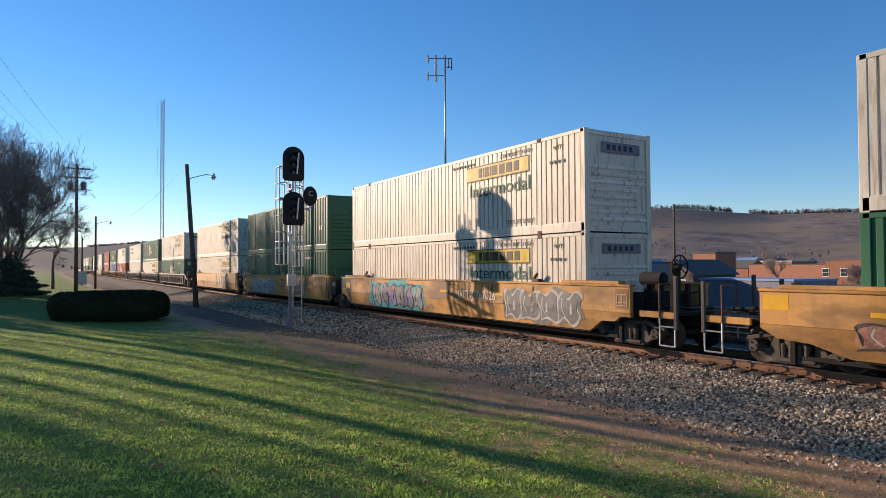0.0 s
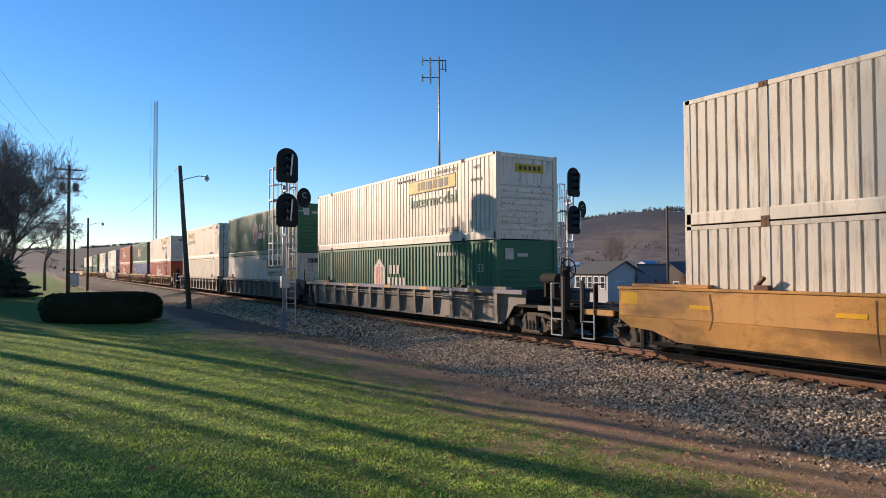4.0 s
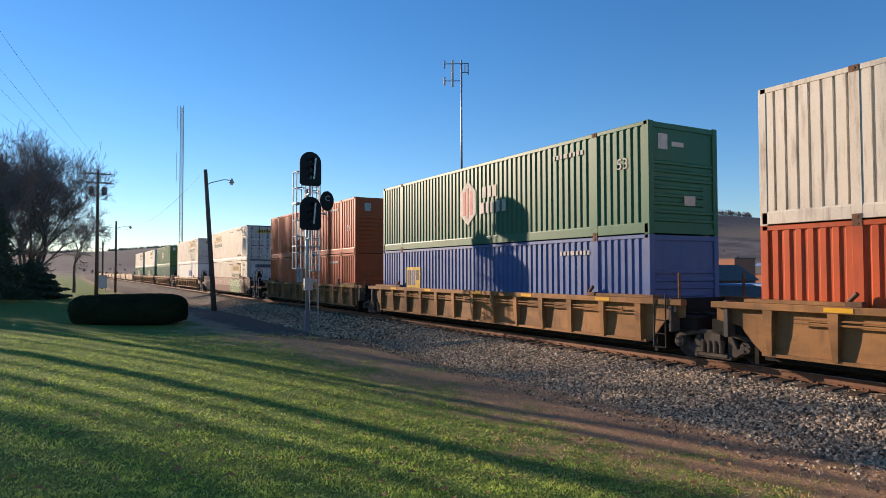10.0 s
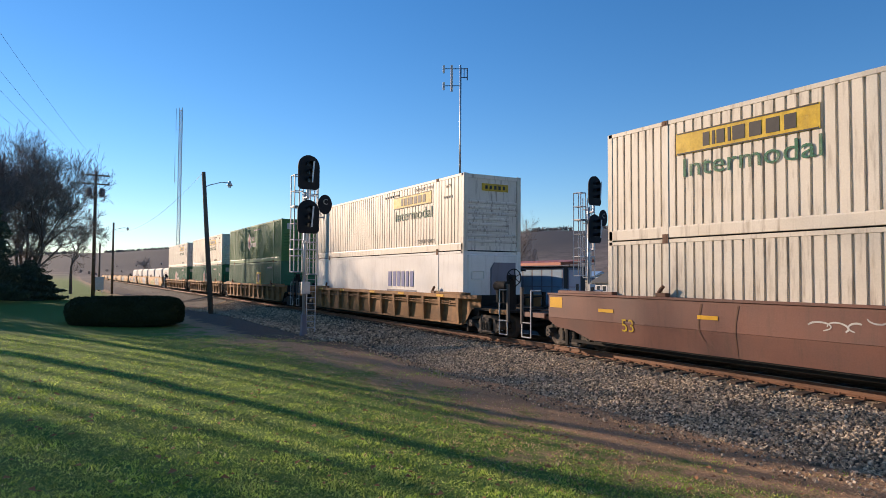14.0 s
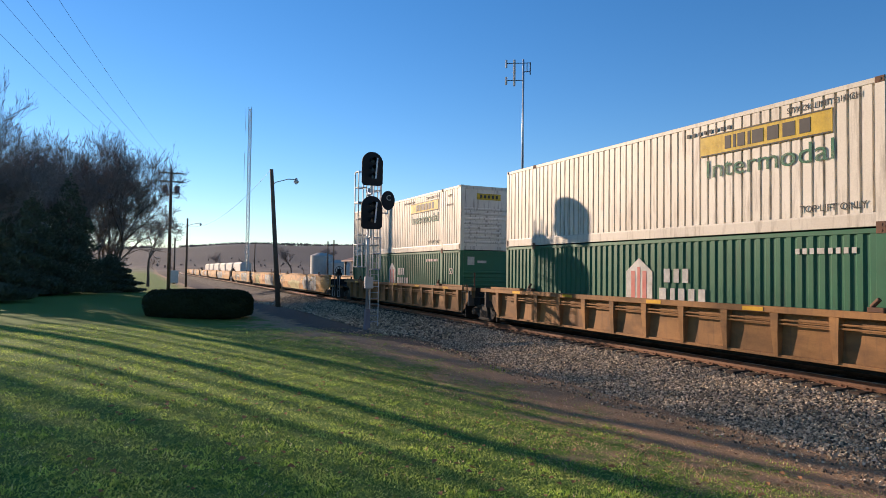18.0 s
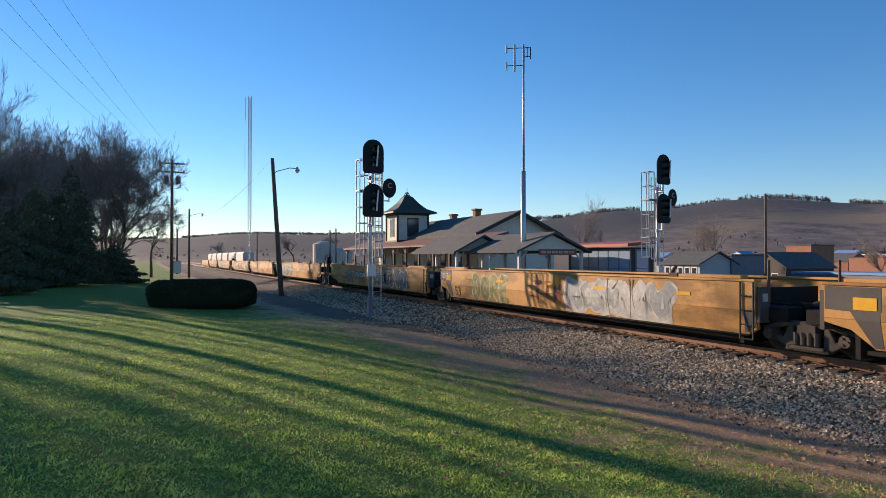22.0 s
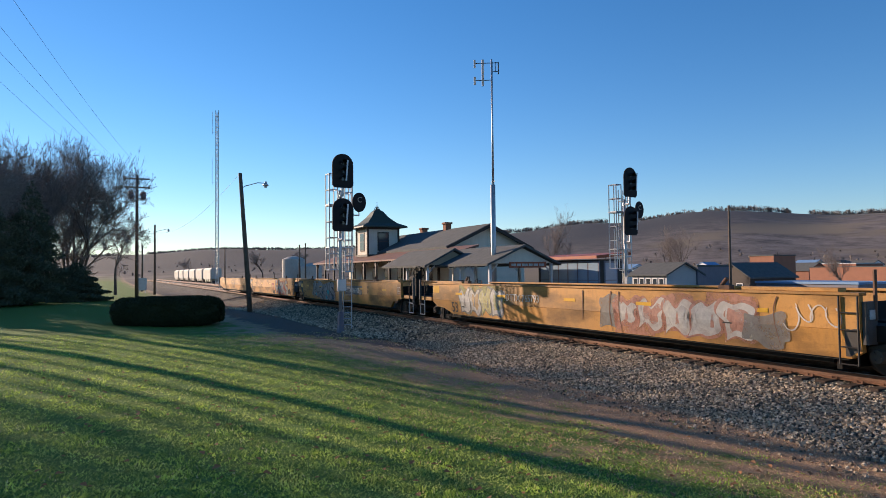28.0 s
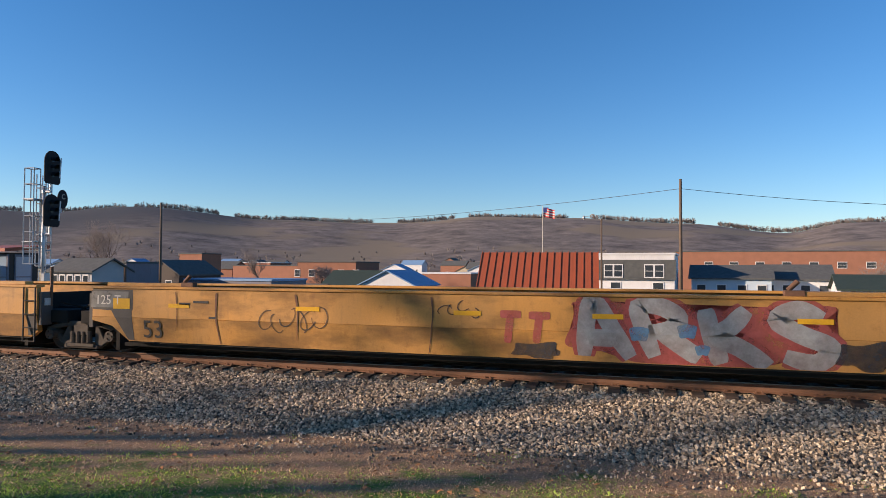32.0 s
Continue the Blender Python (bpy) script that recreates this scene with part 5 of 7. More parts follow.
def end_bar(c):
    end_plate(c, 0.1, 2.42, 1.5, 0.3, M_SLATE, "end_logo", "grey-blue end logo panel", CL - 0.008)
    for i in range(5):
        end_plate(c, -0.4 + i * 0.22, 2.42, 0.12, 0.16, M_INK, "end_logo_bar", "", CL - 0.002)


def end_yellow(c):
    end_plate(c, 0.1, 2.42, 1.2, 0.28, M_YELLOW, "end_logo", "yellow end logo panel", CL - 0.008)
    for i in range(5):
        end_plate(c, -0.3 + i * 0.2, 2.42, 0.11, 0.14, M_INK, "end_logo_bar", "", CL - 0.002)


def reefer_marks(c):
    bars_of_writing(c, 1.6, 1.75, [0.42, 0.34, 0.34, 0.34, 0.32, 0.38], 0.7, 0.08, M_NAVY, "logo_bar", 0.004)
    lock_plate(c, 2.9, 1.1, 2.9, 0.3, M_SLATE, "logo_bar", "grey-blue logo underline", out=0.004)
    box_me = shared("cooling_unit", lambda bm: (box(bm, CL - 0.05, CL + 0.06, -1.15, 1.15, 0.1, 2.78), box(bm, CL + 0.06, CL + 0.075, -1.0, -0.45, 1.75, 2.1)), bevel=0.05)
    u = put("cooling_unit", box_me, M_REEFER, c, (0, 0, 0), "white nose-mounted cooling unit")
    put("cooling_grille", shared("cooling_grille", lambda bm: prism(bm, [(-0.2, 0.7), (0.9, 0.7), (0.9, 2.45), (-0.05, 2.45), (-0.2, 2.2)], CL + 0.05, CL + 0.14, "x")), M_SLATE, u, (0.0, 0.05, 0), "dark grille of the cooling unit")


# ---------------------------------------------------------------- the train, from its front to its tail
UNITS = [
    # centre, right coupling, left coupling, kinds of coupling, look, lower container, upper container
    (1.7, 13.4, -10.0, "c", "c", "ochre", ("green", "front", [hub]), ("white", "front", [jb])),
    (-21.6, -10.0, -31.4, "c", "a", "ochre", ("white", "front", [jb, end_bar]), ("white", "front", [jb, end_bar])),
    (-41.1, -31.4, -50.6, "a", "a", "ochre", ("green", "front", [emp_at(0.16)]), ("green", "front", [emp_up])),
    (-60.1, -50.6, -71.8, "a", "c", "ochre", ("white", "front", [jb_low, end_bar]), ("white", "front", [jb, end_bar])),
    (-83.6, -71.8, -93.3, "c", "a", "grey", ("green", "front", [hub]), ("white", "front", [jb, end_yellow])),
    (-103.0, -93.3, -112.6, "a", "a", "grey", ("white", "front", [jb_low, end_bar, repair_panel]), ("green", "front", [hub])),
    (-122.3, -112.6, -134.0, "a", "c", "grey", ("white", "door", []), ("white", "door", [jb_back, end_yellow])),
    (-145.8, -134.0, -155.4, "c", "a", "rust", ("red", "front", [red_logo]), ("white", "front", [jb, end_yellow])),
    (-165.0, -155.4, -174.8, "a", "a", "rust", ("blue", "front", [emp_at(-4.9)]), ("green", "front", [hub])),
    (-184.6, -174.8, -196.3, "a", "c", "rust", ("red", "front", [red_logo]), ("red", "front", [hub_plain])),
    (-207.9, -196.3, -220.0, "c", "c", "maroon", ("white", "front", [jb_low, end_bar]), ("white", "door", [jb_mid, end_yellow])),
    (-231.5, -220.0, -243.3, "c", "c", "rust", ("reefer", "none", [reefer_marks]), ("white", "front", [jb, end_yellow])),
    (-255.1, -243.3, -264.9, "c", "a", "rust", ("green", "front", [emp]), ("lime", "front", [hub_small])),
    (-274.7, -264.9, -284.9, "a", "a", "rust", ("green", "front", [hub]), ("white", "front", [jb_fore, end_yellow])),
    (-294.9, -284.9, -306.6, "a", "c", "rust", ("green", "front", [hub]), ("white", "front", [jb, end_yellow])),
    (-317.9, -306.63, -328.33, "c", "a", "ochre", None, None),
    (-337.8, -328.33, -347.31, "a", "a", "ochre", None, None),
    (-357.3, -347.31, -368.15, "a", "c", "ochre", None, None),
    (-379.5, -368.15, -389.85, "c", "a", "ochre", None, None),
    (-399.3, -389.85, -408.82, "a", "a", "ochre", None, None),
    (-418.8, -408.82, -429.66, "a", "c", "ochre", None, None),
    (-441.0, -429.66, -451.36, "c", "a", "ochre", None, None),
    (-460.8, -451.36, -470.33, "a", "a", "ochre", None, None),
    (-480.3, -470.33, -491.18, "a", "c", "ochre", None, None),
]
MARKS = {
    0: [painted(-8, -5.5, [SP_PINK], 10, 0.8, 1.4, 2)],
    1: [painted(-5.9, -2.4, [SP_TEAL], 11, 0.5, 1.9, 1, back=SP_TEAL), painted(-3.6, -0.5, [SP_TEAL], 12, 0.5, 1.75, 1, back=SP_TEAL), painted(-5.3, -0.85, [SP_LILAC, SP_SILVER], 11, 0.62, 1.78, 6, back=SP_TEAL, outline=SP_BLACK), blobs(SP_TEAL, ((-6.32, 1.14, 0.08), (-6.0, 1.18, 0.09), (-1.39, 1.47, 0.14), (-1.2, 1.58, 0.06), (-0.7, 1.0, 0.09))), scribbled(-0.58, 0.0, 0.72, 0.92, SP_BLACK, 13, 5, 0.025), lettered("DTTX 767026", 1.8, 1.3, 0.28, M_NUMBER), painted(4.6, 8.0, [SP_GREY], 12, 0.68, 1.75, 4, outline=SP_WHITE), stained(1)],
    2: [painted(-6.0, -0.85, [SP_SILVER, SP_WHITE, SP_SILVER], 21, outline=SP_WHITE), sprayed("TTX", 0.5, 2.4, SP_RED, None, 1.0, 1.6, 0.14), painted(2.6, 5.1, [SP_PATCH, SP_PATCH], 24, 0.7, 1.7, 3, back=SP_PATCH, outline=SP_GREY), stained(2)],
    3: [sprayed("AIDZ", 1.0, 5.2, SP_GREY, SP_WHITE, 0.8, 1.66, 0.3, 0.09, slant=-0.1), stained(3)],
    6: [panel_word("SFLC", -5.24, 0.74, 0.24), panel_word("A", -6.08, 1.05, 0.2)],
    10: [sprayed("EKES", 2.3, 6.8, SP_MINT, SP_BLACK, 0.76, 1.7, 0.24, 0.06, slant=-0.25, back=SP_MINT), scribbled(1.4, 2.1, 0.8, 1.6, SP_WHITE, 42, 4, 0.04), scribbled(-2.4, -1.0, 1.45, 1.7, SP_WHITE, 43, 4, 0.04),
         lettered("53", -7.4, 1.0, 0.34, M_YELLOW), stained(4, 6)],
    15: [painted(-5.6, -0.4, [SP_STRAW], 52, 0.55, 1.5, 1, back=SP_STRAW), painted(0.7, 5.3, [SP_WHITE], 53, 0.6, 1.8, 6, back=SP_WHITE, outline=SP_GREY), lettered("DTTX 732698", 1.2, 1.22, 0.27, M_INK), stained(5)],
    16: [sprayed("DORE", -5.5, -2.4, SP_OLIVE, SP_STRAW, 0.76, 1.62, 0.24, 0.07), lettered("53", -7.2, 0.76, 0.42, M_INK), lettered("125 T", -8.6, 1.5, 0.22, M_NUMBER, SP_GREY, 1.1), sprayed("TTX", -0.7, 1.1, SP_RED, None, 0.95, 1.55, 0.15),
         painted(1.3, 6.0, [SP_WHITE, SP_SILVER], 64, 0.62, 1.82, 5, back=SP_WHITE, outline=SP_WHITE), stained(6)],
    17: [lettered("DTTX 732698", -3.0, 1.2, 0.26, M_NUMBER, SP_GREY, 2.4), painted(-5.2, -3.3, [SP_GREY], 62, 0.68, 1.7, 1, back=SP_GREY), painted(1.2, 6.4, [SP_GREY, SP_GREY, SP_BLACK], 61, 0.66, 1.84, 5, back=SP_GREY, outline=SP_WHITE), stained(7)],
    18: [painted(-9.0, -1.3, [SP_SILVER, SP_GREY], 81, back=SP_SILVER, outline=SP_SILVER), lettered("DTTX 765793", 1.75, 1.25, 0.3, M_NUMBER), stained(8)],
    19: [painted(-4.7, -2.0, [SP_PATCH], 71, 0.66, 1.7, 1, back=SP_PATCH), lettered("53", -7.4, 0.78, 0.42, M_INK), lettered("125 T", -8.6, 1.5, 0.22, M_NUMBER, SP_GREY, 1.05), stained(9)],
    20: [lettered("53", -7.4, 0.76, 0.42, M_INK), painted(-6.6, -3.4, [SP_WHITE, SP_STRAW, SP_PATCH], 95, 0.62, 1.86, 4, back=SP_OLIVE, outline=SP_GREY), lettered("DTTX 765793", -3.2, 1.35, 0.25, M_NUMBER), painted(1.7, 2.8, [SP_GREY], 90, 0.7, 1.75, 1, back=SP_GREY),
         painted(2.5, 6.9, [SP_PINK, SP_PINK, SP_WHITE], 91, 0.66, 1.78, 5, back=SP_PINK, outline=SP_PINK), painted(6.5, 7.8, [SP_GREY], 92, 0.68, 1.5, 1, back=SP_GREY), scribbled(7.6, 8.8, 1.2, 1.75, SP_WHITE, 89, 4, 0.04), stained(10)],
    21: [sprayed("ARKS", -5.9, -0.8, SP_SILVER, SP_BLACK, 0.76, 1.7, 0.32, 0.05, back=SP_SILVER, slant=-0.15, dots=(SP_BLUE, SP_TEAL)), lettered("DTTX 766900", 1.25, 1.25, 0.29, M_NUMBER, SP_GREY, 2.95),
         lettered("53", -8.2, 0.74, 0.44, M_INK), lettered("125 T", -9.6, 1.5, 0.22, M_NUMBER, SP_GREY, 1.05), lettered("40", 4.9, 1.5, 0.18, M_INK), lettered("20", 4.9, 1.26, 0.18, M_INK), stained(11)],
    22: [sprayed("ARKS", 2.3, 6.8, SP_SILVER, SP_RED, 0.76, 1.72, 0.32, 0.09, back=SP_RED, slant=-0.25, dots=(SP_BLUE,)), sprayed("TT", 0.9, 2.0, SP_RED, None, 0.95, 1.5, 0.15), painted(6.7, 7.6, [SP_BLUE, SP_GREY], 99, 0.68, 1.2, 1, back=SP_BLACK), painted(1.2, 2.2, [SP_BLACK], 88, 0.66, 1.0, 1, back=SP_BLACK),
         lettered("53", -7.3, 0.76, 0.42, M_INK), lettered("125 T", -8.6, 1.5, 0.22, M_NUMBER, SP_GREY, 1.05), scribbled(-4.2, -2.7, 1.0, 1.55, SP_BLACK, 96, 6, 0.03), scribbled(-0.2, 0.6, 1.45, 1.7, SP_BLACK, 98, 4, 0.03), stained(12)],
}

for i, (c, xr, xl, right, left, style, low, high) in enumerate(UNITS):
    well_car(c, xr, xl, right, left, style, low is not None, MARKS.get(i, ()))
    for level, load in ((0, low), (1, high)):
        if load:
            container(load[0], c, level, load[1], load[2])

# ---------------------------------------------------------------- signals beside the line


def at_turn(deg, dist):
    """Place on the plan at so many degrees to the left of +y, so far from the camera."""
    return -dist * math.sin(radians(deg)), dist * math.cos(radians(deg))


def shield(bm, w, h, deep=0.02):
    """Tall black target with round top and bevelled foot, facing -y."""
    pts = []
    for i in range(13):
        a = math.pi * i / 12
        pts.append((w / 2 * math.cos(a), h / 2 - w / 2 + w / 2 * math.sin(a)))
    pts += [(-w / 2, -h / 2 + 0.12), (-w / 2 + 0.12, -h / 2), (w / 2 - 0.12, -h / 2), (w / 2, -h / 2 + 0.12)]
    prism(bm, pts, -deep, deep, "y")


def hood(bm):
    """Half-round sun hood over a lens, facing -y."""
    n = 10
    for k in range(n):
        a, b = math.pi * (-0.1 + 1.2 * k / n), math.pi * (-0.1 + 1.2 * (k + 1) / n)
        r = 0.13
        q = [bm.verts.new((r * math.cos(t), y, r * math.sin(t))) for t, y in ((a, 0), (b, 0), (b, -0.34 + 0.1 * abs(math.cos(b))), (a, -0.34 + 0.1 * abs(math.cos(a))))]
        bm.faces.new(q)


def signal(name_label, x, y, z, turn, flip=1):
    s = thing("railway_signal", name_label, "railway signal", (x, y, z), turn, "railway signals")
    bm = bmesh.new()
    tube(bm, (0, 0, 0.6), (0, 0, 6.6), 0.075, 0.065, 12)
    part("mast", bm, M_GALV, s, smooth=True)
    bm = bmesh.new()
    prism(bm, [(-0.2, -0.3), (0.2, -0.3), (0.11, 0.3), (0.1, 0.95), (-0.1, 0.95), (-0.11, 0.3)], -0.14, 0.14, "y")
    part("mast_base", bm, M_SLATE, s, "grey cast mast base", bevel=0.02)
    bm = bmesh.new()
    box(bm, -0.2, 0.2, -0.28, -0.1, 1.9, 2.45)
    part("junction_box", bm, M_GALV, s, "grey junction box", bevel=0.015)
    for z0, h in ((7.47, 1.58), (5.43, 1.54)):
        bm = bmesh.new()
        shield(bm, 1.03, h)
        target = part("signal_head", bm, M_SIGBLK, s, "black oval signal target, unlit", (0, -0.42, z0))
        bm = bmesh.new()
        for dz in (-0.36, 0, 0.36):
            tube(bm, (0, 0.02, dz), (0, 0.2, dz), 0.15, 0.13, 12)
        box(bm, -0.15, 0.15, 0.02, 0.2, -0.5, 0.5)
        part("lamp_case", bm, M_SIGBLK, target)
        for dz in (-0.36, 0, 0.36):
            bm = bmesh.new()
            hood(bm)
            part("lamp_hood", bm, M_SIGBLK, target, at=(0, -0.02, dz), smooth=True)
            bm = bmesh.new()
            tube(bm, (0, -0.02, 0), (0, -0.035, 0), 0.1, 0.1, 14)
            part("lens", bm, M_GLASS, target, "dark unlit lens", (0, 0, dz))
        bm = bmesh.new()
        # pale strip shaped in for the sun catching the black hoods' edges
        prism(bm, [(0.0, -0.5), (0.07, -0.5), (0.15, 0.46), (0.08, 0.46)], -0.38, -0.36, "y")
        part("hood_edge", bm, M_GALV, target, "pale grey strip added for sunlight along the hoods")
        bm = bmesh.new()
        tubes(bm, [(0, 0, -0.35 - h / 2), (0, -0.36, -0.35 - h / 2), (0, -0.36, -h / 2)], 0.07, 10)
        tube(bm, (0, 0.0, -0.42 - h / 2), (0, 0.0, -0.28 - h / 2), 0.1, n=10)
        part("head_bracket", bm, M_GALV, s, "bent grey pipe bracket", (0, 0, z0))
    bm = bmesh.new()
    tube(bm, (0, -0.02, 0), (0, 0.02, 0), 0.34, 0.34, 24)
    for v in bm.verts:
        v.co.z *= 1.35
    disc = part("marker_disc", bm, M_SIGBLK, s, "small black oval marker disc", (0.85 * flip, -0.3, 6.05))
    put("lettering", words("C", 0.26), M_LETTER, disc, (-0.11, -0.035, 0.0), "white letter")
    bm = bmesh.new()
    tube(bm, (0.85 * flip, -0.25, 5.4), (0.85 * flip, -0.25, 5.8), 0.03)
    tube(bm, (0, 0.0, 5.45), (0.85 * flip, -0.25, 5.45), 0.03)
    part("disc_bracket", bm, M_GALV, s)
    # ladder behind the mast, with its safety cage and platform
    bm = bmesh.new()
    for dx in (0.32, 0.74):
        tube(bm, (dx, 0.5, 0.1), (dx - 0.04, 0.35, 6.8), 0.024, n=6)
    for i in range(24):
        zz = 0.3 + i * 0.28
        tube(bm, (0.32, 0.5 - 0.022 * i * 0.28, zz), (0.74, 0.5 - 0.022 * i * 0.28, zz), 0.013, n=5)
    part("ladder", bm, M_GALV, s, "grey steel rung ladder")
    for x0, x1, z0, z1 in ((-0.46, -0.06, 2.9, 7.4), (0.3, 0.68, 2.8, 7.2)):
        bm = bmesh.new()
        for px in (x0, x1):
            for py in (0.15, 0.65):
                tube(bm, (px, py, z0), (px, py, z1), 0.03, n=6)
        k = z0
        while k <= z1 + 0.01:
            tubes(bm, [(x0, 0.15, k), (x1, 0.15, k), (x1, 0.65, k), (x0, 0.65, k), (x0, 0.15, k)], 0.024, 5)
            k += 0.75
        part("cage", bm, M_GALV, s, "grey tubular safety cage")
    bm = bmesh.new()
    for zz in (3.95, 5.95):
        bm = bmesh.new()
        box(bm, -0.48, 0.68, 0.12, 0.72, zz - 0.02, zz + 0.02)
        part("platform", bm, M_GALV, s, "grated grey service platform")
    return s


SIG_A = at_turn(72.1, 28.14)
signal("black-headed railway signal on a grey mast with ladder", SIG_A[0], SIG_A[1], -0.09, radians(92), 1).scale = (0.902, 0.902, 0.902)
SIG_B = at_turn(47.85, 36.6)
signal("black-headed railway signal across the tracks, with caged ladder", SIG_B[0], SIG_B[1], -0.45, radians(98), 1)

# ---------------------------------------------------------------- poles, antenna, tower, wires


def wooden_pole(name, label, deg, dist, z0, z1, r=0.15, lean=(0, 0), category="pole"):
    x, y = at_turn(deg, dist)
    p = thing(name, label, category, (x, y, z0))
    bm = bmesh.new()
    tube(bm, (0, 0, 0), (lean[0], lean[1], z1 - z0), r, r * 0.7, 10)
    part("pole", bm, M_WOODPOLE, p, smooth=True)
    return p, Vector((x + lean[0], y + lean[1], z1))


def arm_lamp(p, top, length, way, low=1.1):
    d = Vector((math.cos(way), math.sin(way), 0))
    loc = top - Vector(p.location)
    a = loc - Vector((0, 0, low))
    bm = bmesh.new()
    pts = [a, a + d * 0.35 + Vector((0, 0, 0.22)), a + d * length * 0.7 + Vector((0, 0, 0.42)), a + d * length + Vector((0, 0, 0.36))]
    tubes(bm, pts, 0.03, 6)
    part("lamp_arm", bm, M_GALV, p, "curved grey lamp arm")
    e = pts[-1]
    bm = bmesh.new()
    tube(bm, e + Vector((0, 0, 0.12)), e, 0.07, 0.1, 10)
    tube(bm, e, e - Vector((0, 0, 0.16)), 0.1, 0.2, 12)
    head = part("lamp_head", bm, M_GALV, p, "bell-shaped street lamp head", smooth=True)
    bm = bmesh.new()
    tube(bm, e - Vector((0, 0, 0.16)), e - Vector((0, 0, 0.3)), 0.13, 0.08, 10)
    part("lamp_glass", bm, M_LETTER, head, "unlit glass bowl")


p, top1 = wooden_pole("street_lamp", "dark leaning wooden pole with a curved lamp arm", 79.5, 45.5, -0.4, 9.15, 0.17, (-0.85, -0.5), "street lamp")
arm_lamp(p, top1, 1.8, radians(55))
p, top2 = wooden_pole("street_lamp", "distant wooden pole with a curved lamp arm", 86.8, 98, -0.3, 9.2, 0.16, (0, 0), "street lamp")
arm_lamp(p, top2, 1.9, radians(60))
p, top3 = wooden_pole("utility_pole", "weathered wooden utility pole with two crossarms", 88.1, 76, -0.1, 12.9, 0.19, (0, 0), "utility pole")
bm = bmesh.new()
for dz in (-0.45, -1.35):
    box(bm, -0.06, 0.06, -1.25, 1.25, 13.0 + dz - 0.07, 13.0 + dz + 0.07)
part("crossarm", bm, M_WOODPOLE, p, "wooden crossarm")
for dz in (-0.38, -1.28):
    for y in (-1.15, -0.6, 0.6, 1.15):
        bm = bmesh.new()
        tube(bm, (0, y, 13.0 + dz), (0, y, 13.0 + dz + 0.2), 0.04, 0.06, 8)
        part("insulator", bm, M_GALV, p)
for y in (-0.55, 0.6):
    bm = bmesh.new()
    tube(bm, (0, y, 10.4), (0, y, 11.2), 0.27, 0.27, 12)
    part("transformer", bm, M_SLATE, p, "grey transformer can", smooth=True)
wooden_pole("pole", "plain short wooden pole", 87.7, 118, -0.3, 7.2, 0.16)
wooden_pole("pole", "plain wooden pole beyond the tracks", 75.0, 118, -0.4, 7.6, 0.15)
wooden_pole("pole", "plain wooden pole beyond the tracks", 75.5, 110, -0.4, 7.0, 0.15)
wooden_pole("pole", "thin wooden pole near the tower", 81.5, 150, -0.4, 8.3, 0.15)
wooden_pole("utility_pole", "brown wooden pole with a small grey box", 39.8, 75, -3.5, 8.95, 0.15)
pp, topR = wooden_pole("utility_pole", "tall pale wooden pole carrying a cable", -3.1, 55, -3.0, 9.35, 0.15)
p, topL = wooden_pole("street_lamp", "grey pole with a lamp arm by the houses", 3.2, 70, -3.8, 7.4, 0.11, category="street lamp")
arm_lamp(p, topL, 1.8, radians(175), 0.1)

# signal case beside the track
x, y = at_turn(87.7, 108)
s = thing("equipment_case", "light blue-grey metal equipment case on legs", "equipment cabinet", (x, y, -0.3))
bm = bmesh.new()
box(bm, -0.4, 0.4, -0.6, 0.6, 0.4, 2.2)
part("case", bm, M_GALV, s, bevel=0.03)
for y in (-0.4, 0.4):
    bm = bmesh.new()
    tube(bm, (0, y, 0), (0, y, 0.4), 0.05)
    part("leg", bm, M_GALV, s)
bm = bmesh.new()
box(bm, -0.45, 0.45, -0.65, 0.65, 2.2, 2.26)
part("lid", bm, M_GALV, s, bevel=0.01)

# antenna mast beside the depot
x, y = at_turn(58.87, 46)
ant = thing("antenna_mast", "slim grey steel mast with dipole antennas on top", "antenna mast", (x, y, -0.2))
bm = bmesh.new()
tube(bm, (0, 0, -0.3), (0, 0, 8.6), 0.19, 0.17, 14)
part("lower_tube", bm, M_GALV, ant, smooth=True)
bm = bmesh.new()
tube(bm, (0.05, 0, 7.6), (0.05, 0, 17.4), 0.085, 0.06, 10)
part("upper_tube", bm, M_GALV, ant, smooth=True)
bm = bmesh.new()
tube(bm, (-0.2, 0, 8.0), (0.28, 0, 8.0), 0.03)
tube(bm, (-0.2, 0, 8.8), (0.28, 0, 8.8), 0.03)
part("clamp", bm, M_GALV, ant)
acr = Vector((math.cos(radians(59)), math.sin(radians(59)), 0))      # across the view, to the right
for dx, z0, z1, r in ((-1.15, 16.85, 17.4, 0.07), (-1.15, 15.65, 16.2, 0.08), (-0.59, 15.55, 17.4, 0.085), (0.05, 15.4, 17.25, 0.05), (0.28, 16.5, 17.2, 0.03), (0.5, 16.35, 17.2, 0.04)):
    bm = bmesh.new()
    tube(bm, acr * dx + Vector((0, 0, z0)), acr * dx + Vector((0, 0, z1)), r, n=8)
    part("dipole", bm, M_LETTER if dx < 0 else M_BLACK, ant, "white antenna tube" if dx < 0 else "thin dark antenna rod")
for z, a, b in ((17.16, -1.15, 0.5), (16.55, 0.0, 0.5), (15.95, -1.15, 0.05)):
    bm = bmesh.new()
    tube(bm, acr * a + Vector((0, 0, z)), acr * b + Vector((0, 0, z)), 0.03, n=6)
    part("cross_boom", bm, M_BLACK, ant, "dark antenna cross boom")

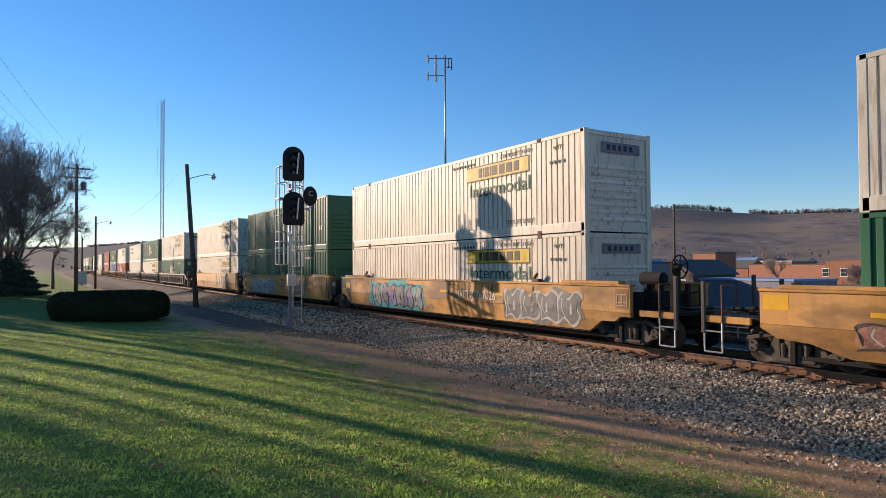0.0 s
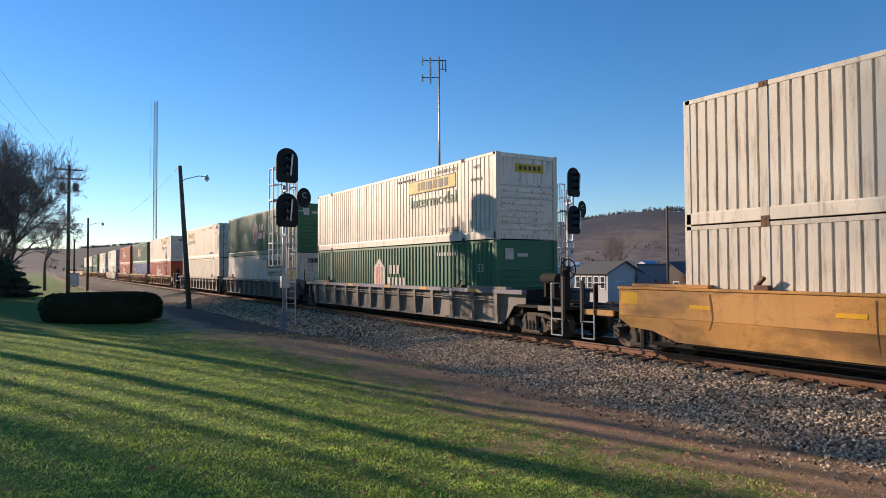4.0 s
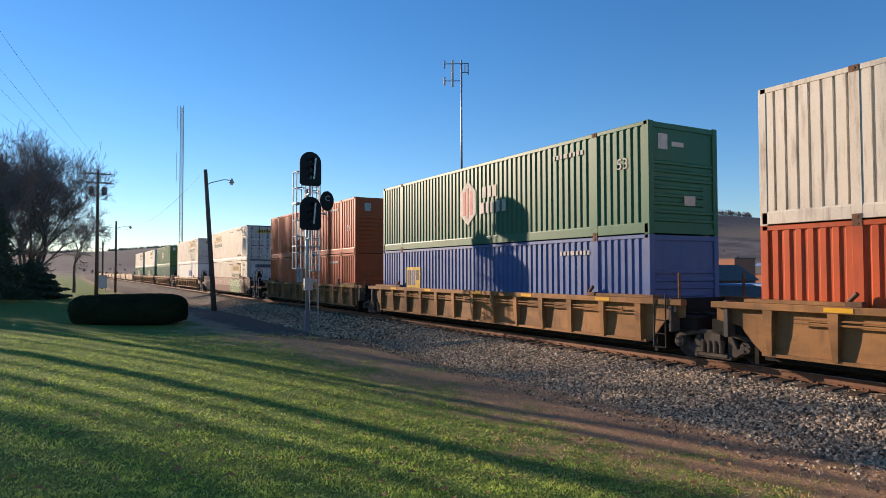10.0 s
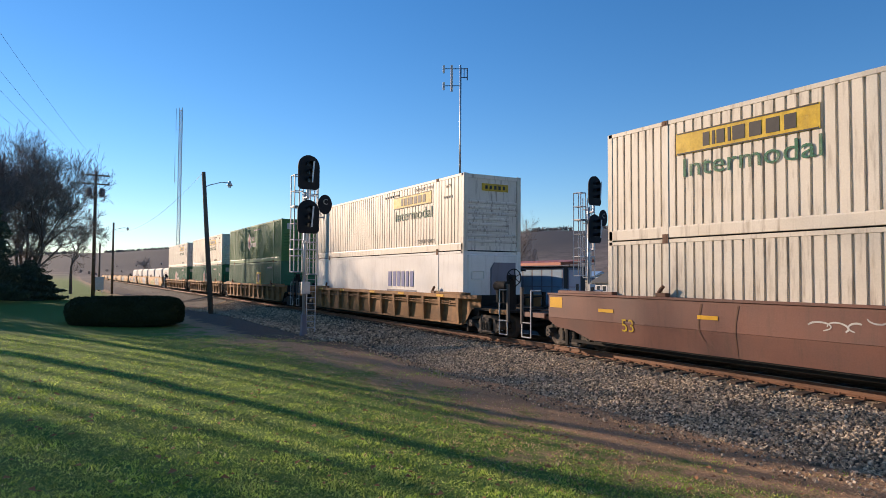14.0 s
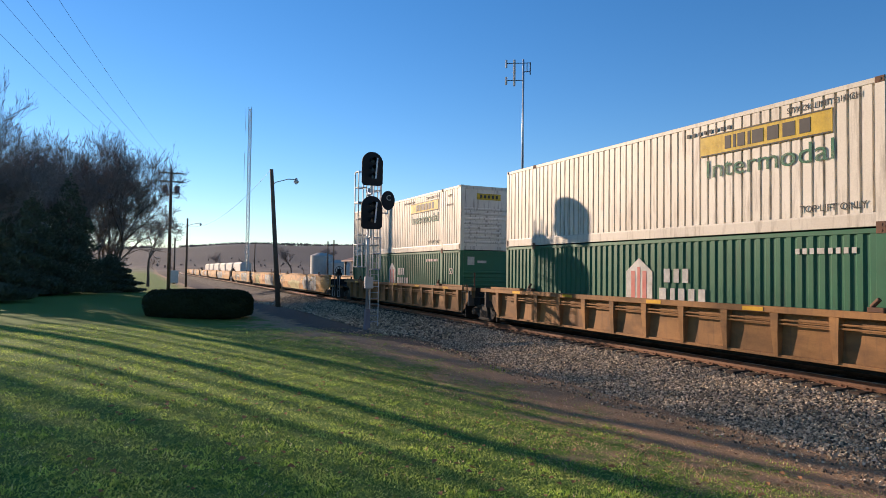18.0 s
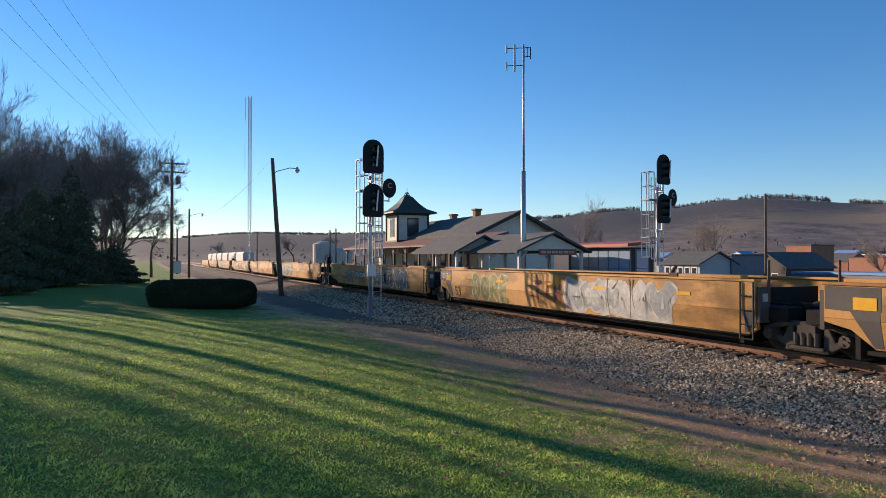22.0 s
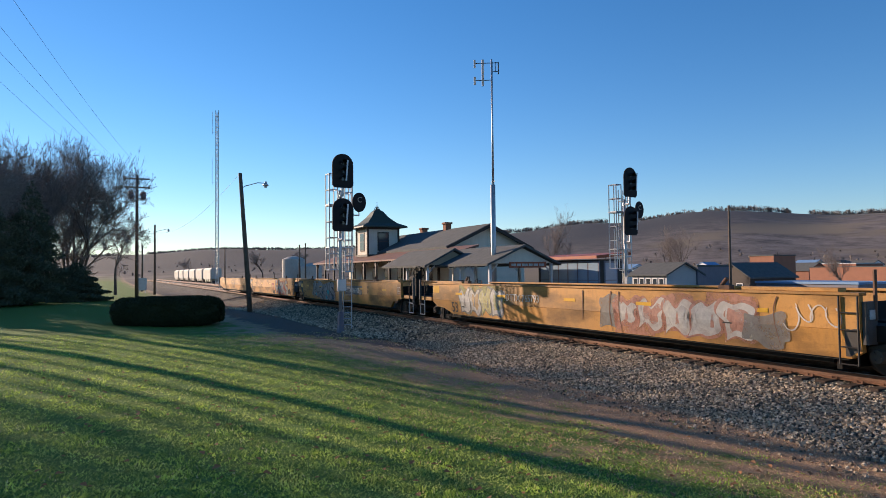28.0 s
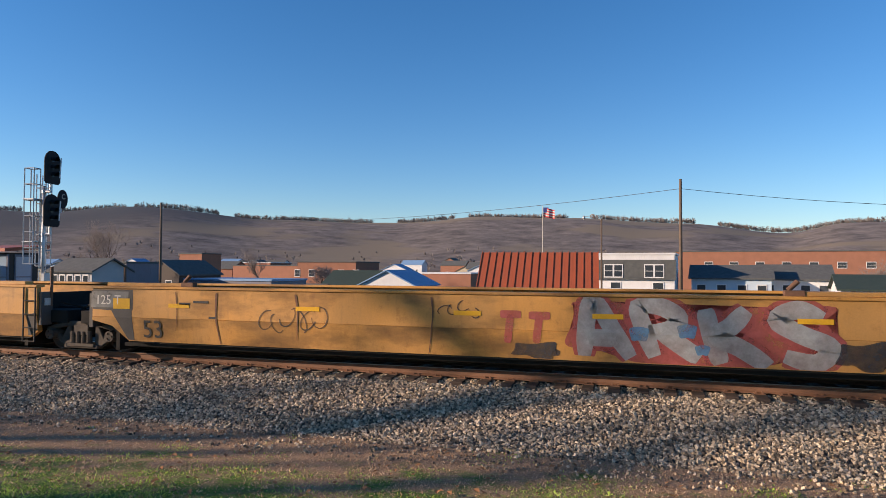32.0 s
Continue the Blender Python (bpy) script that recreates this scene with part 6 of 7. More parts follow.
# lattice tower far behind
x, y = at_turn(82.08, 180)
lt = thing("lattice_tower", "tall slender steel lattice radio tower", "radio tower", (x, y, -0.5))
bm = bmesh.new()
hw, top = 0.5, 45.3
legs = [(hw * math.cos(a), hw * math.sin(a)) for a in (0.3, 0.3 + 2.094, 0.3 + 4.189)]
for a, b in legs:
    bm = bmesh.new()
    tube(bm, (a, b, 0), (a, b, top), 0.07, n=6)
    part("leg_tube", bm, M_GALV, lt)
bm = bmesh.new()
k = 0
while k * 0.95 < top - 1:
    z = k * 0.95
    for i in range(3):
        (a, b), (c, d) = legs[i], legs[(i + 1) % 3]
        tube(bm, (a, b, z), (c, d, z + 0.95), 0.065, n=4)
        tube(bm, (a, b, z + 0.95), (c, d, z + 0.95), 0.06, n=4)
    k += 1
part("lattice", bm, M_GALV, lt)
for z0, z1, s_ in ((39, 45, -1.2), (26, 33, -1.3)):
    bm = bmesh.new()
    tube(bm, acr * s_ * 0 + Vector((s_ * 0.15, s_, z0)), Vector((s_ * 0.15, s_, z1)), 0.05, n=6)
    tube(bm, Vector((0, 0, z0 + 0.6)), Vector((s_ * 0.15, s_, z0 + 0.6)), 0.04, n=5)
    part("whip_antenna", bm, M_GALV, lt)


def cable(name, a, b, sag, r=0.012, label="thin black overhead cable"):
    a, b = Vector(a), Vector(b)
    pts = [a.lerp(b, i / 14) - Vector((0, 0, sag * 4 * (i / 14) * (1 - i / 14))) for i in range(15)]
    bm = bmesh.new()
    side = (b - a).cross(Vector((0, 0, 1))).normalized()
    rings = [[bm.verts.new(p + side * r * math.cos(k * 1.2566) + Vector((0, 0, r * math.sin(k * 1.2566)))) for k in range(5)] for p in pts]
    for u, v in zip(rings, rings[1:]):
        for k in range(5):
            bm.faces.new((u[k], u[(k + 1) % 5], v[(k + 1) % 5], v[k]))
    tagged(put(name, mesh_of(name, bm), M_CABLE), label, "cable")


for k, dy in enumerate((-1.15, -0.6, 0.6, 1.15)):
    cable("overhead_cable", (top3.x, top3.y + dy, 12.75 if k % 2 else 11.9), (2 + k * 0.5, -6.0 + k * 0.9 - 3, 12.0), 1.2, 0.006)
cable("overhead_cable", tuple(top1), (top2.x, top2.y, 8.2), 1.4, 0.009)
cable("overhead_cable", (topR.x, topR.y, 8.6), (-60, 90, 9.5), 1.0, 0.02)
cable("overhead_cable", (topR.x, topR.y, 8.6), (40, 60, 7.0), 0.8, 0.02)

# ---------------------------------------------------------------- buildings


def gable_roof(bm, x0, x1, y0, y1, z, rise, over=0.4, thick=0.14, axis="x"):
    """Two sloping slabs with their ridge along an axis."""
    if axis == "x":
        ym, h = (y0 + y1) / 2, (y1 - y0) / 2
        k = rise / h
        for s in (-1, 1):
            e = ym + s * (h + over)
            prism(bm, [(ym, z + rise), (e, z - k * over), (e, z - k * over + thick), (ym, z + rise + thick)], x0 - over, x1 + over, "x")
    else:
        xm, h = (x0 + x1) / 2, (x1 - x0) / 2
        k = rise / h
        for s in (-1, 1):
            e = xm + s * (h + over)
            prism(bm, [(xm, z + rise), (e, z - k * over), (e, z - k * over + thick), (xm, z + rise + thick)], y0 - over, y1 + over, "y")


def gable_wall(bm, x0, x1, y0, y1, z0, z, rise, axis="x"):
    if axis == "x":
        prism(bm, [(y0, z0), (y1, z0), (y1, z), ((y0 + y1) / 2, z + rise), (y0, z)], x0, x1, "x")
    else:
        prism(bm, [(x0, z0), (x1, z0), (x1, z), ((x0 + x1) / 2, z + rise), (x0, z)], y0, y1, "y")


def window(b, x, y, z, w, h, face="y", trim=None, glass=None):
    """A framed pane set on a wall that faces -y or +x."""
    bm = bmesh.new()
    if face == "y":
        box(bm, x - w / 2 - 0.1, x + w / 2 + 0.1, y - 0.05, y + 0.05, z - h / 2 - 0.1, z + h / 2 + 0.1)
    else:
        box(bm, y - 0.05, y + 0.05, x - w / 2 - 0.1, x + w / 2 + 0.1, z - h / 2 - 0.1, z + h / 2 + 0.1)
    o = part("window", bm, trim or M_SIDING, b)
    bm = bmesh.new()
    for k in (-1, 1):
        zz = z + k * h / 4
        if face == "y":
            box(bm, x - w / 2, x + w / 2, y - 0.058, y - 0.03, zz - h / 4 + 0.03, zz + h / 4 - 0.03)
        else:
            box(bm, y + 0.03, y + 0.058, x - w / 2, x + w / 2, zz - h / 4 + 0.03, zz + h / 4 - 0.03)
    part("pane", bm, glass or M_GLASS, o)


def house(name, label, deg, dist, w, d, z0, eave, rise, wall, roof, axis="x", turn=None, wins=(), over=0.35, category="house", extra=None, chimney=False):
    x, y = at_turn(deg, dist)
    b = thing(name, label, category, (x, y, z0), radians(-5 if turn is None else -6 + 0.12 * turn))
    bm = bmesh.new()
    gable_wall(bm, -w / 2, w / 2, -d / 2, d / 2, 0, eave - z0, rise, axis)
    part("wall", bm, wall, b)
    bm = bmesh.new()
    gable_roof(bm, -w / 2, w / 2, -d / 2, d / 2, eave - z0, rise, over, 0.16, axis)
    r = part("roof", bm, roof, b)
    if chimney:
        bm = bmesh.new()
        box(bm, -0.35, 0.35, -0.35, 0.35, eave - z0 + rise * 0.4, eave - z0 + rise + 1.0)
        part("chimney", bm, M_BRICK, r, bevel=0.02)
    for wx, wz, ww, wh in wins:
        window(b, wx, -d / 2, wz, ww, wh)
    if extra:
        extra(b)
    return b


def flat_block(name, label, deg, dist, w, d, z0, z1, wall, cap, turn=None, wins=(), category="building"):
    x, y = at_turn(deg, dist)
    b = thing(name, label, category, (x, y, z0), radians(-5 if turn is None else -6 + 0.12 * turn))
    h = z1 - z0
    bm = bmesh.new()
    box(bm, -w / 2, w / 2, -d / 2, d / 2, 0, h)
    part("wall", bm, wall, b)
    bm = bmesh.new()
    box(bm, -w / 2 - 0.12, w / 2 + 0.12, -d / 2 - 0.12, d / 2 + 0.12, h, h + 0.22)
    part("roof", bm, cap, b)
    for wx, wz, ww, wh in wins:
        window(b, wx, -d / 2, wz, ww, wh)
    return b


# the old depot with its square tower; its length runs along the line
D_X0, D_X1, D_Y0, D_Y1 = -80.0, -52.4, 27.0, 35.0


def east_gable(bm, x, y0, y1, z, rise, thick=0.1):
    prism(bm, [(y0, z), (y1, z), ((y0 + y1) / 2, z + rise)], x, x + thick, "x")


def depot():
    b = thing("railway_depot", "old cream wooden railway depot with grey roofs and a square tower", "station building", (0, 0, -0.6))
    bm = bmesh.new()
    gable_wall(bm, D_X0, D_X1, D_Y0, D_Y1, 0, 5.3, 1.85)
    part("wall", bm, M_CREAM, b)
    bm = bmesh.new()
    gable_roof(bm, D_X0, D_X1, D_Y0, D_Y1, 5.3, 1.85, 0.6, 0.2)
    part("roof", bm, M_SHINGLE, b, "grey shingled main roof")
    bm = bmesh.new()
    for s in (-1, 1):
        ym = (D_Y0 + D_Y1) / 2
        prism(bm, [(ym, 7.3), (ym + s * 4.6, 5.17), (ym + s * 4.6, 4.9), (ym, 7.0)], D_X1 + 0.6, D_X1 + 0.72, "x")
    part("barge_board", bm, M_TRIM, b, "dark gable edge boards")
    # wide porch roof along the track side
    bm = bmesh.new()
    prism(bm, [(D_Y0, 5.0), (D_Y0 - 3.5, 4.05), (D_Y0 - 3.5, 4.2), (D_Y0, 5.2)], -84, -47, "x")
    part("porch_roof", bm, M_PORCH, b, "rust-red porch roof")
    for i in range(11):
        xx = -83 + i * 3.5
        bm = bmesh.new()
        box(bm, xx - 0.09, xx + 0.09, D_Y0 - 3.3, D_Y0 - 3.12, 0, 4.1)
        tube(bm, (xx, D_Y0 - 3.2, 3.3), (xx + 0.7, D_Y0 - 3.2, 4.05), 0.06)
        tube(bm, (xx, D_Y0 - 3.2, 3.3), (xx - 0.7, D_Y0 - 3.2, 4.05), 0.06)
        part("porch_post", bm, M_TRIM, b, "dark bracketed porch post")
    for i in range(7):
        window(b, -78 + i * 3.6, D_Y0, 2.4, 1.0, 2.2, trim=M_TRIM)
    # tower
    tx, ty, th = -70.3, 27.1, 1.82
    bm = bmesh.new()
    box(bm, tx - th, tx + th, ty - th, ty + th, 3.6, 8.0)
    part("tower_wall", bm, M_CREAM, b)
    bm = bmesh.new()
    for z in (4.85, 7.85):
        box(bm, tx - th - 0.08, tx + th + 0.08, ty - th - 0.08, ty + th + 0.08, z - 0.1, z + 0.12)
    for a in (-1, 1):
        for c in (-1, 1):
            box(bm, tx + a * th - 0.1, tx + a * th + 0.1, ty + c * th - 0.1, ty + c * th + 0.1, 4.8, 7.9)
    part("tower_trim", bm, M_TRIM, b)
    bm = bmesh.new()
    levels = [(th + 0.8, 7.95), (th + 0.78, 8.1), (th * 0.95, 8.5), (th * 0.55, 9.2), (th * 0.3, 9.85), (0.1, 10.2)]
    rings = [[bm.verts.new((tx + a * r, ty + c * r, z)) for a, c in ((-1, -1), (1, -1), (1, 1), (-1, 1))] for r, z in levels]
    for u, v in zip(rings, rings[1:]):
        for i in range(4):
            bm.faces.new((u[i], u[(i + 1) % 4], v[(i + 1) % 4], v[i]))
    bm.faces.new(rings[0][::-1]), bm.faces.new(rings[-1])
    tr = part("tower_roof", bm, M_GREENROOF, b, "flared dark green tower roof")
    bm = bmesh.new()
    tube(bm, (tx, ty, 10.1), (tx, ty, 11.0), 0.05, 0.02, 8)
    for a in range(4):
        k = a * math.pi / 2
        tube(bm, (tx + 0.35 * math.cos(k), ty + 0.35 * math.sin(k), 10.05), (tx + 0.12 * math.cos(k), ty + 0.12 * math.sin(k), 10.45), 0.04, n=5)
    part("finial", bm, M_TRIM, tr, "pointed iron roof finial")
    window(b, tx + 0.1, ty - th, 6.4, 1.15, 1.9, trim=M_TRIM)
    window(b, ty, tx + th, 6.4, 1.15, 1.9, "x", trim=M_TRIM)
    for cx, cy, z in ((-67.0, 31.4, 7.7), (-60.5, 31.0, 7.85)):
        bm = bmesh.new()
        box(bm, cx - 0.32, cx + 0.32, cy - 0.32, cy + 0.32, 5.6, z)
        box(bm, cx - 0.42, cx + 0.42, cy - 0.42, cy + 0.42, z, z + 0.2)
        part("chimney", bm, M_BRICK, b, "brick chimney", bevel=0.02)
    # open gabled canopies on the near end, facing along the line
    for gx, x1, y0, y1, board, label in ((-45.0, -53.0, 21.3, 25.8, M_TAN, "small gabled canopy"), (-38.0, -46.5, 22.6, 27.9, M_CREAM, "gabled canopy with a sign")):
        bm = bmesh.new()
        gable_roof(bm, x1, gx, y0, y1, 3.5, 1.15, 0.35, 0.14, "x")
        cr = part("canopy_roof", bm, M_SHINGLE, b, label)
        bm = bmesh.new()
        east_gable(bm, gx - 0.1, y0 + 0.2, y1 - 0.2, 3.5, 1.05)
        part("gable_board", bm, board, cr)
        for px in (gx - 0.2, (gx + x1) / 2):
            for py in (y0 + 0.15, y1 - 0.15):
                bm = bmesh.new()
                box(bm, px - 0.09, px + 0.09, py - 0.09, py + 0.09, 0, 3.5)
                dy = 0.6 if py < (y0 + y1) / 2 else -0.6
                tube(bm, (px, py, 2.8), (px, py + dy, 3.45), 0.05)
                part("canopy_post", bm, M_SIDING, cr, "white bracketed post")
    bm = bmesh.new()
    box(bm, -37.78, -37.7, 24.0, 27.0, 3.2, 3.6)
    sg = part("sign_board", bm, M_REDROOF, b, "red sign board with white writing")
    y0 = 24.15
    for wd in (0.35, 0.3, 0.45, 0.3, 0.35, 0.4):
        bm = bmesh.new()
        box(bm, -37.7, -37.68, y0, y0 + wd, 3.32, 3.48)
        part("writing_bar", bm, M_LETTER, sg)
        y0 += wd + 0.1
    # low flat annex with a band of windows
    bm = bmesh.new()
    box(bm, -41.5, -34.6, 29.0, 31.0, 0, 3.7)
    an = part("annex_wall", bm, M_TRIM, b)
    bm = bmesh.new()
    prism(bm, [(28.5, 3.75), (31.5, 4.0), (31.5, 4.2), (28.5, 3.95)], -42.2, -34.2, "x")
    part("annex_roof", bm, M_REDROOF, an, "low red-edged roof")
    for i in range(6):
        window(b, -40.6 + i * 1.1, 29.0, 2.3, 0.95, 2.4, trim=M_SLATE, glass=M_SKYGLASS)
    window(b, 30.0, -34.6, 2.3, 0.95, 2.4, "x", trim=M_SLATE, glass=M_SKYGLASS)


depot()

# parked white van by the depot
x, y = at_turn(61.4, 50)
v = thing("van", "white parked delivery van beside the depot", "van", (x, y, -0.55), radians(12))
bm = bmesh.new()
prism(bm, [(-2.4, 0.45), (2.3, 0.45), (2.4, 1.1), (1.5, 1.3), (0.9, 2.05), (-2.4, 2.1)], -0.95, 0.95, "y")
part("body", bm, M_SIDING, v, bevel=0.06)
for px in (-1.5, 1.5):
    for py in (-0.95, 0.95):
        bm = bmesh.new()
        tube(bm, (px, py - 0.1, 0.36), (px, py + 0.1, 0.36), 0.36, n=16)
        part("wheel", bm, M_BLACK, v)
bm = bmesh.new()
prism(bm, [(0.95, 1.35), (1.42, 1.33), (0.9, 1.98), (0.5, 1.98), (0.5, 1.35)], -0.96, 0.96, "y")
part("window", bm, M_GLASS, v)
bm = bmesh.new()
box(bm, -1.4, -0.2, -0.965, -0.955, 1.5, 1.8)
part("logo_bar", bm, M_NAVY, v)

# storage tanks
for k, (deg, dist, r, h, label) in enumerate(((76.0, 128, 2.1, 5.6, "tall white storage tank with a domed top"), (74.5, 124, 1.9, 4.2, "pale blue-white storage tank"))):
    x, y = at_turn(deg, dist)
    t = thing("storage_tank", label, "tank", (x, y, -0.6))
    bm = bmesh.new()
    tube(bm, (0, 0, 0), (0, 0, h), r, r, 24)
    part("shell", bm, M_TANK, t, smooth=False)
    bm = bmesh.new()
    tube(bm, (0, 0, h), (0, 0, h + 0.5), r, r * 0.5, 24)
    tube(bm, (0, 0, h + 0.5), (0, 0, h + 0.6), r * 0.5, 0.2, 24)
    part("roof", bm, M_TANK, t)

# covered hopper cars standing far down the yard
for i in range(6):
    x0 = -205 - i * 20
    h = thing("hopper_car", "pale covered hopper car standing on a siding", "rail car", (x0, 27, -0.3), group="hopper cars")
    bm = bmesh.new()
    prism(bm, [(-1.5, 1.3), (1.5, 1.3), (1.55, 4.0), (1.0, 4.5), (-1.0, 4.5), (-1.55, 4.0)], -8, 8, "x")
    part("body", bm, M_TANK, h)
    bm = bmesh.new()
    for s in (-4.5, 0, 4.5):
        prism(bm, [(s - 2, 1.35), (s + 2, 1.35), (s + 0.6, 0.5), (s - 0.6, 0.5)], -1.3, 1.3, "y")
    part("hopper", bm, M_TANK, h)
    for s in (-6.4, 6.4):
        bm = bmesh.new()
        for a in (-0.89, 0.89):
            tube(bm, (s + a, -0.9, 0.42), (s + a, 0.9, 0.42), 0.42, n=16)
        box(bm, s - 1.1, s + 1.1, -1.1, 1.1, 0.4, 0.8)
        part("truck", bm, M_BLACK, h)


# shelter with the standing-seam red roof
def shelter():
    x, y = at_turn(8.4, 50)
    b = thing("shelter", "small tan shelter with an orange-red standing-seam metal roof", "shelter", (x, y, -2.2), radians(4))
    bm = bmesh.new()
    gable_wall(bm, -4.2, 4.2, -2.4, 2.4, 0, 3.3, 2.3)
    part("wall", bm, M_TAN, b)
    bm = bmesh.new()
    gable_roof(bm, -4.0, 4.0, -2.4, 2.4, 3.3, 2.3, 0.3, 0.1)
    r = part("roof", bm, M_REDROOF, b)
    for i in range(17):
        px = -4.3 + i * 8.6 / 16
        bm = bmesh.new()
        prism(bm, [(0, 5.7), (-2.7, 3.12), (-2.7, 3.19), (0, 5.78)], px - 0.03, px + 0.03, "x")
        part("roof_seam", bm, M_REDROOF, r)
    for px in (-2.2, 2.2):
        bm = bmesh.new()
        box(bm, px - 0.65, px + 0.65, -2.43, -2.37, 1.0, 2.9)
        part("opening", bm, M_TRIM, b, "dark shuttered opening")
    for i in range(9):
        px = -4 + i
        bm = bmesh.new()
        box(bm, px - 0.05, px + 0.05, -2.44, -2.4, 0, 3.2)
        part("batten", bm, M_TAN, b)


shelter()

# flag on its pole
x, y = at_turn(8.1, 60)
fp = thing("flagpole", "white flagpole with a striped flag", "flagpole", (x, y, -3.0))
bm = bmesh.new()
tube(bm, (0, 0, 0), (0, 0, 10.9), 0.06, 0.035, 8)
part("pole", bm, M_LETTER, fp)
for i in range(7):
    bm = bmesh.new()
    n = 8
    z = 10.75 - i * 0.115
    for k in range(n):
        xa, xb = 0.06 + k * 0.125, 0.06 + (k + 1) * 0.125
        fa, fb = 0.1 * math.sin(k * 1.3), 0.1 * math.sin((k + 1) * 1.3)
        vs = [bm.verts.new(c) for c in ((xa, fa, z - k * 0.03), (xb, fb, z - (k + 1) * 0.03), (xb, fb, z - 0.115 - (k + 1) * 0.03), (xa, fa, z - 0.115 - k * 0.03))]
        bm.faces.new(vs)
    part("flag_stripe", bm, M_FLAGR if i % 2 == 0 else M_LETTER, fp)
bm = bmesh.new()
box(bm, 0.06, 0.5, -0.02, 0.12, 10.32, 10.75)
part("flag_canton", bm, M_FLAGB, fp)

# houses and blocks of the town, below the line


def porch(b):
    bm = bmesh.new()
    box(bm, -4.4, 2.0, -6.4, -4.2, 3.0, 3.2)
    part("porch_roof", bm, M_SIDING, b)
    for px in (-4.2, -2.2, 0.0, 1.9):
        bm = bmesh.new()
        box(bm, px - 0.12, px + 0.12, -6.3, -6.1, 0, 3.0)
        part("porch_post", bm, M_SIDING, b)
    bm = bmesh.new()
    box(bm, -4.6, 4.6, -4.55, -4.35, 5.3, 7.6)
    part("upper_cladding", bm, M_SHINGLE, b, "grey shingled upper storey")
    for px in (-2.4, 2.2):
        window(b, px - 0.55, -4.56, 6.3, 0.9, 1.4)
        window(b, px + 0.55, -4.56, 6.3, 0.9, 1.4)


b = flat_block("house", "white two-storey house with grey shingled upper floor and porch", 0.2, 85, 8.8, 8.4, -4.3, 3.9, M_SIDING, M_SIDING, 2, [(-2.2, 4.2, 1.1, 1.5), (2.6, 4.2, 1.1, 1.5), (2.6, 1.6, 1.0, 1.5)], "house")
porch(b)
house("house", "pale blue house with a dark shingle roof", -6.8, 88, 8.6, 7, -4.3, 1.2, 1.4, M_BLUESIDE, M_SHINGLE, "x", -4, [(-3.2, 4.0, 0.9, 1.4), (-1, 4.0, 0.9, 1.4), (1.2, 4.0, 0.9, 1.4), (3.3, 4.0, 0.9, 1.4)])
house("house", "long white house with a grey roof", -11.2, 92, 7.6, 7, -4.3, 1.1, 1.6, M_SIDING, M_SHINGLE, "x", -6, [(-2.8, 4.0, 0.9, 1.4), (-0.9, 4.0, 0.9, 1.4), (1.0, 4.0, 0.9, 1.4), (2.9, 4.0, 0.9, 1.4)])
house("house", "small house with a green metal roof", -17, 85, 9, 7, -4.3, 0.2, 1.4, M_SIDING, M_GREENROOF, "x", -8)
flat_block("brick_block", "long red brick factory block", -10, 170, 42, 18, -4.5, 6.0, M_BRICK, M_SHINGLE, -4, [(-14 + i * 5.2, 7.6, 1.6, 1.2) for i in range(7)])
house("house", "white gabled house with a blue-grey roof", 20.4, 92, 8.0, 8.5, -4.4, -0.1, 1.9, M_SIDING, M_BLUEROOF, "y", 20, [(-1.5, 2.6, 0.9, 1.3), (1.5, 2.6, 0.9, 1.3)])
flat_block("shop", "low white-fronted garage with red brick piers", 15.6, 105, 8.0, 8, -4.4, 1.3, M_BRICK, M_SIDING, 6, [(-2.2, 2.2, 2.2, 2.0), (1.8, 2.2, 2.2, 2.0)])
flat_block("brick_block", "red brick building with a flat roof", 25.6, 165, 16, 12, -4.5, 3.3, M_BRICK, M_SHINGLE, 12, [(-8 + i * 4, 5.2, 1.4, 1.6) for i in range(5)])
house("house", "house with a grey-green roof", 24.0, 110, 8.5, 8, -4.4, -0.6, 2.2, M_SIDING, M_GREENROOF, "x", 10)
house("house", "low tan house with a grey roof", 28.8, 92, 8.0, 6, -4.4, -1.6, 1.5, M_TAN, M_SHINGLE, "x", 14)
flat_block("shed", "long shed with a pale blue metal roof", 33.2, 82, 12, 7, -4.4, 0.7, M_SLATE, M_BLUEROOF, 15)
flat_block("brick_block", "square red brick block", 36.8, 150, 5.8, 6, -4.5, 4.8, M_BRICK, M_SHINGLE, 18)
house("house", "dark brown gabled house with a grey roof", 38.1, 95, 5.6, 8, -4.3, 1.3, 1.7, M_TRIM, M_SHINGLE, "y", 30, [(-1.2, 4.2, 0.8, 1.1), (1.2, 4.2, 0.8, 1.1)])
house("house", "grey-sided house with a row of white windows", 44.7, 80, 5.8, 5, -3.6, 1.8, 1.2, M_GREYSIDE, M_SHINGLE, "x", 28, [(-2.1 + i * 1.05, 4.3, 0.6, 1.3) for i in range(5)])
flat_block("shed", "dark blue-grey flat-roofed shed beside the house", 41.9, 82, 3.6, 5, -3.6, 2.6, M_SLATE, M_SHINGLE, 28)
flat_block("brick_block", "low red brick range along the street", 30.5, 210, 26, 12, -4.0, 2.4, M_BRICK, M_SHINGLE, 10)
flat_block("brick_block", "red brick mill building", 32.2, 240, 18, 12, -4.0, 3.4, M_BRICK, M_SIDING, 14, [(-7 + i * 3.5, 5.2, 1.4, 1.6) for i in range(5)])
rnd = random.Random(17)
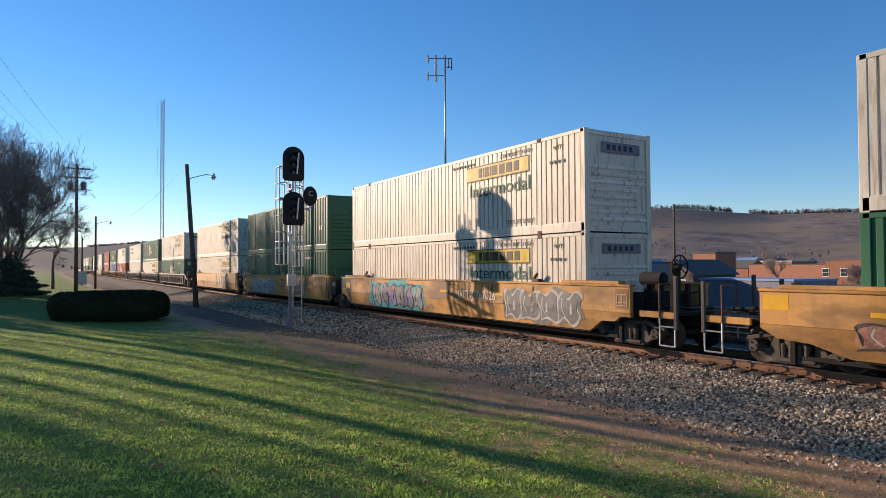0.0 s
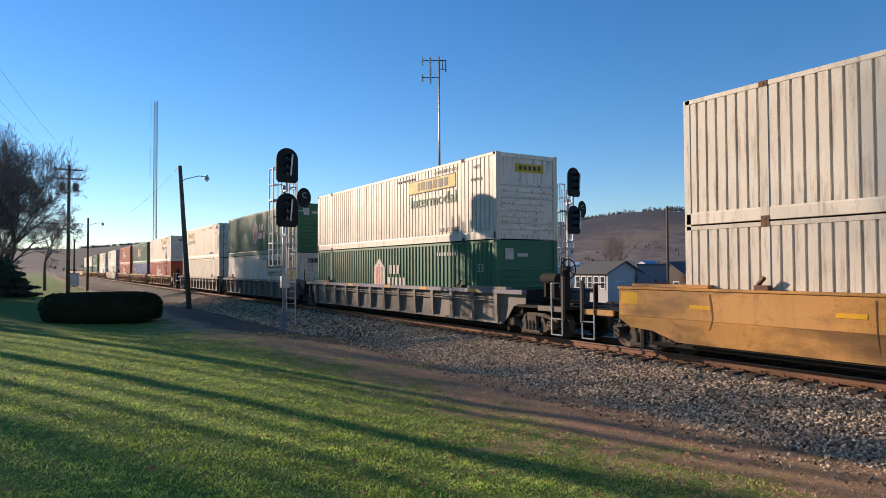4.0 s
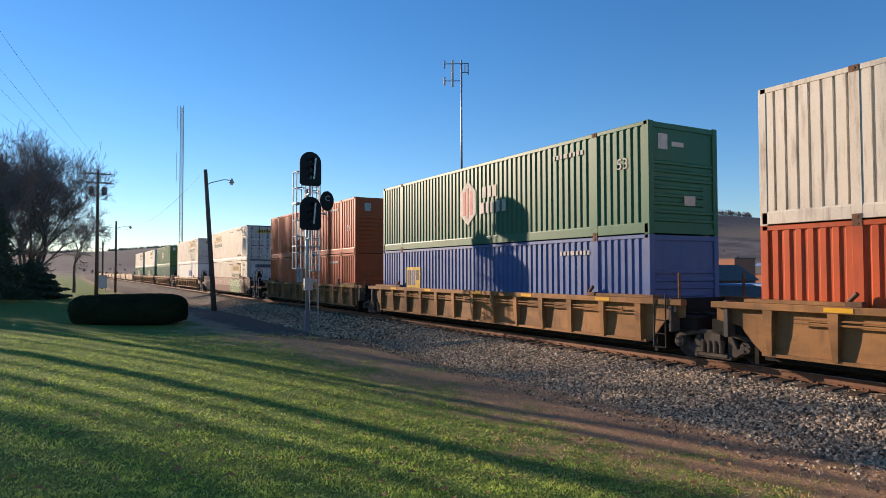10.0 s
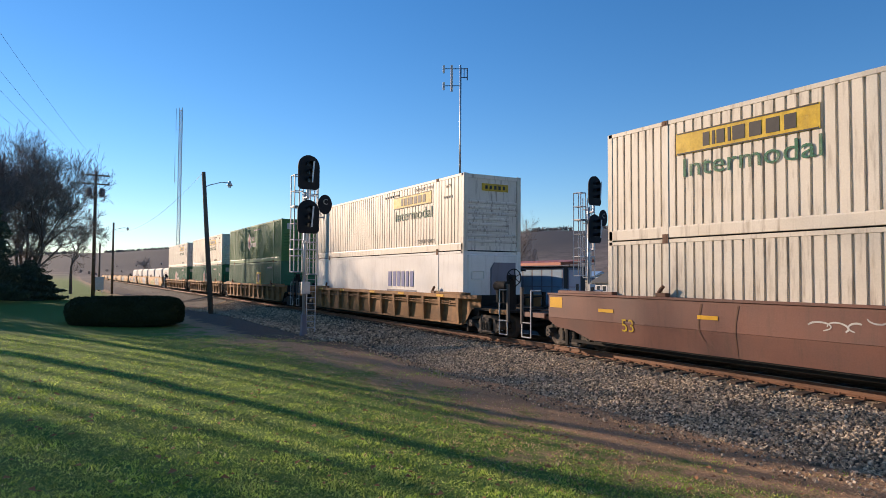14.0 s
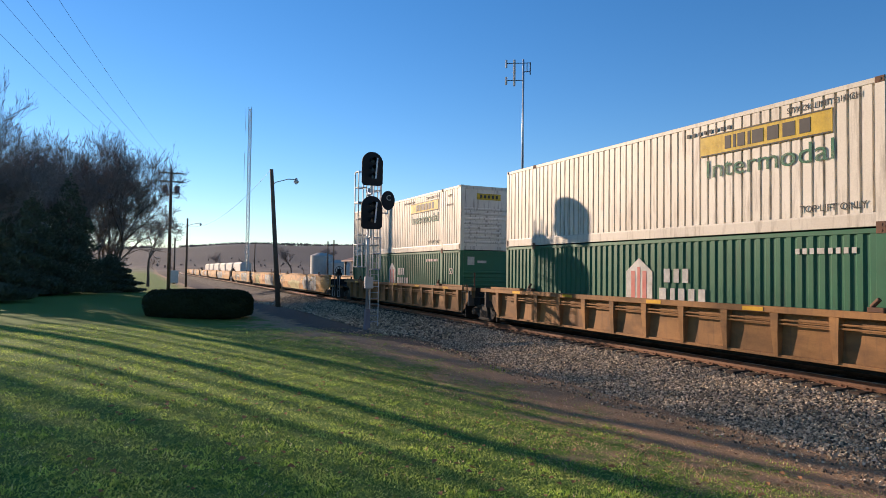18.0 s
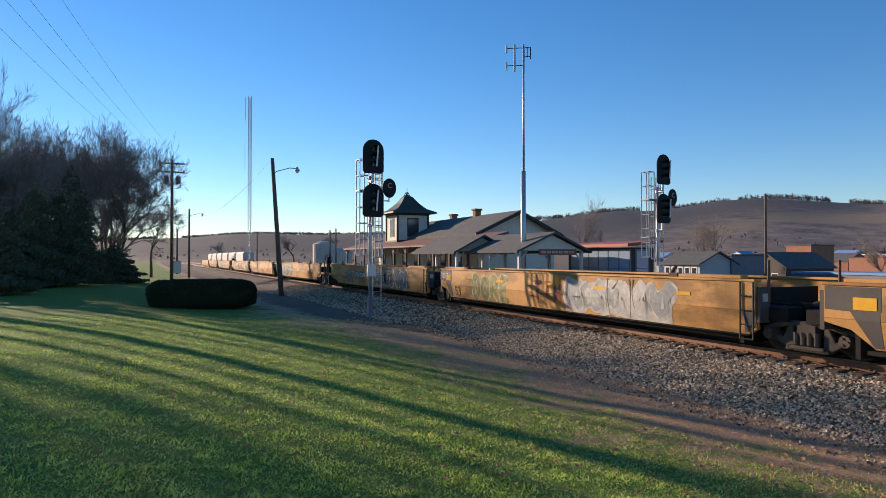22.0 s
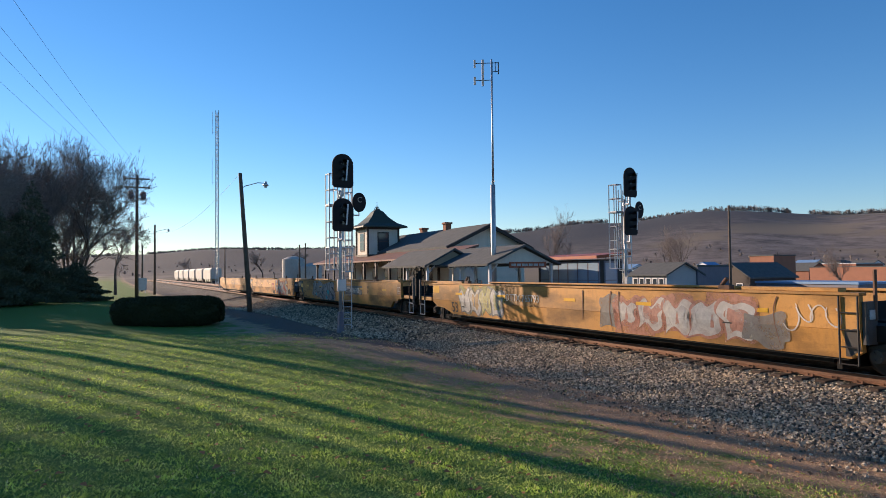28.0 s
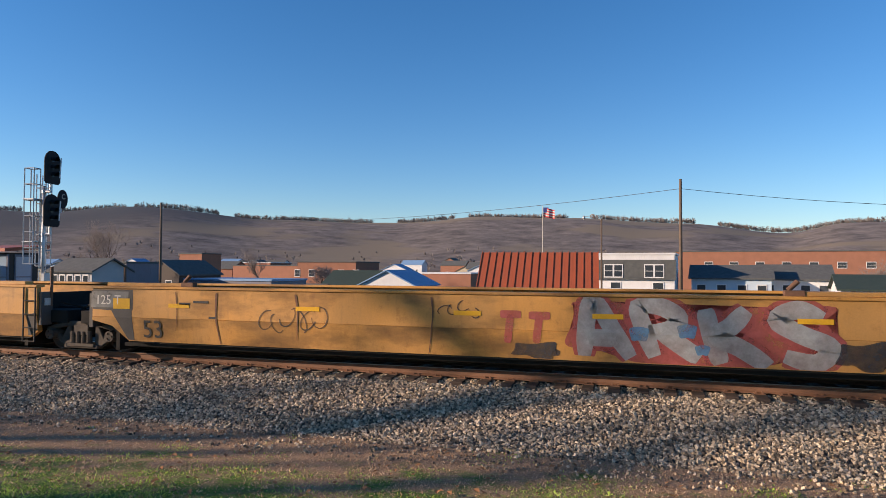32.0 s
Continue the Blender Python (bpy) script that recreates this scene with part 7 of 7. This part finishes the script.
for i in range(34):
    deg = rnd.uniform(-22, 50)
    dist = rnd.uniform(200, 380)
    w = rnd.uniform(8, 14)
    house("house", "distant town house with a pitched roof", deg, dist, w, rnd.uniform(7, 10), -4.6 + smooth(300, 400, dist) * 4, -4.6 + rnd.uniform(4.5, 6.5) + smooth(300, 400, dist) * 4, rnd.uniform(1.6, 2.6),
          rnd.choice((M_SIDING, M_SIDING, M_BRICK, M_TAN, M_BLUESIDE)), rnd.choice((M_SHINGLE, M_SHINGLE, M_GREENROOF, M_BLUEROOF)), rnd.choice("xy"), deg + rnd.uniform(-25, 25),
          [(-w * 0.25, 2.0, 1.0, 1.4), (w * 0.25, 2.0, 1.0, 1.4)])

# ---------------------------------------------------------------- hedge and trees


def leaf_cloud(inside, count, size, seed, bounds):
    rnd = random.Random(seed)
    verts, faces = [], []
    made = 0
    while made < count:
        p = Vector([rnd.uniform(a, b) for a, b in bounds])
        if not inside(p, rnd):
            continue
        made += 1
        u = Vector((rnd.gauss(0, 1), rnd.gauss(0, 1), rnd.gauss(0, 1))).normalized()
        w = u.orthogonal().normalized()
        s = size * rnd.uniform(0.6, 1.4)
        k = len(verts)
        verts += [tuple(p + u * s), tuple(p + w * s * 0.45), tuple(p - u * s), tuple(p - w * s * 0.45)]
        faces.append((k, k + 1, k + 2, k + 3))
    return verts, faces


def hedge():
    x, y = at_turn(85.75, 34.4)
    h = thing("hedge", "low dark clipped evergreen hedge on the lawn", "hedge", (x, y, ground_z(x, y) - 0.03), radians(-4))
    a, b, c = 1.5, 2.5, 1.42

    def inside(p, rnd):
        q = abs(p.x / a) ** 4 + abs(p.y / b) ** 4
        e = abs((p.z - 0.72) / 0.72) ** 4
        return 0.72 < q + e < 0.96 + 0.34 * noise.noise(p * 2.2) + 0.2 * noise.noise(p * 6)
    v, f = leaf_cloud(inside, 26000, 0.05, 8, ((-a, a), (-b, b), (0.02, c)))
    put("foliage", raw_mesh("hedge_foliage", v, f), M_BOX, h, kind="stuff")
    bm = bmesh.new()
    bmesh.ops.create_icosphere(bm, subdivisions=3, radius=1)
    for w in bm.verts:
        d = w.co.normalized()
        k = (d.x ** 4 + d.y ** 4 + d.z ** 4) ** -0.25 * 0.93
        w.co = Vector((d.x * a * k, d.y * b * k, 0.72 + d.z * 0.7 * k))
    part("core", bm, M_BOX, h)


hedge()


def bare_tree(seed, height, spread=0.55, trunk=0.28, depth=6, twig_len=0.6, first=0.2, droop=0.0, thin=0.007, stems=0):
    """Leafless tree: limbs that fork again and again; returns limb mesh data and twig mesh data."""
    rnd = random.Random(seed)
    limbs, twigs = ([], []), ([], [])

    def seg(store, p, q, r0, r1, n):
        v, f = store
        d = (q - p).normalized()
        u = d.orthogonal().normalized()
        w = d.cross(u)
        k = len(v)
        for c, r in ((p, r0), (q, r1)):
            for i in range(n):
                a = 2 * math.pi * i / n
                v.append(tuple(c + (u * math.cos(a) + w * math.sin(a)) * r))
        for i in range(n):
            f.append((k + i, k + (i + 1) % n, k + n + (i + 1) % n, k + n + i))

    def grow(p, d, length, r, level):
        steps = 3 if level < 3 else 2
        store, n = (limbs, 7 if level == 0 else 5 if level < 3 else 4) if level < 4 else (twigs, 3)
        for s in range(steps):
            d = (d + Vector((rnd.gauss(0, 0.1), rnd.gauss(0, 0.1), 0.06 - droop * level)) * (1.0 + 0.4 * level)).normalized()
            q = p + d * length / steps
            r2 = max(thin, r * (1 - 0.38 / steps))
            seg(store, p, q, r, r2, n)
            p, r = q, r2
            if level < depth and level >= 1 and rnd.random() < 0.75:
                side(p, d, length * rnd.uniform(0.45, 0.7), r * 0.6, level + 1)
        if level < depth:
            for _ in range(rnd.choice((2, 2, 3)) if level < 5 else 2):
                side(p, d, length * rnd.uniform(0.6, 0.85), r * rnd.uniform(0.6, 0.8), level + 1)

    def side(p, d, length, r, level):
        u = Vector((rnd.gauss(0, 1), rnd.gauss(0, 1), rnd.gauss(0, 1)))
        u = (u - d * u.dot(d)).normalized()
        a = spread * rnd.uniform(0.6, 1.35)
        grow(p, (d * math.cos(a) + u * math.sin(a)).normalized(), max(length, twig_len * 0.6), max(r, thin), level)

    if stems:
        for i in range(stems):
            a, b = 6.283 * i / stems + rnd.uniform(-0.3, 0.3), rnd.uniform(0.15, 1.05)
            grow(Vector((0, 0, 0)), Vector((math.cos(a) * math.sin(b), math.sin(a) * math.sin(b), math.cos(b))), height * 0.3, trunk, 1)
    else:
        grow(Vector((0, 0, 0)), Vector((0, 0, 1)), height * 0.26, trunk, 0)
    return limbs, twigs


TREE_MESH = {}


def tree(deg, dist, height, width, seed, label, z=None, turn=0.0, spot=None, **k):
    x, y = spot or at_turn(deg, dist)
    t = thing("bare_tree", label, "tree", (x, y, ground_z(x, y) - 0.1 if z is None else z), turn, "leafless trees")
    key = (seed, height, width)
    if key not in TREE_MESH:
        limbs, twigs = bare_tree(seed, height, **k)
        top = max(v[2] for v in twigs[0])
        wide = max(abs(c) for v in twigs[0] for c in v[:2]) * 2
        if k.get("stems"):          # the body of the crown fills the size, a few tips stand out
            top = sorted(v[2] for v in twigs[0])[int(len(twigs[0]) * 0.97)]
            wide = 2 * sorted(math.hypot(v[0], v[1]) for v in twigs[0])[int(len(twigs[0]) * 0.95)]
        kz, kw = height / top, width / wide
        limbs, twigs = [([(v[0] * kw, v[1] * kw, v[2] * kz) for v in m[0]], m[1]) for m in (limbs, twigs)]
        TREE_MESH[key] = raw_mesh("trunk_and_limbs", *limbs, smooth=True), raw_mesh("twigs", *twigs)
    a, b = TREE_MESH[key]
    put("trunk", a, M_BARK, t)
    put("crown", b, M_TWIG, t, kind="stuff")
    return t


def conifer(deg, dist, height, width, seed, label, spot=None):
    x, y = spot or at_turn(deg, dist)
    t = thing("evergreen_tree", label, "tree", (x, y, ground_z(x, y) - 0.1))
    bm = bmesh.new()
    tube(bm, (0, 0, 0), (0, 0, height * 0.9), 0.2, 0.04, 8)
    part("trunk", bm, M_BARK, t, smooth=True)

    def inside(p, rnd):
        h = p.z / height
        if h < 0.04:
            return False
        r = math.hypot(p.x, p.y)
        lim = width / 2 * (1 - h) ** 0.75 * (0.78 + 0.22 * math.sin(h * 38 + 3 * math.atan2(p.y, p.x)) + 0.35 * noise.noise(p * 0.9))
        return lim * 0.45 < r < lim
    v, f = leaf_cloud(inside, 15000, 0.13, seed, ((-width / 2, width / 2), (-width / 2, width / 2), (0, height)))
    put("crown", raw_mesh("needles", v, f), M_NEEDLE, t, kind="stuff")


tree(92.6, 74, 13.3, 11.6, 31, "round-crowned leafless tree at the lawn's edge", depth=7, trunk=0.2, thin=0.013, spread=0.6, droop=0.006, stems=6)
tree(96.2, 70, 12.8, 10.5, 32, "round-crowned leafless tree in the thicket", depth=7, trunk=0.2, thin=0.013, spread=0.6, droop=0.006, stems=6)
tree(98.6, 62, 11.0, 9.0, 31, "leafless tree hung with brown vines", turn=2.0, depth=7, trunk=0.2, thin=0.012, spread=0.6, droop=0.014, stems=6)
tree(100.8, 52, 15.5, 9.5, 3, "tall leafless tree with dark limbs", depth=6, trunk=0.36, thin=0.012)
tree(95.5, 84, 15.0, 12.0, 4, "leafless tree in the row", depth=6)
tree(89.6, 92, 11.5, 9.0, 4, "leafless tree further along the row", turn=1.5, depth=6)
tree(99.5, 68, 13.5, 10.0, 32, "leafless tree behind the evergreens", turn=2.1, depth=7, trunk=0.3, thin=0.011, spread=0.66, droop=0.018)


def leader_tree(x, y, height, seed, label, r=0.3):
    """Straight-stemmed leafless tree with short rising side limbs."""
    rnd = random.Random(seed)
    t = thing("bare_tree", label, "tree", (x, y, ground_z(x, y) - 0.1), 0, "leafless trees")
    bm = bmesh.new()
    p, rr = Vector((0, 0, 0)), r
    for k in range(12):
        q = Vector((rnd.gauss(0, 0.06) + p.x, rnd.gauss(0, 0.06) + p.y, height * (k + 1) / 12))
        tube(bm, p, q, rr, rr * 0.96, 8)
        p, rr = q, rr * 0.96
    part("trunk", bm, M_BARK, t, smooth=True)
    bm = bmesh.new()
    for k in range(26):
        z = height * rnd.uniform(0.3, 0.98)
        a = rnd.uniform(0, 6.28)
        ln = rnd.uniform(0.8, 2.6) * (1.15 - z / height)
        d = Vector((math.cos(a), math.sin(a), rnd.uniform(0.5, 1.3))).normalized()
        base = Vector((0, 0, z))
        tube(bm, base, base + d * ln, 0.05, 0.015, 5)
        for _ in range(5):
            u = rnd.uniform(0.3, 1)
            e = Vector((rnd.gauss(0, 1), rnd.gauss(0, 1), rnd.uniform(0.2, 1.5))).normalized()
            tube(bm, base + d * ln * u, base + d * ln * u + e * ln * 0.5, 0.018, 0.006, 3)
    part("crown", bm, M_BARK, t)




def sunward(across, along):
    """Place so far towards the sun from the lawn, so far to the side of the line through the camera."""
    h = Vector((to_sun.x, to_sun.y)).normalized()
    return -h.y * across + h.x * along, h.x * across + h.y * along


# the row of trees behind the lawn, between it and the low sun
for k, (across, along, height, r) in enumerate(((-6.75, 60, 21, 0.16), (-5.45, 56, 20, 0.26), (-9.7, 64, 22, 0.16), (-10.5, 70, 23, 0.14), (-8.6, 66, 21, 0.1), (-13.6, 64, 20, 0.16), (-3.9, 60, 21, 0.22))):
    leader_tree(*sunward(across, along), height, 80 + k, "straight slender leafless tree behind the lawn", r)
for k, (across, along) in enumerate(((-3.6, 50), (-1.6, 54), (0.4, 48), (2.6, 52), (4.8, 50), (-15.6, 60))):
    tree(0, 0, 18.0, 6.0, 6, "tall leafless tree in the second row", turn=1.1 * k, spot=sunward(across, along), depth=6, trunk=0.4, thin=0.0125)
for deg, dist, h, w, sd, turn in ((54.4, 92, 14.5, 9.0, 4, 0.4), (52.4, 96, 11.0, 8.5, 4, 2.0), (44.5, 92, 12.6, 9.5, 2, 0.9), (48.2, 120, 9.0, 9.0, 4, 2.6), (31.9, 120, 11.4, 9.5, 4, 3.1), (27.4, 130, 7.5, 9, 2, 1.2), (78.5, 210, 11.0, 13, 4, 4.0), (75.5, 220, 11.0, 12, 2, 0.2), (-17, 120, 9, 9, 4, 0.6),
                             (-19.5, 130, 10, 10, 2, 1.6), (84.5, 330, 11, 14, 4, 2.2)):
    tree(deg, dist, h, w, sd, "leafless tree between the town houses", turn=turn, depth=6)
conifer(95.2, 60, 9.8, 6.4, 61, "dark green spreading evergreen tree")
conifer(97.4, 57, 8.0, 6.0, 65, "dark green spreading evergreen tree")
conifer(100.6, 47, 6.2, 6.0, 66, "dark green bushy evergreen")
conifer(98.8, 60, 7.4, 6.0, 67, "dark green spreading evergreen tree")
conifer(92.3, 66, 3.6, 6.0, 63, "low dark evergreen shrub")
# unseen evergreens added to keep the ground left of the hedge shaded
for k, w in enumerate((-18.5, -21.5)):
    conifer(0, 0, 17, 7.0, 73 + k, "tall dark evergreen tree, added out of view for shade", sunward(w, 84 + 4 * k))


for k, (across, along, height, width) in enumerate(((-9.6, 64, 7.6, 5.2), (-12.2, 62, 8.4, 5.6), (-14.6, 63, 9.6, 5.4), (-17.2, 61, 10.4, 5.8), (-19.8, 64, 10.2, 5.6))):
    conifer(0, 0, height, width, 90 + k, "dark evergreen in the hedgerow behind the lawn", sunward(across, along))


def heavy_limbs(along, limbs):
    """Old broad tree behind the lawn: a trunk with heavy crooked limbs; limbs are (across, height, radius) points, the first one the trunk's foot."""
    x0, y0 = sunward(limbs[0][0][0], along)
    t = thing("bare_tree", "old leafless tree with heavy crooked limbs", "tree", (x0, y0, ground_z(x0, y0) - 0.1), 0, "leafless trees")
    rnd = random.Random(int(100 - limbs[0][0][0] * 7))
    for k, line in enumerate(limbs):
        bm = bmesh.new()
        twig = bmesh.new()
        for (a, h0, r0), (b, h1, r1) in zip(line, line[1:]):
            p, q = sunward(a, along), sunward(b, along)
            p, q = Vector((p[0] - x0, p[1] - y0, h0)), Vector((q[0] - x0, q[1] - y0, h1))
            tube(bm, p, q, r0, r1, 9)
            if k:
                for _ in range(2):
                    c = p.lerp(q, rnd.random())
                    d = Vector((rnd.gauss(0, 1), rnd.gauss(0, 1), rnd.uniform(-0.2, 1.6))).normalized()
                    e = c + d * rnd.uniform(0.8, 2.2)
                    tube(twig, c, e, 0.05, 0.02, 5)
                    for _ in range(4):
                        f = c.lerp(e, rnd.uniform(0.4, 1))
                        g = Vector((rnd.gauss(0, 1), rnd.gauss(0, 1), rnd.uniform(-0.2, 1.6))).normalized()
                        tube(twig, f, f + g * rnd.uniform(0.4, 1.1), 0.02, 0.01, 4)
        limb = part("limb" if k else "trunk", bm, M_BARK, t, smooth=True)
        if k:
            part("twigs", twig, M_BARK, limb)
        else:
            twig.free()


heavy_limbs(58, [[(-7.7, 0, 0.5), (-7.75, 7, 0.42), (-7.6, 13.2, 0.34), (-7.3, 17, 0.2), (-7.1, 21, 0.1)],
                 [(-7.6, 13.6, 0.26), (-8.26, 15.1, 0.24), (-9.0, 15.7, 0.22), (-9.7, 16.5, 0.2), (-10.0, 17.6, 0.18), (-10.8, 18.6, 0.16), (-11.2, 20.5, 0.1)],
                 [(-9.4, 17.0, 0.16), (-9.5, 18.2, 0.15), (-9.1, 19.6, 0.12), (-9.3, 21.2, 0.07)]])
heavy_limbs(62, [[(-11.6, 0, 0.42), (-11.5, 7, 0.36), (-11.7, 13, 0.32), (-11.8, 16.3, 0.28), (-11.5, 19, 0.2), (-11.9, 23, 0.1)],
                 [(-11.8, 16.1, 0.24), (-12.3, 17.4, 0.26), (-12.8, 18.1, 0.26), (-13.4, 18.8, 0.22), (-13.9, 20.5, 0.15), (-14.0, 22.6, 0.08)],
                 [(-11.75, 16.4, 0.2), (-12.9, 15.6, 0.17), (-13.9, 14.9, 0.1)],
                 [(-11.6, 11.5, 0.2), (-10.9, 13.6, 0.18), (-10.7, 16, 0.13), (-10.2, 18, 0.08)]])
# dense young growth that half shades the lawn's near corner
for k, (across, along) in enumerate(((-3.2, 57), (-0.6, 62))):
    tree(0, 0, 19.0, 5.0, 36, "slender many-twigged leafless tree in the row", turn=0.9 * k, spot=sunward(across, along), depth=7, trunk=0.24, thin=0.0065)


def lawn_edge(x, y):
    """How far a place lies past the ragged edge of the lawn, in metres."""
    return y - 6.9 - 1.0 * smooth(-5, -1, x) - 1.0 * noise.noise((x * 0.45, y * 0.45, 2)) - 0.6 * noise.noise((x * 1.7, y * 1.7, 5)) + 1.2 * smooth(-19, -30, x)


def blades(count, seed, dry):
    rnd = random.Random(seed)
    verts, faces = [], []
    for _ in range(count):
        r = 3.4 + 25 * rnd.random() ** 1.7
        a = radians(rnd.uniform(-24, 112))
        x, y = -r * math.sin(a), r * math.cos(a)
        e = lawn_edge(x, y)
        if dry:
            if e < -1.5 + rnd.gauss(0, 0.9) - 2.0 * noise.noise((x * 1.3, y * 1.3, 21)) or y > 10.5:
                continue
        elif e > rnd.gauss(0.0, 1.0) + 4.6 * noise.noise((x * 0.8, y * 0.8, 14)):
            continue
        clump = 0.55 + 1.1 * max(0.0, noise.noise((x * 2.3, y * 2.3, 9)) + 0.3) + 0.9 * max(0.0, noise.noise((x * 7.0, y * 7.0, 12)))
        h = rnd.uniform(0.012, 0.03) * clump * (1.5 if rnd.random() < 0.07 else 1)
        w = rnd.uniform(0.006, 0.012) * (1 + r * 0.05)
        t = rnd.uniform(0, 6.28)
        lx, ly = rnd.gauss(0, 0.028), rnd.gauss(0, 0.028)
        z = ground_z(x, y)
        k = len(verts)
        verts += [(x - w * math.cos(t), y - w * math.sin(t), z - 0.01), (x + w * math.cos(t), y + w * math.sin(t), z - 0.01), (x + lx, y + ly, z + h)]
        faces.append((k, k + 1, k + 2))
    return verts, faces


def blade_material(name, stops, patch):
    m, nt, b, co = fresh(name)
    g = nt.nodes.new("ShaderNodeNewGeometry")
    col = ramp(nt, g.outputs["Random Per Island"], stops)
    n1 = ramp(nt, noise_out(nt, g.outputs["Position"], 1.3, 4), [(0.42, (0, 0, 0)), (0.68, (0.75, 0.75, 0.75))])
    col = mix(nt, n1, col, patch)
    n2 = ramp(nt, noise_out(nt, g.outputs["Position"], 4.5, 5, 0.65), [(0.35, (0.5, 0.55, 0.55)), (0.65, (1.45, 1.4, 1.35))])
    col = mix(nt, 0.9, col, n2, "MULTIPLY")
    nt.links.new(col, b.inputs["Base Color"])
    b.inputs["Roughness"].default_value = 0.6
    b.inputs["Specular IOR Level"].default_value = 0.2
    # thin blades let light through
    through_light = nt.nodes.new("ShaderNodeBsdfTranslucent")
    nt.links.new(col, through_light.inputs["Color"])
    both = nt.nodes.new("ShaderNodeMixShader")
    both.inputs[0].default_value = 0.45
    nt.links.new(b.outputs[0], both.inputs[1])
    nt.links.new(through_light.outputs[0], both.inputs[2])
    nt.links.new(both.outputs[0], nt.nodes["Material Output"].inputs[0])
    return m


def grass():
    """Blades of the lawn and of its dry edge."""
    m = blade_material("grass_blades", [(0, (0.22, 0.36, 0.06)), (0.5, (0.38, 0.53, 0.09)), (0.94, (0.53, 0.63, 0.14)), (1, (0.68, 0.62, 0.34))], (0.42, 0.5, 0.15))
    put("grass_blades", raw_mesh("grass_blades", *blades(380000, 21, False)), m, kind="stuff", label="short winter lawn grass, green with straw blades")
    m = blade_material("dry_grass_blades", [(0, (0.27, 0.165, 0.095)), (0.5, (0.6, 0.4, 0.235)), (1, (0.82, 0.62, 0.41))], (0.48, 0.32, 0.19))
    put("dry_grass_blades", raw_mesh("dry_grass_blades", *blades(150000, 22, True)), m, kind="stuff", label="dead reddish-brown grass along the ballast's foot")


grass()


def leaves():
    rnd = random.Random(33)
    verts, faces = [], []
    for _ in range(1150):
        r = 4.2 + 14 * rnd.random()
        a = radians(rnd.uniform(-15, 95))
        x, y = -r * math.sin(a), r * math.cos(a)
        if y > 10:
            continue
        z = ground_z(x, y) + rnd.uniform(0.03, 0.06)
        s = rnd.uniform(0.025, 0.055)
        t = rnd.uniform(0, 6.28)
        u = Vector((math.cos(t), math.sin(t), rnd.uniform(-0.3, 0.3))) * s
        w = Vector((-math.sin(t), math.cos(t), rnd.uniform(0.0, 0.9))) * s * 0.7
        c = Vector((x, y, z))
        k = len(verts)
        verts += [tuple(c - u), tuple(c + w), tuple(c + u), tuple(c - w + Vector((0, 0, s * 0.6)))]
        faces += [(k, k + 1, k + 2), (k, k + 2, k + 3)]
    m = surf("dry_brown_leaf", (0.3, 0.13, 0.05), (0.38, 0.2, 0.09), 8, 0.8, bump=0.0, vary=0)
    put("fallen_leaves", raw_mesh("fallen_leaves", verts, faces), m, kind="stuff", label="dry brown leaves scattered on the lawn")


leaves()


def hill_woods():
    """Leafless woods on the far hills, joined: each tree a fan of thin boughs that fills a rounded crown."""
    rnd = random.Random(40)
    verts, faces = [], []
    for i in range(6500):
        deg = rnd.uniform(-30, 64) if rnd.random() < 0.7 else rnd.uniform(64, 97)
        top = rnd.random() < 0.72
        r = rnd.uniform(870, 905) if top else rnd.uniform(380, 880)
        if not top and 775 < r < 868 and deg < 62 and noise.noise((deg * 0.12, 3, 2)) > -0.25:
            continue
        x, y = at_turn(deg, r)
        if top and noise.noise((deg * 0.3, 7, 1)) < -0.32:
            continue
        if not top and r > 480:
            continue
        z = ground_z(x, y) - 0.3
        h = (rnd.uniform(5, 9) if top else rnd.uniform(2.0, 4.2)) * (0.6 if deg > 62 else 1)
        wide = h * rnd.uniform(0.32, 0.5)
        for _ in range(11):
            a, u = rnd.uniform(0, 6.283), rnd.uniform(-0.5, 1.0)
            q = math.sqrt(1 - u * u) * wide
            tip = (x + q * math.cos(a), y + q * math.sin(a), z + h * (0.62 + 0.38 * u))
            foot = z + h * rnd.uniform(0.05, 0.45)
            w = rnd.uniform(0.16, 0.42)
            sx, sy = -math.sin(a) * w, math.cos(a) * w
            k = len(verts)
            verts += [(x, y, foot), (tip[0] + sx, tip[1] + sy, tip[2]), (tip[0] - sx, tip[1] - sy, tip[2] - w * 0.6)]
            faces.append((k, k + 1, k + 2))
    put("hill_woods", raw_mesh("hill_woods", verts, faces), M_HILLWOOD, kind="stuff", label="grey-brown leafless woods covering the far hills")


hill_woods()


def motions():
    for ob, s, y, z in TRAIN:
        walk(ob, [(t, pose(s + SPEED * t + ahead, y, z)) for t, ahead in SURGE])
    # all axles turn alike: the leading and the trailing ones share one set of keys each
    steps = [i / FPS for i in range(32 * FPS + 1)]
    keyed = {}
    for w, x, z in WHEELS:
        if x not in keyed:
            walk(w, [(t, pose(x, 0, z, 0, math.degrees(SPEED * t / 0.42), 0)) for t in steps])
            keyed[x] = w.animation_data
        else:
            w.rotation_mode = "QUATERNION"
            keys = w.animation_data_create()
            keys.action = keyed[x].action
            keys.action_slot = keyed[x].action_slot


motions()
